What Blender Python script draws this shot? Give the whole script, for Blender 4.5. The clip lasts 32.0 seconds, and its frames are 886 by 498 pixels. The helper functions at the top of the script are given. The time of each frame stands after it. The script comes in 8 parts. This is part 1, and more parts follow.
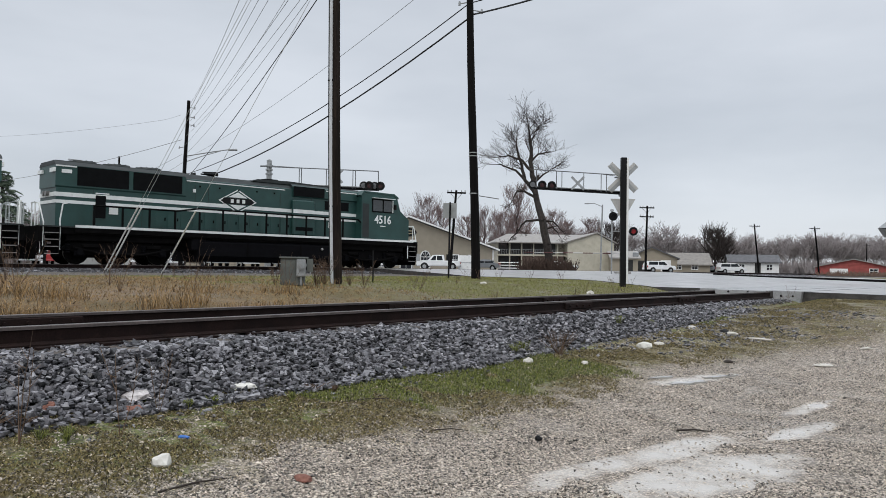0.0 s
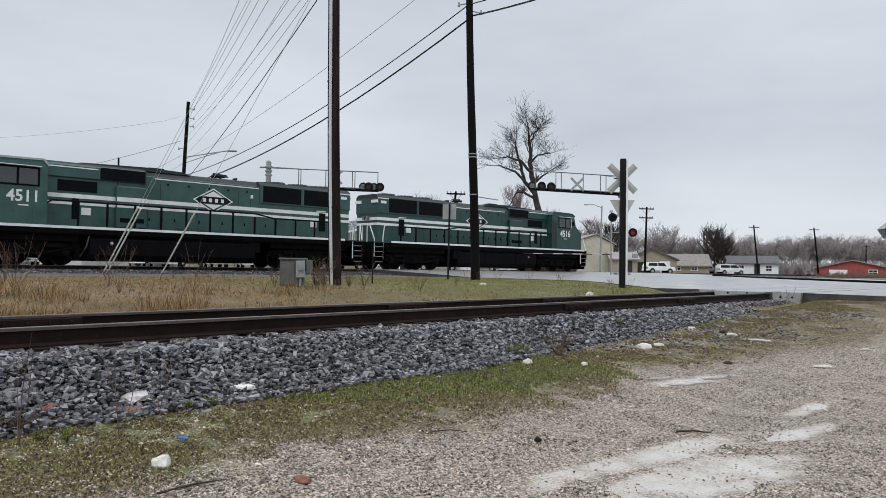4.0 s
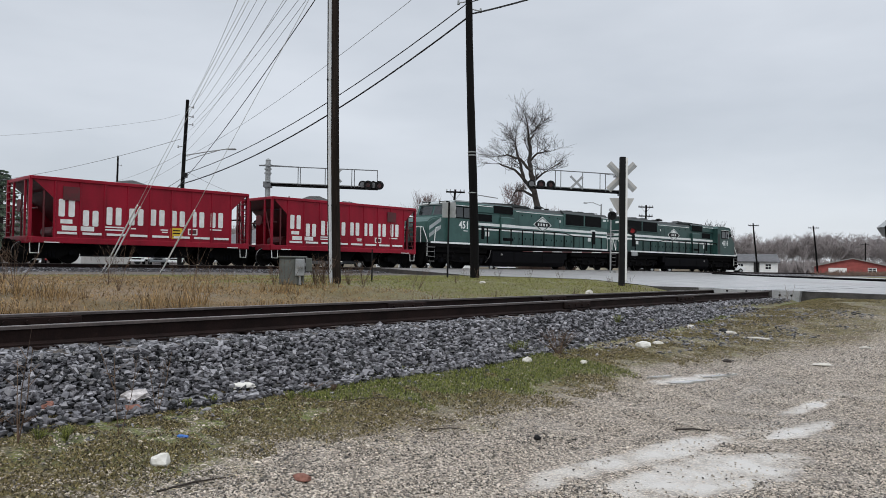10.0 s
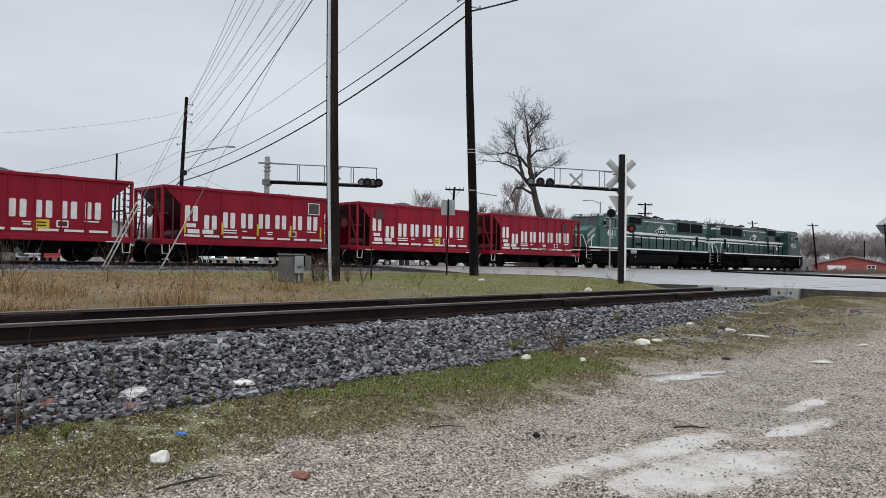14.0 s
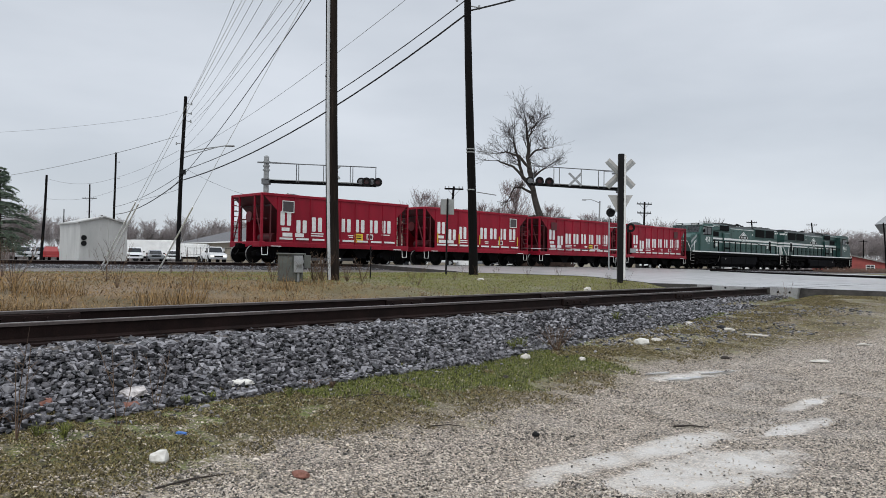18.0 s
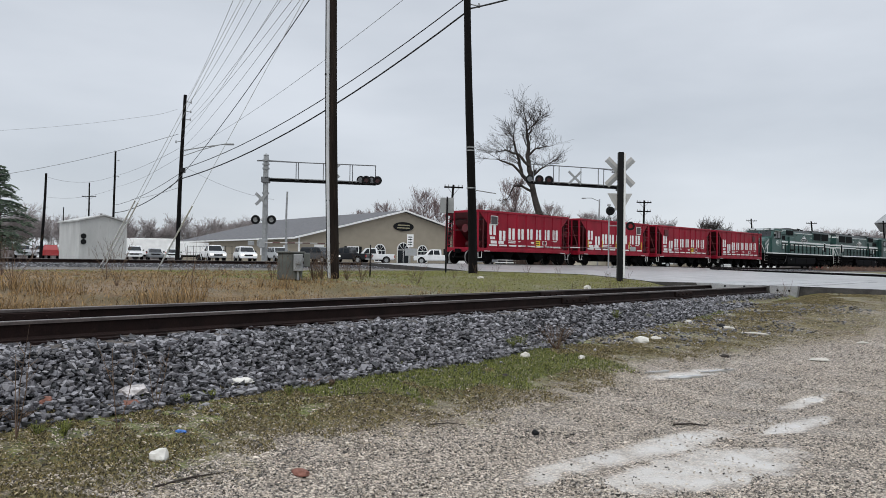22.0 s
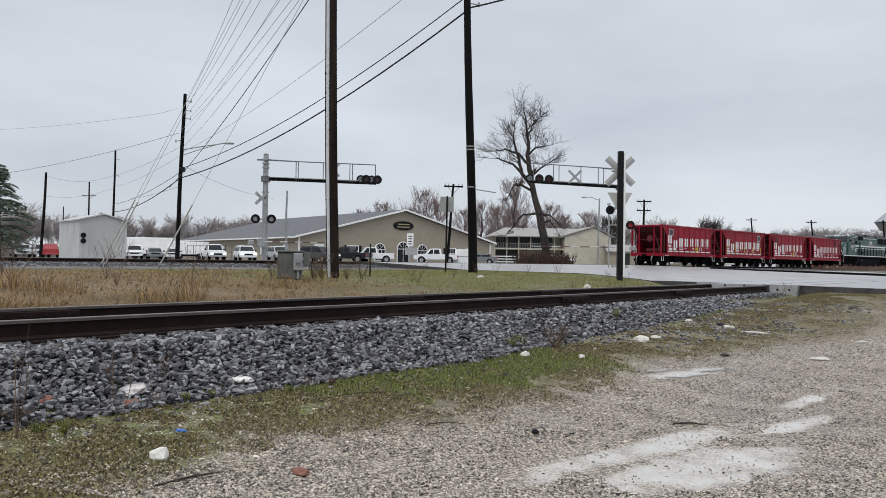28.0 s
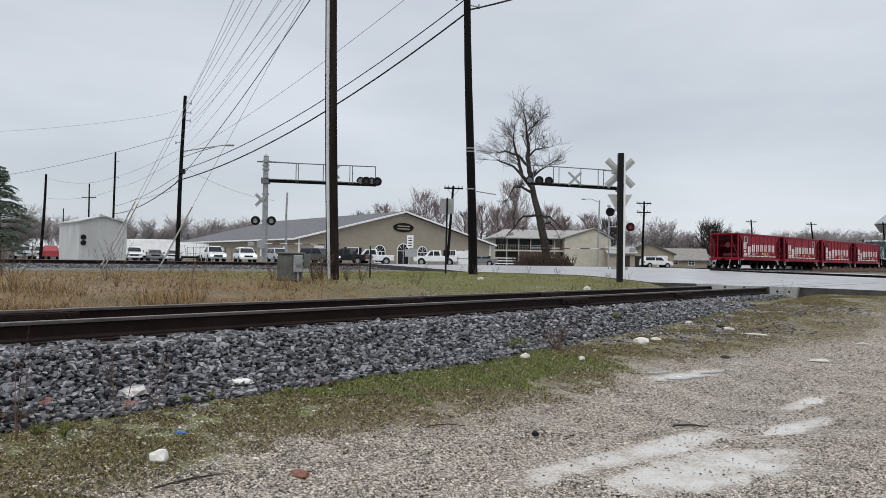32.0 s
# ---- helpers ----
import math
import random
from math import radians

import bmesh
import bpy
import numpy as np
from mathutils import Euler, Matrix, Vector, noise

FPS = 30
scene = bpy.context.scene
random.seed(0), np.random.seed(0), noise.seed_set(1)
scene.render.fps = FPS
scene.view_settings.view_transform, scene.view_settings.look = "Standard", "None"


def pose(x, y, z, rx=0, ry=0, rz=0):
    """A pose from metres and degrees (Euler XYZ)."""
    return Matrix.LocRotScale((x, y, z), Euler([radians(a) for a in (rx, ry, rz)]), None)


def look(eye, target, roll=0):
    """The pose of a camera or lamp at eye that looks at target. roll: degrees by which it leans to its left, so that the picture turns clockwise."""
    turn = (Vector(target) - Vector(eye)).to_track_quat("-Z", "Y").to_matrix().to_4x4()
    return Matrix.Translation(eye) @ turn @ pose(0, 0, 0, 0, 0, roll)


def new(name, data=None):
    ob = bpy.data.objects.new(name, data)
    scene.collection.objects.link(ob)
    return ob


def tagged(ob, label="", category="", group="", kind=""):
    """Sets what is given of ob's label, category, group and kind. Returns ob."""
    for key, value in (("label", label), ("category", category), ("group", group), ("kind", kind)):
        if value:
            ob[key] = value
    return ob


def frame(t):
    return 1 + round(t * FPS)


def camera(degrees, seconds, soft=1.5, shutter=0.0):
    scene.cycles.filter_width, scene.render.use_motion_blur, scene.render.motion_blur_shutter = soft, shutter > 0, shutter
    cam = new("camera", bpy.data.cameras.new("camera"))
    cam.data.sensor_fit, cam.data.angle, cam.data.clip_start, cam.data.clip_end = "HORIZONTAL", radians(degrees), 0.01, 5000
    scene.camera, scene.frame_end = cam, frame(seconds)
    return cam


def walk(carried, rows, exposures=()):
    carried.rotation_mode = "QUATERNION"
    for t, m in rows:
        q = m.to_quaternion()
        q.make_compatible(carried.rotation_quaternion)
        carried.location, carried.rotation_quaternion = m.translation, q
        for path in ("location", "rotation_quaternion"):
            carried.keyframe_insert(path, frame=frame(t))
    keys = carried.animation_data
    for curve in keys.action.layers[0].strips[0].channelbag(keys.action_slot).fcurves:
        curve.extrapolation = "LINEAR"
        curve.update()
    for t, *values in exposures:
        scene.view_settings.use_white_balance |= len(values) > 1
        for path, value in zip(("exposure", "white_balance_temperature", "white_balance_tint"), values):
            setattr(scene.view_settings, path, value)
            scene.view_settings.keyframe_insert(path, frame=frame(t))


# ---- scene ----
# ---------------------------------------------------------------- camera
FOCAL = 1357.93
cam = camera(60.0, 32.0, soft=0.65, shutter=0.08)
EYE = Vector((0.0, 0.0, 1.5))


def aim(dx, dy):
    """The hand-held pose: dx, dy are the small sway to the left and upwards."""
    yaw, pitch = math.atan(dx / FOCAL), math.atan((22.5 + dy) / FOCAL)
    way = Vector((-math.sin(yaw) * math.cos(pitch), math.cos(yaw) * math.cos(pitch), math.sin(pitch)))
    return look(EYE, EYE + way, 0.8)


walk(cam, [(t, aim(dx, dy)) for t, dx, dy in [
    (0.0, 5.3, 11.0), (1.0, 5.2, 11.4), (2.0, 5.1, 12.0), (3.0, 4.7, 12.4), (3.5, 4.5, 12.9), (4.5, 4.3, 13.0), (5.5, 4.0, 12.7),
    (6.0, 3.9, 12.2), (7.0, 3.8, 11.0), (8.0, 3.6, 10.3), (9.0, 3.5, 10.2), (10.0, 3.4, 9.8), (11.0, 3.1, 8.9), (12.0, 2.8, 7.2),
    (13.0, 2.5, 5.7), (14.0, 2.0, 5.6), (15.2, 1.8, 5.8), (16.5, 1.6, 5.9), (17.0, 1.4, 5.8), (18.0, 0.7, 4.4), (19.0, 0.3, 3.3),
    (20.0, 0.1, 4.1), (21.0, 0.0, 3.3), (22.0, 0.1, 1.5), (23.0, 0.0, 0.3), (24.0, 0.0, 0.2), (25.0, 0.0, 1.1), (25.5, 0.0, 0.9),
    (26.5, 0.0, -0.7), (27.5, 0.0, -1.6), (28.0, 0.0, 0.0), (29.0, 0.0, 0.3), (30.0, 0.0, 0.1), (31.0, 0.0, 1.9), (32.0, 0.0, 3.2)]])

# ---------------------------------------------------------------- overcast daylight
SUN_UP, SUN_TURN = 55.0, 200.0
world = bpy.data.worlds.new("overcast_sky")
scene.world = world
world.use_nodes = True
_wt = world.node_tree
_wt.nodes.clear()
_out = _wt.nodes.new("ShaderNodeOutputWorld")
_sky = _wt.nodes.new("ShaderNodeTexSky")
_sky.sky_type, _sky.sun_disc = "NISHITA", False
_sky.sun_elevation, _sky.sun_rotation = radians(SUN_UP), radians(SUN_TURN)
_b1 = _wt.nodes.new("ShaderNodeBackground")
_b1.inputs["Strength"].default_value = 0.012
_wt.links.new(_sky.outputs["Color"], _b1.inputs["Color"])
_co = _wt.nodes.new("ShaderNodeTexCoord")
_mp = _wt.nodes.new("ShaderNodeMapping")
_mp.inputs["Scale"].default_value = (1.2, 1.2, 4.0)
_mp.inputs["Location"].default_value = (0.3, 0.8, 0.1)
_ns = _wt.nodes.new("ShaderNodeTexNoise")
_ns.inputs["Scale"].default_value, _ns.inputs["Detail"].default_value, _ns.inputs["Roughness"].default_value = 1.6, 5.0, 0.5
_rp = _wt.nodes.new("ShaderNodeValToRGB")
_rp.color_ramp.elements[0].position, _rp.color_ramp.elements[0].color = 0.32, (0.5, 0.538, 0.592, 1)
_rp.color_ramp.elements[1].position, _rp.color_ramp.elements[1].color = 0.68, (0.66, 0.697, 0.753, 1)
_b2 = _wt.nodes.new("ShaderNodeBackground")
_add = _wt.nodes.new("ShaderNodeAddShader")
# an overcast sky is brighter towards the zenith than along the horizon
_sp = _wt.nodes.new("ShaderNodeSeparateXYZ")
_zr = _wt.nodes.new("ShaderNodeMapRange")
_zr.interpolation_type = "SMOOTHSTEP"
_zr.inputs["From Min"].default_value, _zr.inputs["From Max"].default_value = 0.3, 0.95
_zr.inputs["To Min"].default_value, _zr.inputs["To Max"].default_value = 1.0, 2.5
_wt.links.new(_co.outputs["Generated"], _sp.inputs["Vector"])
_wt.links.new(_sp.outputs["Z"], _zr.inputs["Value"])
_wt.links.new(_zr.outputs["Result"], _b2.inputs["Strength"])
for a, b in ((_co.outputs["Generated"], _mp.inputs["Vector"]), (_mp.outputs["Vector"], _ns.inputs["Vector"]),
             (_ns.outputs["Fac"], _rp.inputs["Fac"]), (_rp.outputs["Color"], _b2.inputs["Color"]),
             (_b1.outputs[0], _add.inputs[0]), (_b2.outputs[0], _add.inputs[1]), (_add.outputs[0], _out.inputs["Surface"])):
    _wt.links.new(a, b)
sun = new("sun", bpy.data.lights.new("sun", "SUN"))
sun.data.energy, sun.data.angle, sun.data.color = 1.0, radians(25), (1.0, 0.95, 0.88)
_sx, _sy = math.sin(radians(SUN_TURN)), math.cos(radians(SUN_TURN))
_cu = math.cos(radians(SUN_UP))
sun.matrix_world = look((60 * _sx * _cu, 60 * _sy * _cu, 60 * math.sin(radians(SUN_UP))), (0, 0, 0))
scene.view_settings.exposure = 0.0
# ---------------------------------------------------------------- materials


def mat(name, color, rough=0.7, metal=0.0, var=0.25, scale=3.0, fine=40.0, bump=0.15, dirt=None, dirt_at=0.55, spec=0.5, coat=0.0, streak=1.0):
    """A surface with large stains and fine grain, both in object space at real size."""
    m = bpy.data.materials.new(name)
    m.use_nodes = True
    nt = m.node_tree
    bs = nt.nodes["Principled BSDF"]
    co = nt.nodes.new("ShaderNodeTexCoord")
    mp = nt.nodes.new("ShaderNodeMapping")
    mp.inputs["Scale"].default_value = (1, 1, streak)
    nt.links.new(co.outputs["Object"], mp.inputs["Vector"])
    n1, n2 = nt.nodes.new("ShaderNodeTexNoise"), nt.nodes.new("ShaderNodeTexNoise")
    for n, s, d in ((n1, scale, 6.0), (n2, fine, 3.0)):
        n.inputs["Scale"].default_value, n.inputs["Detail"].default_value = s, d
        nt.links.new(mp.outputs["Vector"], n.inputs["Vector"])
    r1 = nt.nodes.new("ShaderNodeValToRGB")
    lo = [c * (1 - var) for c in color]
    hi = [min(1.0, c * (1 + var)) for c in color]
    r1.color_ramp.elements[0].position, r1.color_ramp.elements[0].color = 0.3, (*lo, 1)
    r1.color_ramp.elements[1].position, r1.color_ramp.elements[1].color = 0.7, (*hi, 1)
    nt.links.new(n1.outputs["Fac"], r1.inputs["Fac"])
    mx = nt.nodes.new("ShaderNodeMix")
    mx.data_type, mx.blend_type = "RGBA", "OVERLAY"
    mx.inputs["Factor"].default_value = min(1.0, var * 1.2)
    nt.links.new(r1.outputs["Color"], mx.inputs["A"])
    nt.links.new(n2.outputs["Fac"], mx.inputs["B"])
    last = mx.outputs["Result"]
    if dirt:
        n3 = nt.nodes.new("ShaderNodeTexNoise")
        n3.inputs["Scale"].default_value, n3.inputs["Detail"].default_value, n3.inputs["Roughness"].default_value = scale * 2.3, 8.0, 0.65
        nt.links.new(mp.outputs["Vector"], n3.inputs["Vector"])
        r3 = nt.nodes.new("ShaderNodeValToRGB")
        r3.color_ramp.elements[0].position, r3.color_ramp.elements[1].position = dirt_at, min(1.0, dirt_at + 0.18)
        nt.links.new(n3.outputs["Fac"], r3.inputs["Fac"])
        m3 = nt.nodes.new("ShaderNodeMix")
        m3.data_type = "RGBA"
        nt.links.new(r3.outputs["Color"], m3.inputs["Factor"])
        nt.links.new(last, m3.inputs["A"])
        m3.inputs["B"].default_value = (*dirt, 1)
        last = m3.outputs["Result"]
    nt.links.new(last, bs.inputs["Base Color"])
    bs.inputs["Roughness"].default_value, bs.inputs["Metallic"].default_value = rough, metal
    bs.inputs["Specular IOR Level"].default_value = spec
    bs.inputs["Coat Weight"].default_value = coat
    if bump:
        bp = nt.nodes.new("ShaderNodeBump")
        bp.inputs["Strength"].default_value, bp.inputs["Distance"].default_value = bump, 0.02
        nt.links.new(n2.outputs["Fac"], bp.inputs["Height"])
        nt.links.new(bp.outputs["Normal"], bs.inputs["Normal"])
    return m


def glow(name, color, power):
    m = bpy.data.materials.new(name)
    m.use_nodes = True
    bs = m.node_tree.nodes["Principled BSDF"]
    bs.inputs["Base Color"].default_value = (*color, 1)
    bs.inputs["Emission Color"].default_value = (*color, 1)
    bs.inputs["Emission Strength"].default_value = power
    return m


LOCO_GREEN = mat("loco_green_paint", (0.018, 0.056, 0.05), 0.42, var=0.18, scale=1.5, bump=0.03, dirt=(0.03, 0.042, 0.038), dirt_at=0.62, spec=0.4)
LOCO_WHITE = mat("loco_white_paint", (0.72, 0.74, 0.72), 0.5, var=0.1, scale=2, bump=0.03, dirt=(0.4, 0.41, 0.38), dirt_at=0.62)
LOCO_ROOF = mat("loco_roof_soot", (0.013, 0.018, 0.0175), 0.6, var=0.3, scale=2, bump=0.05)
GRILLE = mat("loco_grille_black", (0.004, 0.0045, 0.005), 0.8, spec=0.1, var=0.3, scale=3)
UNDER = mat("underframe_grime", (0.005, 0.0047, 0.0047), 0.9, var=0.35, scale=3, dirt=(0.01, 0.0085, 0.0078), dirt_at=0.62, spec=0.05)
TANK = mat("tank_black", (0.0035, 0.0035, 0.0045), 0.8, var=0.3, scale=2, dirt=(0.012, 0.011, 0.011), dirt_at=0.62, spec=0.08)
STEEL = mat("worn_steel", (0.25, 0.24, 0.23), 0.4, metal=0.8, var=0.3, scale=6)
RAIL_GREY = mat("handrail_dark", (0.003, 0.0033, 0.0033), 0.7, var=0.2, spec=0.08)
HOP_RED = mat("hopper_red_paint", (0.24, 0.004, 0.018), 0.5, var=0.2, scale=1.2, bump=0.04, dirt=(0.15, 0.008, 0.014), dirt_at=0.62, streak=0.35, spec=0.25)
# darker hopper red: grime, plus the end bays' shade put into the colour
HOP_DARK = mat("hopper_grime_and_shade_red", (0.085, 0.006, 0.01), 0.6, var=0.25, scale=1.5, dirt=(0.05, 0.015, 0.014), dirt_at=0.5)
HOP_WHITE = mat("hopper_white_letters", (0.72, 0.72, 0.7), 0.5, var=0.12, scale=4, bump=0.02, dirt=(0.5, 0.42, 0.4), dirt_at=0.62)
YELLOW = mat("yellow_placard", (0.62, 0.42, 0.02), 0.5, var=0.15)
GLASS = mat("window_glass", (0.02, 0.025, 0.028), 0.06, var=0.1, bump=0.0, spec=0.8)
STONE_LOAD = mat("crushed_stone_load", (0.05, 0.048, 0.048), 0.9, var=0.6, scale=9, fine=26, bump=1.0)
POLE_WOOD = mat("creosote_pole_wood", (0.017, 0.0125, 0.01), 0.9, spec=0.15, var=0.45, scale=5, fine=40, bump=0.4, dirt=(0.05, 0.034, 0.025), dirt_at=0.58, streak=0.08)
POLE_DARK = mat("dark_pole_wood", (0.0045, 0.004, 0.004), 0.9, spec=0.15, var=0.35, scale=5, fine=40, bump=0.4, streak=0.08)
GALV = mat("galvanised_steel", (0.3, 0.31, 0.31), 0.5, metal=0.4, var=0.18, scale=5, dirt=(0.28, 0.27, 0.25), dirt_at=0.6)
CABLE = mat("black_cable", (0.012, 0.012, 0.013), 0.6, var=0.1)
WIRE = mat("aged_wire", (0.2, 0.205, 0.21), 0.5, var=0.1)
BLACK = mat("black_enamel", (0.006, 0.006, 0.0065), 0.6, spec=0.2, var=0.2)
WHITE_PAINT = mat("white_paint", (0.78, 0.78, 0.76), 0.55, var=0.08, scale=2, dirt=(0.5, 0.49, 0.46), dirt_at=0.62)
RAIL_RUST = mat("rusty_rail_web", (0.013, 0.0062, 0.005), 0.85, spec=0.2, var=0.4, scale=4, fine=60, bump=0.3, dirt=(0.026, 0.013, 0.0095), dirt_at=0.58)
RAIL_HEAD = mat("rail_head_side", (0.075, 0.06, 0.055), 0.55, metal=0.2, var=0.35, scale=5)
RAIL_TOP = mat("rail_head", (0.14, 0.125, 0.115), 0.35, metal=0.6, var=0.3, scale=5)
TIE_WOOD = mat("weathered_tie", (0.08, 0.066, 0.056), 0.9, var=0.4, scale=5, fine=45, bump=0.6, dirt=(0.13, 0.115, 0.1), dirt_at=0.6)
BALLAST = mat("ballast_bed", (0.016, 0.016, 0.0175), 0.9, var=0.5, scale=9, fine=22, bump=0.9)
ASPHALT = mat("wet_asphalt", (0.31, 0.302, 0.296), 0.3, var=0.3, scale=0.9, fine=14, bump=0.02, dirt=(0.12, 0.117, 0.115), dirt_at=0.56, coat=0.08)
SHOULDER = mat("dark_road_side", (0.05, 0.046, 0.043), 0.8, var=0.4, scale=4, fine=30, bump=0.5, dirt=(0.1, 0.09, 0.08), dirt_at=0.58)
CONCRETE = mat("concrete", (0.33, 0.325, 0.31), 0.8, var=0.2, scale=3, fine=50, bump=0.25, dirt=(0.2, 0.19, 0.175), dirt_at=0.56)
RED_LENS = glow("lit_red_lens", (0.3, 0.008, 0.012), 0.1)
# ---------------------------------------------------------------- helpers of form


def part(name, bm, material, parent=None, label="", smooth=False):
    me = bpy.data.meshes.new(name)
    if smooth:
        for fc in bm.faces:
            fc.smooth = True
    bm.to_mesh(me)
    bm.free()
    me.materials.append(material)
    ob = new(name, me)
    if parent is not None:
        ob.parent = parent
    if label:
        ob["label"] = label
    return ob


def thing(name, label, category, m=None, group="", kind=""):
    ob = tagged(new(name), label, category, group, kind)
    ob.empty_display_size = 0.2
    if m is not None:
        ob.matrix_world = m
    return ob


def box(bm, x0, x1, y0, y1, z0, z1, bevel=0.0, m=None):
    r = bmesh.ops.create_cube(bm, size=1.0, matrix=Matrix.Translation(((x0 + x1) / 2, (y0 + y1) / 2, (z0 + z1) / 2))
                              @ Matrix.Diagonal((abs(x1 - x0), abs(y1 - y0), abs(z1 - z0), 1)))
    vs = r["verts"]
    if bevel:
        es = list({e for v in vs for e in v.link_edges})
        out = bmesh.ops.bevel(bm, geom=es, offset=bevel, segments=1, affect="EDGES", profile=0.5)
        vs = list({v for f in out["faces"] for v in f.verts} | {v for v in vs if v.is_valid})
    if m is not None:
        bmesh.ops.transform(bm, matrix=m, verts=[v for v in vs if v.is_valid])
    return bm


def boxes(*rows, bevel=0.0):
    bm = bmesh.new()
    for r in rows:
        box(bm, *r, bevel=bevel)
    return bm


def tube(bm, a, b, r0, r1=None, seg=8):
    a, b = Vector(a), Vector(b)
    r1 = r0 if r1 is None else r1
    d = b - a
    if d.length < 1e-6:
        return bm
    m = Matrix.Translation((a + b) / 2) @ d.to_track_quat("Z", "Y").to_matrix().to_4x4()
    bmesh.ops.create_cone(bm, cap_ends=True, segments=seg, radius1=r0, radius2=r1, depth=d.length, matrix=m)
    return bm


def loft(bm, points, radii, seg=8):
    """One unbroken round bar through the points."""
    pts = [Vector(p) for p in points]
    rings = []
    u = None
    for i, p in enumerate(pts):
        d = (pts[min(i + 1, len(pts) - 1)] - pts[max(i - 1, 0)]).normalized()
        u = d.orthogonal().normalized() if u is None else (u - d * u.dot(d)).normalized()
        w = d.cross(u)
        rings.append([bm.verts.new(p + (u * math.cos(6.28319 * k / seg) + w * math.sin(6.28319 * k / seg)) * radii[i]) for k in range(seg)])
    for a, b in zip(rings[:-1], rings[1:]):
        for k in range(seg):
            bm.faces.new((a[k], a[(k + 1) % seg], b[(k + 1) % seg], b[k]))
    bm.faces.new(rings[0][::-1])
    bm.faces.new(rings[-1])
    return bm


def pipe(points, r, seg=6):
    return loft(bmesh.new(), points, [r] * len(points), seg)


def fast_mesh(name, verts, faces, material):
    """A mesh from arrays of places and of triangles or quads."""
    verts, faces = np.asarray(verts, dtype=np.float32), np.asarray(faces, dtype=np.int32)
    me = bpy.data.meshes.new(name)
    k = faces.shape[1]
    me.vertices.add(len(verts))
    me.vertices.foreach_set("co", verts.ravel())
    me.loops.add(faces.size)
    me.loops.foreach_set("vertex_index", faces.ravel())
    me.polygons.add(len(faces))
    me.polygons.foreach_set("loop_start", np.arange(len(faces), dtype=np.int32) * k)
    me.update(calc_edges=True)
    me.polygons.foreach_set("use_smooth", np.zeros(len(faces), dtype=bool))
    me.validate()
    me.materials.append(material)
    return new(name, me)


def prism(bm, outline, lo, hi, axis="y"):
    """A closed outline in the plane across axis, drawn out from lo to hi."""
    def put(u, v, w):
        return (u, w, v) if axis == "y" else (w, u, v) if axis == "x" else (u, v, w)
    a = [bm.verts.new(put(u, v, lo)) for u, v in outline]
    b = [bm.verts.new(put(u, v, hi)) for u, v in outline]
    n = len(a)
    bm.faces.new(a)
    bm.faces.new(b[::-1])
    for i in range(n):
        bm.faces.new((a[i], b[i], b[(i + 1) % n], a[(i + 1) % n]))
    bmesh.ops.recalc_face_normals(bm, faces=bm.faces[:])
    return bm


def lettering(name, text, size, depth, material, m, parent, label="", stretch=1.0, space=1.0, align="LEFT", bold=0.0):
    cu = bpy.data.curves.new(name, "FONT")
    cu.body, cu.size, cu.extrude, cu.offset, cu.space_character, cu.align_x = text, size, depth, bold, space, align
    cu.resolution_u = 2
    tmp = bpy.data.objects.new(name, cu)
    me = bpy.data.meshes.new_from_object(tmp)
    bpy.data.objects.remove(tmp)
    bpy.data.curves.remove(cu)
    me.transform(m @ Matrix.Diagonal((stretch, 1, 1, 1)))
    me.name = name
    me.materials.clear()
    me.materials.append(material)
    ob = new(name, me)
    ob.parent = parent
    if label:
        ob["label"] = label
    return ob


# ---------------------------------------------------------------- the plan
# near track: a straight line through NT with direction ND; far track: a slight arc
NT, ND = Vector((-3.99, 6.94)), Vector((0.639, 0.769)).normalized()
NN = Vector((-ND.y, ND.x))
RAIL_NEAR, RAIL_FAR = 0.97, 1.44
ARC = (-11.28, 39.42, 0.7824, -2.514e-4)


def far_at(s, side=0.0):
    """A place on the far track s metres along, and its heading from +y to +x."""
    x0, y0, th, k = ARC
    a = th - k * s
    x, y = x0 + (math.cos(a) - math.cos(th)) / k, y0 - (math.sin(a) - math.sin(th)) / k
    return x - side * math.cos(a), y + side * math.sin(a), a


def near_at(s, side=0.0):
    p = NT + ND * s + NN * side
    return p.x, p.y


def near_n(x, y):
    return (x - NT.x) * NN.x + (y - NT.y) * NN.y


def near_s(x, y):
    return (x - NT.x) * ND.x + (y - NT.y) * ND.y


FN = Vector((-math.cos(ARC[2]), math.sin(ARC[2])))


def far_n(x, y):
    return (x - ARC[0]) * FN.x + (y - ARC[1]) * FN.y


PROFILE = [(-400, 0.0), (-7.5, 0.0), (-4.5, 0.05), (-2.05, 0.37), (-1.45, 0.74), (1.45, 0.74), (2.4, 0.72), (4.0, 0.95), (7.0, 1.1), (14.0, 1.1), (22.0, 1.1), (40.0, 1.18), (5000, 1.2)]
FAR_PROFILE = [(-5000, 0.0), (-4.4, 0.0), (-2.4, 0.02), (2.4, 0.02), (4.2, 0.06), (6000, 0.06)]


def lerp(rows, v):
    for (a, b), (c, d) in zip(rows[:-1], rows[1:]):
        if v <= c:
            return b + (d - b) * max(0.0, (v - a) / (c - a))
    return rows[-1][1]


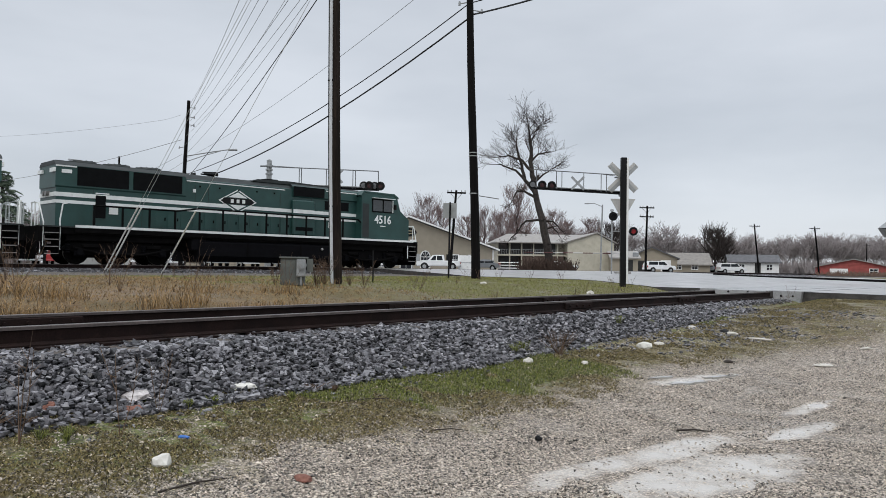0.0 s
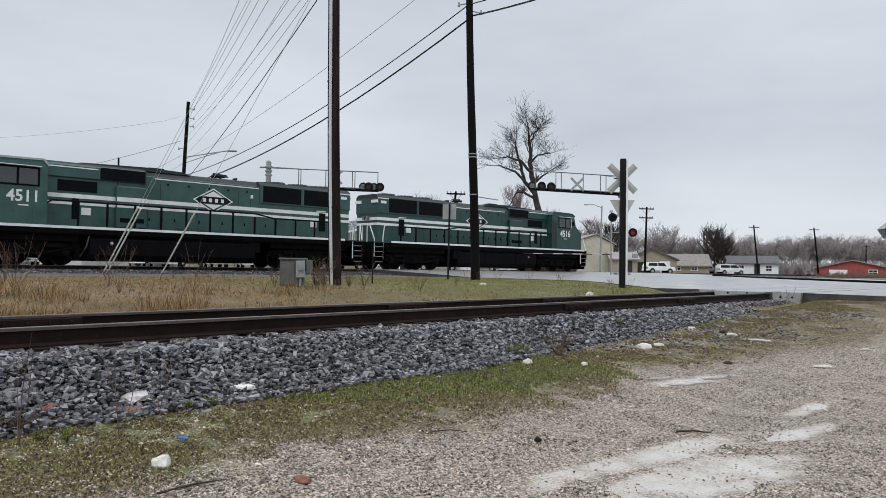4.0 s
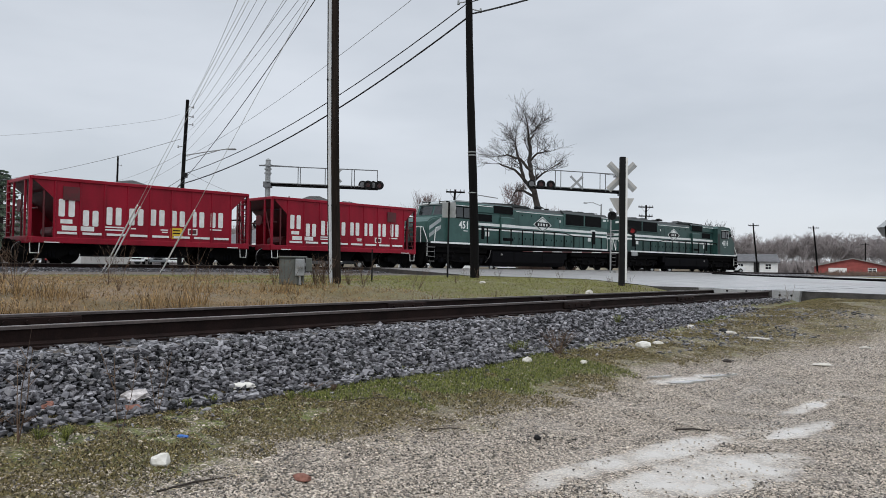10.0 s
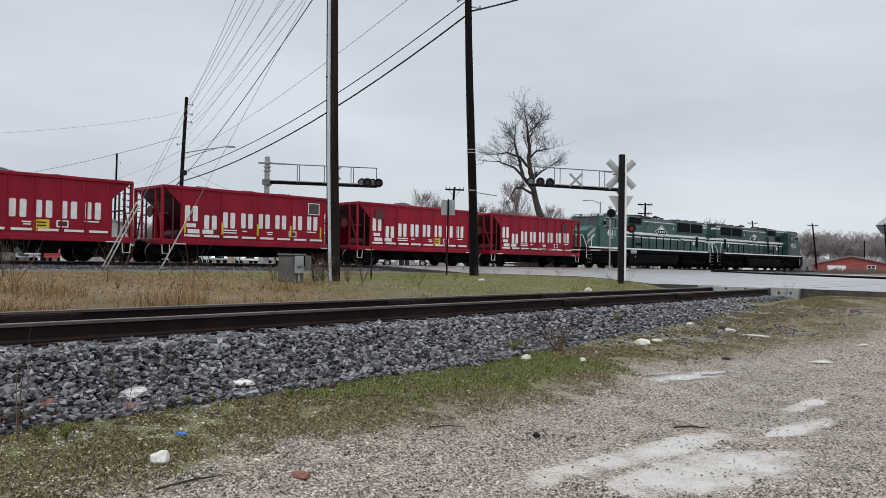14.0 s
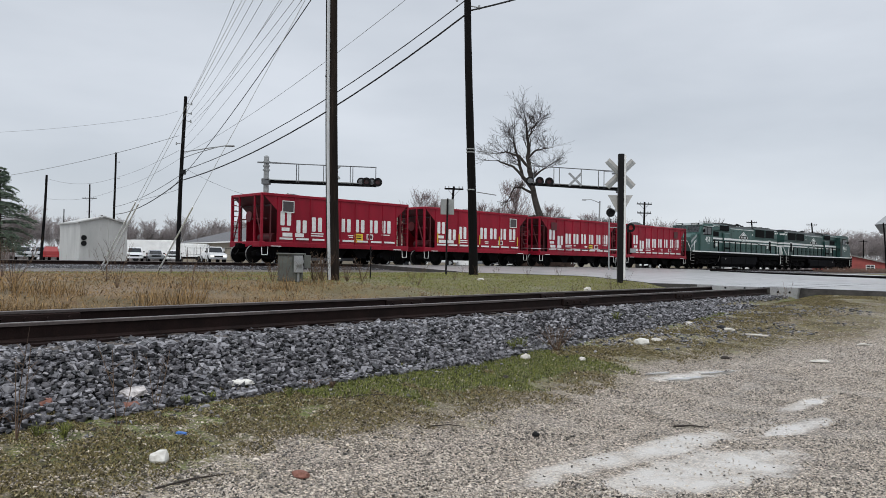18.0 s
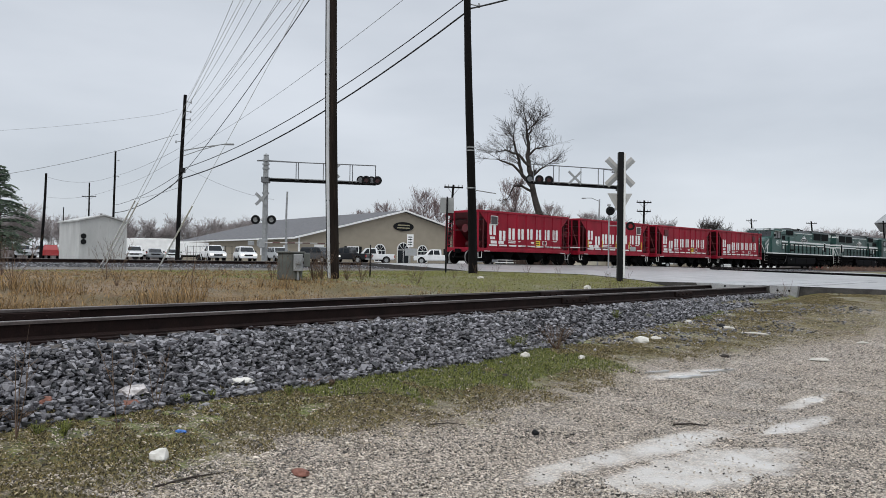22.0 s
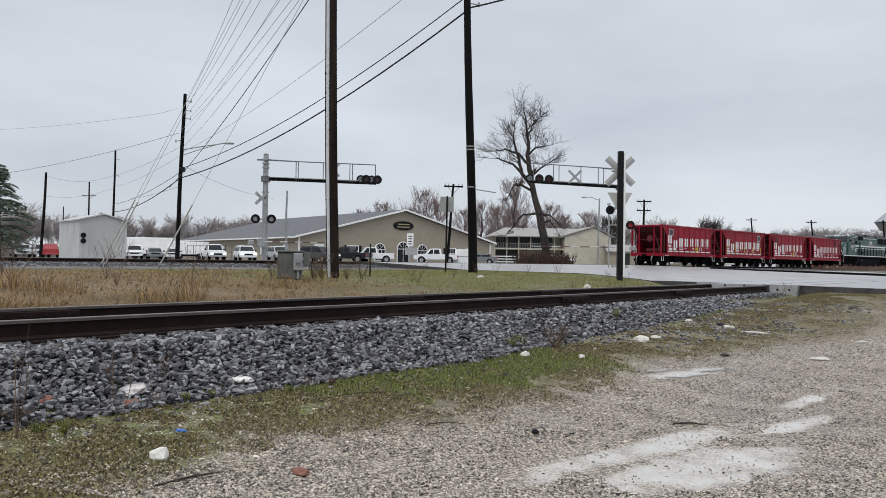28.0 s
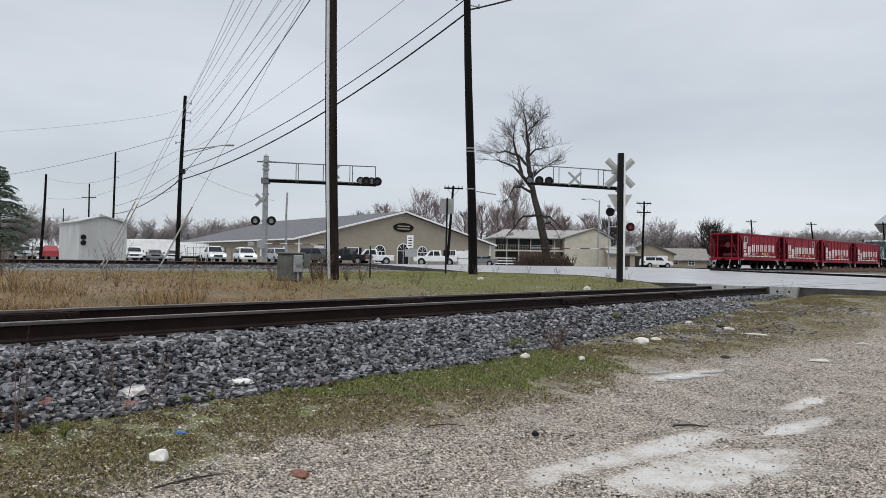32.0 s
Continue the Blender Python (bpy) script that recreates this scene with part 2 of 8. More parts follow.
def ground_z(x, y):
    n = near_n(x, y)
    z = lerp(PROFILE, n)
    s = near_s(x, y)
    if n < 1.4:  # the lot climbs towards the crossing and buries the track bed
        k = min(1.0, max(0.0, (s - 4.0) / 13.0))
        k = k * k * (3 - 2 * k)
        lot = lerp([(-400, 0.2), (-14, 0.35), (-7.5, 0.5), (-4.5, 0.7), (-3.0, 0.76), (-1.5, 0.66), (-0.9, 0.74), (1.4, 0.78)], n)
        z = z * (1 - k) + max(z, lot) * k
        if n < -1.7:  # and meets the street's edge
            j = min(1.0, max(0.0, (s - 16.0) / 3.2)) * min(1.0, max(0.0, (-1.75 - n) / 0.5))
            j *= min(1.0, max(0.0, (n + 16.0) / 6.0))
            z = z * (1 - j) + 0.83 * j
    return z + lerp(FAR_PROFILE, far_n(x, y))


def sheet(name, us, vs, put, material, label, category, kind="structure"):
    verts = [put(u, v) for v in vs for u in us]
    w = len(us)
    faces = [(j * w + i, j * w + i + 1, (j + 1) * w + i + 1, (j + 1) * w + i) for j in range(len(vs) - 1) for i in range(w - 1)]
    me = bpy.data.meshes.new(name)
    me.from_pydata(verts, [], faces)
    me.materials.append(material)
    for p in me.polygons:
        p.use_smooth = True
    return tagged(new(name, me), label, category, kind=kind)
# ---------------------------------------------------------------- ground


MUD = [(1.65, 6.1, 41, 2.0, 0.22), (1.95, 5.55, 38, 1.35, 0.42), (3.3, 7.15, 38, 0.75, 0.16), (3.05, 9.4, 34, 0.9, 0.16), (3.9, 8.2, 40, 0.6, 0.14)]
# the moss verge's outer edge: along the near track, and across from it
VERGE = [(-2, -3.7), (-0.4, -3.45), (0.7, -3.0), (1.3, -3.3), (2.5, -3.45), (4.3, -3.55), (6.3, -3.25), (8.2, -3.75), (11.4, -4.85), (16, -5.0)]


def ground_material():
    """Wet gravel lot, moss, short grass and straw, told apart by the distance from the near track and by noise."""
    m = bpy.data.materials.new("lot_and_field")
    m.use_nodes = True
    nt = m.node_tree
    bs = nt.nodes["Principled BSDF"]
    geo = nt.nodes.new("ShaderNodeNewGeometry")

    def noise_node(scale, detail=5.0, rough=0.55):
        n = nt.nodes.new("ShaderNodeTexNoise")
        n.inputs["Scale"].default_value, n.inputs["Detail"].default_value, n.inputs["Roughness"].default_value = scale, detail, rough
        nt.links.new(geo.outputs["Position"], n.inputs["Vector"])
        return n.outputs["Fac"]

    def ramp(src, rows):
        r = nt.nodes.new("ShaderNodeValToRGB")
        while len(r.color_ramp.elements) < len(rows):
            r.color_ramp.elements.new(0.5)
        for e, (p, c) in zip(r.color_ramp.elements, rows):
            e.position, e.color = p, (c, c, c, 1) if not isinstance(c, tuple) else (*c, 1)
        nt.links.new(src, r.inputs["Fac"])
        return r.outputs["Color"]

    def calc(op, a, b):
        n = nt.nodes.new("ShaderNodeMath")
        n.operation = op
        for i, v in enumerate((a, b)):
            if isinstance(v, (int, float)):
                n.inputs[i].default_value = v
            else:
                nt.links.new(v, n.inputs[i])
        return n.outputs[0]

    def mix(fac, a, b):
        n = nt.nodes.new("ShaderNodeMix")
        n.data_type = "RGBA"
        nt.links.new(fac, n.inputs["Factor"])
        for k, v in (("A", a), ("B", b)):
            if isinstance(v, tuple):
                n.inputs[k].default_value = (*v, 1)
            else:
                nt.links.new(v, n.inputs[k])
        return n.outputs["Result"]

    def along(vec, off):
        d = nt.nodes.new("ShaderNodeVectorMath")
        d.operation = "DOT_PRODUCT"
        nt.links.new(geo.outputs["Position"], d.inputs[0])
        d.inputs[1].default_value = (vec.x, vec.y, 0)
        return calc("SUBTRACT", d.outputs["Value"], off)

    n = along(NN, NT.dot(NN))
    s = along(ND, NT.dot(ND))
    wob = calc("SUBTRACT", noise_node(0.6, 6.0, 0.6), 0.5)
    grain = noise_node(55.0, 4.0, 0.7)
    mid = noise_node(9.0, 5.0, 0.65)
    vor = nt.nodes.new("ShaderNodeTexVoronoi")
    vor.inputs["Scale"].default_value, vor.inputs["Randomness"].default_value = 55.0, 1.0
    nt.links.new(geo.outputs["Position"], vor.inputs["Vector"])
    vor2 = nt.nodes.new("ShaderNodeTexVoronoi")
    vor2.inputs["Scale"].default_value = 110.0
    nt.links.new(geo.outputs["Position"], vor2.inputs["Vector"])
    cell = nt.nodes.new("ShaderNodeSeparateColor")
    nt.links.new(vor.outputs["Color"], cell.inputs["Color"])
    cell2 = nt.nodes.new("ShaderNodeSeparateColor")
    nt.links.new(vor2.outputs["Color"], cell2.inputs["Color"])
    gravel = mix(ramp(cell.outputs["Red"], [(0.0, 0.0), (1.0, 1.0)]), (0.175, 0.14, 0.108), (0.86, 0.735, 0.605))
    gravel = mix(ramp(cell2.outputs["Green"], [(0.4, 0.0), (0.95, 0.65)]), gravel, (0.2, 0.168, 0.132))
    # cell rims darkened: the shade between pebbles put into the colour
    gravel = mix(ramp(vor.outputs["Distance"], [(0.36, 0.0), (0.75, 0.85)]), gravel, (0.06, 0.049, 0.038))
    damp = ramp(noise_node(0.42, 5.0, 0.6), [(0.5, 0.0), (0.68, 0.4)])
    gravel = mix(damp, gravel, (0.14, 0.13, 0.12))
    speck = noise_node(38.0, 5.0, 0.75)
    moss = mix(ramp(speck, [(0.36, 0.0), (0.62, 1.0)]), (0.022, 0.018, 0.006), (0.27, 0.22, 0.07))
    moss = mix(ramp(mid, [(0.45, 0.0), (0.58, 0.75)]), moss, (0.052, 0.04, 0.016))
    green = mix(ramp(speck, [(0.36, 0.0), (0.6, 1.0)]), (0.024, 0.03, 0.006), (0.17, 0.205, 0.036))
    toe = nt.nodes.new("ShaderNodeMapRange")
    toe.inputs["From Min"].default_value, toe.inputs["From Max"].default_value = -3.3, -2.3
    nt.links.new(n, toe.inputs["Value"])
    lush = calc("ADD", noise_node(1.3, 4.0, 0.6), calc("MULTIPLY", toe.outputs["Result"], 0.2))
    fade = nt.nodes.new("ShaderNodeMapRange")
    fade.inputs["From Min"].default_value, fade.inputs["From Max"].default_value = 4.5, 8.0
    fade.inputs["To Max"].default_value = -0.13
    nt.links.new(s, fade.inputs["Value"])
    hump = nt.nodes.new("ShaderNodeMapRange")
    hump.inputs["From Min"].default_value, hump.inputs["From Max"].default_value = 2.4, 1.2
    hump.inputs["To Max"].default_value = 0.12
    nt.links.new(calc("ABSOLUTE", calc("SUBTRACT", s, 4.3), 0.0), hump.inputs["Value"])
    lush = calc("ADD", calc("ADD", lush, fade.outputs["Result"]), calc("MULTIPLY", hump.outputs["Result"], toe.outputs["Result"]))
    moss = mix(ramp(lush, [(0.52, 0.0), (0.7, 0.9)]), moss, green)
    brown = mix(ramp(speck, [(0.36, 0.0), (0.62, 1.0)]), (0.02, 0.012, 0.006), (0.16, 0.1, 0.04))
    moss = mix(ramp(noise_node(1.9, 5.0, 0.6), [(0.52, 0.0), (0.64, 0.8)]), moss, brown)
    bare = calc("ADD", noise_node(21.0, 4.0, 0.75), calc("MULTIPLY", calc("SUBTRACT", noise_node(1.1, 5.0, 0.6), 0.5), 0.5))
    moss = mix(ramp(calc("SUBTRACT", bare, calc("MULTIPLY", fade.outputs["Result"], 0.25)), [(0.56, 0.0), (0.68, 0.85)]), moss, gravel)
    straw = mix(ramp(speck, [(0.36, 0.0), (0.64, 1.0)]), (0.045, 0.026, 0.008), (0.3, 0.19, 0.075))
    grass = mix(ramp(speck, [(0.36, 0.0), (0.64, 1.0)]), (0.04, 0.042, 0.008), (0.18, 0.165, 0.03))
    grass = mix(ramp(noise_node(1.6, 5.0, 0.65), [(0.48, 0.0), (0.62, 0.7)]), grass, (0.11, 0.075, 0.022))
    straw = mix(ramp(noise_node(0.8, 6.0, 0.65), [(0.45, 0.0), (0.6, 0.75)]), straw, (0.09, 0.068, 0.02))
    straw = mix(ramp(noise_node(2.6, 5.0, 0.6), [(0.55, 0.0), (0.7, 0.7)]), straw, (0.12, 0.06, 0.026))
    gs = nt.nodes.new("ShaderNodeMapRange")
    gs.inputs["From Min"].default_value, gs.inputs["From Max"].default_value = 5.0, 12.0
    nt.links.new(calc("ADD", s, calc("MULTIPLY", wob, 10.0)), gs.inputs["Value"])
    field = mix(gs.outputs["Result"], straw, grass)
    gravel_out = nt.nodes.new("ShaderNodeMapRange")
    gravel_out.inputs["From Min"].default_value, gravel_out.inputs["From Max"].default_value = -0.3, 0.4
    # the moss verge widens towards the crossing
    rim = ramp(calc("DIVIDE", calc("ADD", s, 2.0), 18.0), [((a + 2) / 18, (-b - 2.5) / 3.5) for a, b in VERGE])
    rim = calc("ADD", calc("MULTIPLY", rim, 3.5), 2.5)
    ragged = calc("ADD", calc("MULTIPLY", wob, 1.5), calc("MULTIPLY", calc("SUBTRACT", noise_node(5.0, 5.0, 0.7), 0.5), 1.3))
    nt.links.new(calc("ADD", calc("ADD", n, ragged), rim), gravel_out.inputs["Value"])
    col = mix(gravel_out.outputs["Result"], gravel, moss)
    fieldm = nt.nodes.new("ShaderNodeMapRange")
    fieldm.inputs["From Min"].default_value, fieldm.inputs["From Max"].default_value = 1.2, 2.2
    nt.links.new(n, fieldm.inputs["Value"])
    col = mix(fieldm.outputs["Result"], col, field)
    # dark grit under both ballast beds, deepened to put the stone gaps' shade into the colour, and the grey service
    # strip before the far track
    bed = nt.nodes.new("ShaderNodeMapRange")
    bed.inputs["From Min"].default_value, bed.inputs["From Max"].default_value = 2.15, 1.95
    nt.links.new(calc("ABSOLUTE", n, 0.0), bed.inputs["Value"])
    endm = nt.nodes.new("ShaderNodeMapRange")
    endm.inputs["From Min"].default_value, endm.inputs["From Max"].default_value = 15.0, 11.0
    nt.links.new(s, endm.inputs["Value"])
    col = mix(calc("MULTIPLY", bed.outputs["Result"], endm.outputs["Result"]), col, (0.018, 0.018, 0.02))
    fn = along(FN, Vector((ARC[0], ARC[1])).dot(FN))
    strip = nt.nodes.new("ShaderNodeMapRange")
    strip.inputs["From Min"].default_value, strip.inputs["From Max"].default_value = -11.5, -9.0
    nt.links.new(calc("ADD", fn, calc("MULTIPLY", wob, 3.0)), strip.inputs["Value"])
    grit = mix(ramp(speck, [(0.36, 0.0), (0.64, 1.0)]), (0.03, 0.026, 0.022), (0.19, 0.165, 0.14))
    col = mix(strip.outputs["Result"], col, grit)
    # wheel-worn wet mud: long smooth patches in the lot
    sep = nt.nodes.new("ShaderNodeSeparateXYZ")
    nt.links.new(geo.outputs["Position"], sep.inputs["Vector"])
    patch = None
    for cx, cy, turn, rx, ry in MUD:
        c, d = math.cos(radians(turn)), math.sin(radians(turn))
        px, py = calc("SUBTRACT", sep.outputs["X"], cx), calc("SUBTRACT", sep.outputs["Y"], cy)
        u = calc("DIVIDE", calc("ADD", calc("MULTIPLY", px, c), calc("MULTIPLY", py, d)), rx)
        v = calc("DIVIDE", calc("SUBTRACT", calc("MULTIPLY", py, c), calc("MULTIPLY", px, d)), ry)
        e = calc("SUBTRACT", 1.0, calc("ADD", calc("MULTIPLY", u, u), calc("MULTIPLY", v, v)))
        patch = e if patch is None else calc("MAXIMUM", patch, e)
    patch = calc("ADD", calc("MULTIPLY", patch, 1.15), calc("MULTIPLY", calc("SUBTRACT", noise_node(2.4, 9.0, 0.74), 0.5), 4.6))
    patch = ramp(calc("MULTIPLY", patch, 0.7), [(0.0, 0.0), (0.85, 1.0)])
    col = mix(calc("MULTIPLY", patch, 0.92), col, (0.5, 0.47, 0.43))
    nt.links.new(col, bs.inputs["Base Color"])
    wet = ramp(noise_node(0.7, 4.0), [(0.45, 0.75), (0.7, 0.42)])
    dry = nt.nodes.new("ShaderNodeMix")
    nt.links.new(patch, dry.inputs["Factor"])
    nt.links.new(wet, dry.inputs["A"])
    dry.inputs["B"].default_value = 0.22
    nt.links.new(dry.outputs["Result"], bs.inputs["Roughness"])
    bp = nt.nodes.new("ShaderNodeBump")
    bp.inputs["Distance"].default_value = 0.02
    nt.links.new(calc("SUBTRACT", 0.8, calc("MULTIPLY", patch, 0.74)), bp.inputs["Strength"])
    nt.links.new(calc("SUBTRACT", calc("ADD", grain, mid), calc("MULTIPLY", vor.outputs["Distance"], 1.2)), bp.inputs["Height"])
    nt.links.new(bp.outputs["Normal"], bs.inputs["Normal"])
    return m


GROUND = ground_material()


def steps(*rows):
    out = []
    for a, b, d in rows:
        out += [a + (b - a) * i / max(1, round((b - a) / d)) for i in range(max(1, round((b - a) / d)))]
    return out + [rows[-1][1]]


def put_ground(s, n):
    x, y = near_at(s, n)
    z = ground_z(x, y)
    if abs(s) < 60 and abs(n) < 40:
        z += 0.03 * noise.noise((x * 0.5, y * 0.5, 0)) + (0.02 * noise.noise((x * 2.1, y * 2.1, 3)) if n < -1.9 else 0)
    return x, y, z


sheet("ground", steps((-2600, -300, 300), (-300, -40, 20), (-40, -8, 2), (-8, 26, 0.35), (26, 80, 2), (80, 300, 20), (300, 2600, 300)),
      steps((-1200, -40, 200), (-40, -8, 2), (-8, -1.2, 0.2), (-1.2, 5, 0.4), (5, 60, 1.5), (60, 300, 20), (300, 2900, 300)),
      put_ground, GROUND, "wet gravel lot, moss and straw-coloured grass field", "ground")

# asphalt: the street between the tracks and the road over the far track
ROAD_EDGE = [(9.7, 21.1), (8.75, 21.5), (8.5, 23.0), (7.5, 25.2), (6.2, 27.8), (3.2, 33.5), (-3.2, 43.2), (-9.0, 49.5), (-33.0, 74.0)]


def road():
    bm = bmesh.new()
    right = [(19.6, 13.4), (24, 20), (30, 30), (36, 42), (42, 52), (48, 66), (24, 68), (8.5, 62.5), (-16.0, 86.0)]
    rows = []
    for (ax, ay), (bx, by) in zip(ROAD_EDGE, right):
        row = []
        for i in range(13):
            k = i / 12
            x, y = ax + (bx - ax) * k, ay + (by - ay) * k
            row.append((x, y))
        rows.append(row)
    dense = []
    for r0, r1 in zip(rows[:-1], rows[1:]):
        for j in range(6):
            dense.append([(a[0] + (b[0] - a[0]) * j / 6, a[1] + (b[1] - a[1]) * j / 6) for a, b in zip(r0, r1)])
    dense.append(rows[-1])
    grid = []
    for r in dense:
        line = []
        for x, y in r:
            z = max(ground_z(x, y) + 0.03, 0.0)
            n, fn = near_n(x, y), far_n(x, y)
            if abs(n) < 6:
                z = max(z, 0.985 - 0.012 * max(0, abs(n) - 1.5))
            if abs(fn) < 9:
                z = max(z, 1.425 - 0.03 * max(0, abs(fn) - 1.6))
            line.append(bm.verts.new((x, y, z)))
        grid.append(line)
    for a, b in zip(grid[:-1], grid[1:]):
        for i in range(len(a) - 1):
            bm.faces.new((a[i], a[i + 1], b[i + 1], b[i]))
    rim = [e for e in bm.edges if e.is_boundary]
    low = bmesh.ops.extrude_edge_only(bm, edges=rim)
    for v in low["geom"]:
        if isinstance(v, bmesh.types.BMVert):
            v.co.z -= 0.35
    bmesh.ops.recalc_face_normals(bm, faces=bm.faces[:])
    # upright side faces take the darker second colour
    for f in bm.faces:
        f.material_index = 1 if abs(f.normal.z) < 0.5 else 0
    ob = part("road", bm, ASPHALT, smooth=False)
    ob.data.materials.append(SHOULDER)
    return tagged(ob, "wet grey asphalt street running over both rail crossings", "road", kind="structure")


road()

# the dark low kerb along the street's far side
_k = bmesh.new()
loft(_k, [(17.2, 24.0, 1.16), (18.6, 32.0, 1.2), (20.2, 48.0, 1.24), (21.6, 62.0, 1.3)], [0.055] * 4, 6)
tagged(part("kerb", _k, UNDER), "dark wet kerb along the asphalt street", "kerb", kind="structure")
# the lot in front of the far buildings
sheet("parking_lot", steps((-70, 90, 8)), steps((7.0, 110, 8)), lambda s, n: (*far_at(s, n)[:2], ground_z(*far_at(s, n)[:2]) + 0.02),
      ASPHALT, "wide grey parking lot behind the far track", "parking lot")
# ---------------------------------------------------------------- tracks


def rail_mesh(points, top, name, parent):
    prof = [(-0.07, -0.17), (0.07, -0.17), (0.07, -0.155), (0.012, -0.135), (0.012, -0.04), (0.036, -0.03), (0.036, -0.006), (0.028, 0.0),
            (-0.028, 0.0), (-0.036, -0.006), (-0.036, -0.03), (-0.012, -0.04), (-0.012, -0.135), (-0.07, -0.155)]
    bm = bmesh.new()
    rings = []
    for i, (x, y) in enumerate(points):
        a, b = points[max(0, i - 1)], points[min(len(points) - 1, i + 1)]
        d = Vector((b[0] - a[0], b[1] - a[1])).normalized()
        rings.append([bm.verts.new((x - d.y * u, y + d.x * u, top + v)) for u, v in prof])
    for r0, r1 in zip(rings[:-1], rings[1:]):
        for i in range(len(prof)):
            f = bm.faces.new((r0[i], r0[(i + 1) % len(prof)], r1[(i + 1) % len(prof)], r1[i]))
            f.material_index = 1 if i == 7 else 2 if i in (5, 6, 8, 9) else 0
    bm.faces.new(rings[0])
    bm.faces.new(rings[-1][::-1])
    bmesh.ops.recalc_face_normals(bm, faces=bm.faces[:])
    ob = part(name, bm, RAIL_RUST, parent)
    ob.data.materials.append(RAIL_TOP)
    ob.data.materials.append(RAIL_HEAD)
    return ob


near_track = thing("near_track", "rusty single track on wooden ties and dark ballast", "railway track", kind="structure")
for side in (-0.755, 0.755):
    rail_mesh([near_at(s, side) for s in (-30, -10, 0, 10, 20, 24)], RAIL_NEAR, "rail", near_track)
far_track = thing("far_track", "main line track on a low ballast bed", "railway track", kind="structure")
for side in (-0.755, 0.755):
    rail_mesh([far_at(s, side)[:2] for s in range(-60, 330, 6)], RAIL_FAR, "rail", far_track)


def far_bed():
    prof = [(-4.3, 1.05), (-2.5, 1.2), (-1.4, 1.25), (1.4, 1.25), (2.3, 1.22), (3.6, 1.1)]
    bm = bmesh.new()
    rings = [[bm.verts.new((*far_at(s, u)[:2], v + 0.035 * noise.noise((s * 1.3, u * 2, 0)))) for u, v in prof] for s in range(-70, 340)]
    for a, b in zip(rings[:-1], rings[1:]):
        for i in range(len(prof) - 1):
            bm.faces.new((a[i], a[i + 1], b[i + 1], b[i]))
    bmesh.ops.recalc_face_normals(bm, faces=bm.faces[:])
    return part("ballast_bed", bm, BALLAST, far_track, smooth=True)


far_bed()
# ---------------------------------------------------------------- ballast, pebbles, grass


def island_mat(name, dark, light, rough, bump=0.3, scale=30.0, middle=None):
    """One colour for each loose piece, between dark and light, with a fine grain."""
    m = bpy.data.materials.new(name)
    m.use_nodes = True
    nt = m.node_tree
    bs = nt.nodes["Principled BSDF"]
    geo, rp, ns = nt.nodes.new("ShaderNodeNewGeometry"), nt.nodes.new("ShaderNodeValToRGB"), nt.nodes.new("ShaderNodeTexNoise")
    rp.color_ramp.elements[0].color, rp.color_ramp.elements[1].color = (*dark, 1), (*light, 1)
    rp.color_ramp.elements[0].position, rp.color_ramp.elements[1].position = 0.1, 1.0
    if middle:
        rp.color_ramp.elements.new(0.6).color = (*middle, 1)
    nt.links.new(geo.outputs["Random Per Island"], rp.inputs["Fac"])
    ns.inputs["Scale"].default_value, ns.inputs["Detail"].default_value = scale, 4.0
    nt.links.new(geo.outputs["Position"], ns.inputs["Vector"])
    mx = nt.nodes.new("ShaderNodeMix")
    mx.data_type, mx.blend_type = "RGBA", "OVERLAY"
    mx.inputs["Factor"].default_value = 0.45
    nt.links.new(rp.outputs["Color"], mx.inputs["A"])
    nt.links.new(ns.outputs["Fac"], mx.inputs["B"])
    nt.links.new(mx.outputs["Result"], bs.inputs["Base Color"])
    bs.inputs["Roughness"].default_value = rough
    if bump:
        bp = nt.nodes.new("ShaderNodeBump")
        bp.inputs["Strength"].default_value, bp.inputs["Distance"].default_value = bump, 0.01
        nt.links.new(ns.outputs["Fac"], bp.inputs["Height"])
        nt.links.new(bp.outputs["Normal"], bs.inputs["Normal"])
    return m


STONE = island_mat("wet_crushed_basalt", (0.006, 0.0062, 0.007), (0.29, 0.283, 0.297), 0.38, middle=(0.118, 0.114, 0.124))
PEBBLE = island_mat("mixed_pebbles", (0.03, 0.026, 0.021), (0.66, 0.575, 0.48), 0.5)
BLADE = island_mat("green_blades", (0.028, 0.034, 0.007), (0.25, 0.275, 0.055), 0.7, 0)
OLIVE = island_mat("olive_blades", (0.085, 0.09, 0.018), (0.3, 0.3, 0.075), 0.8, 0)
STRAW = island_mat("dead_straw", (0.075, 0.043, 0.016), (0.42, 0.27, 0.115), 0.8, 0)
MOSS = island_mat("moss_tufts", (0.028, 0.021, 0.009), (0.28, 0.225, 0.09), 0.85, 0)
LITTER = island_mat("dead_leaf_litter", (0.07, 0.048, 0.03), (0.5, 0.42, 0.28), 0.8, 0)
WEED = island_mat("dead_weed_stems", (0.05, 0.03, 0.02), (0.16, 0.1, 0.06), 0.85, 0)

rng = np.random.default_rng(7)
BASE_STONES = []
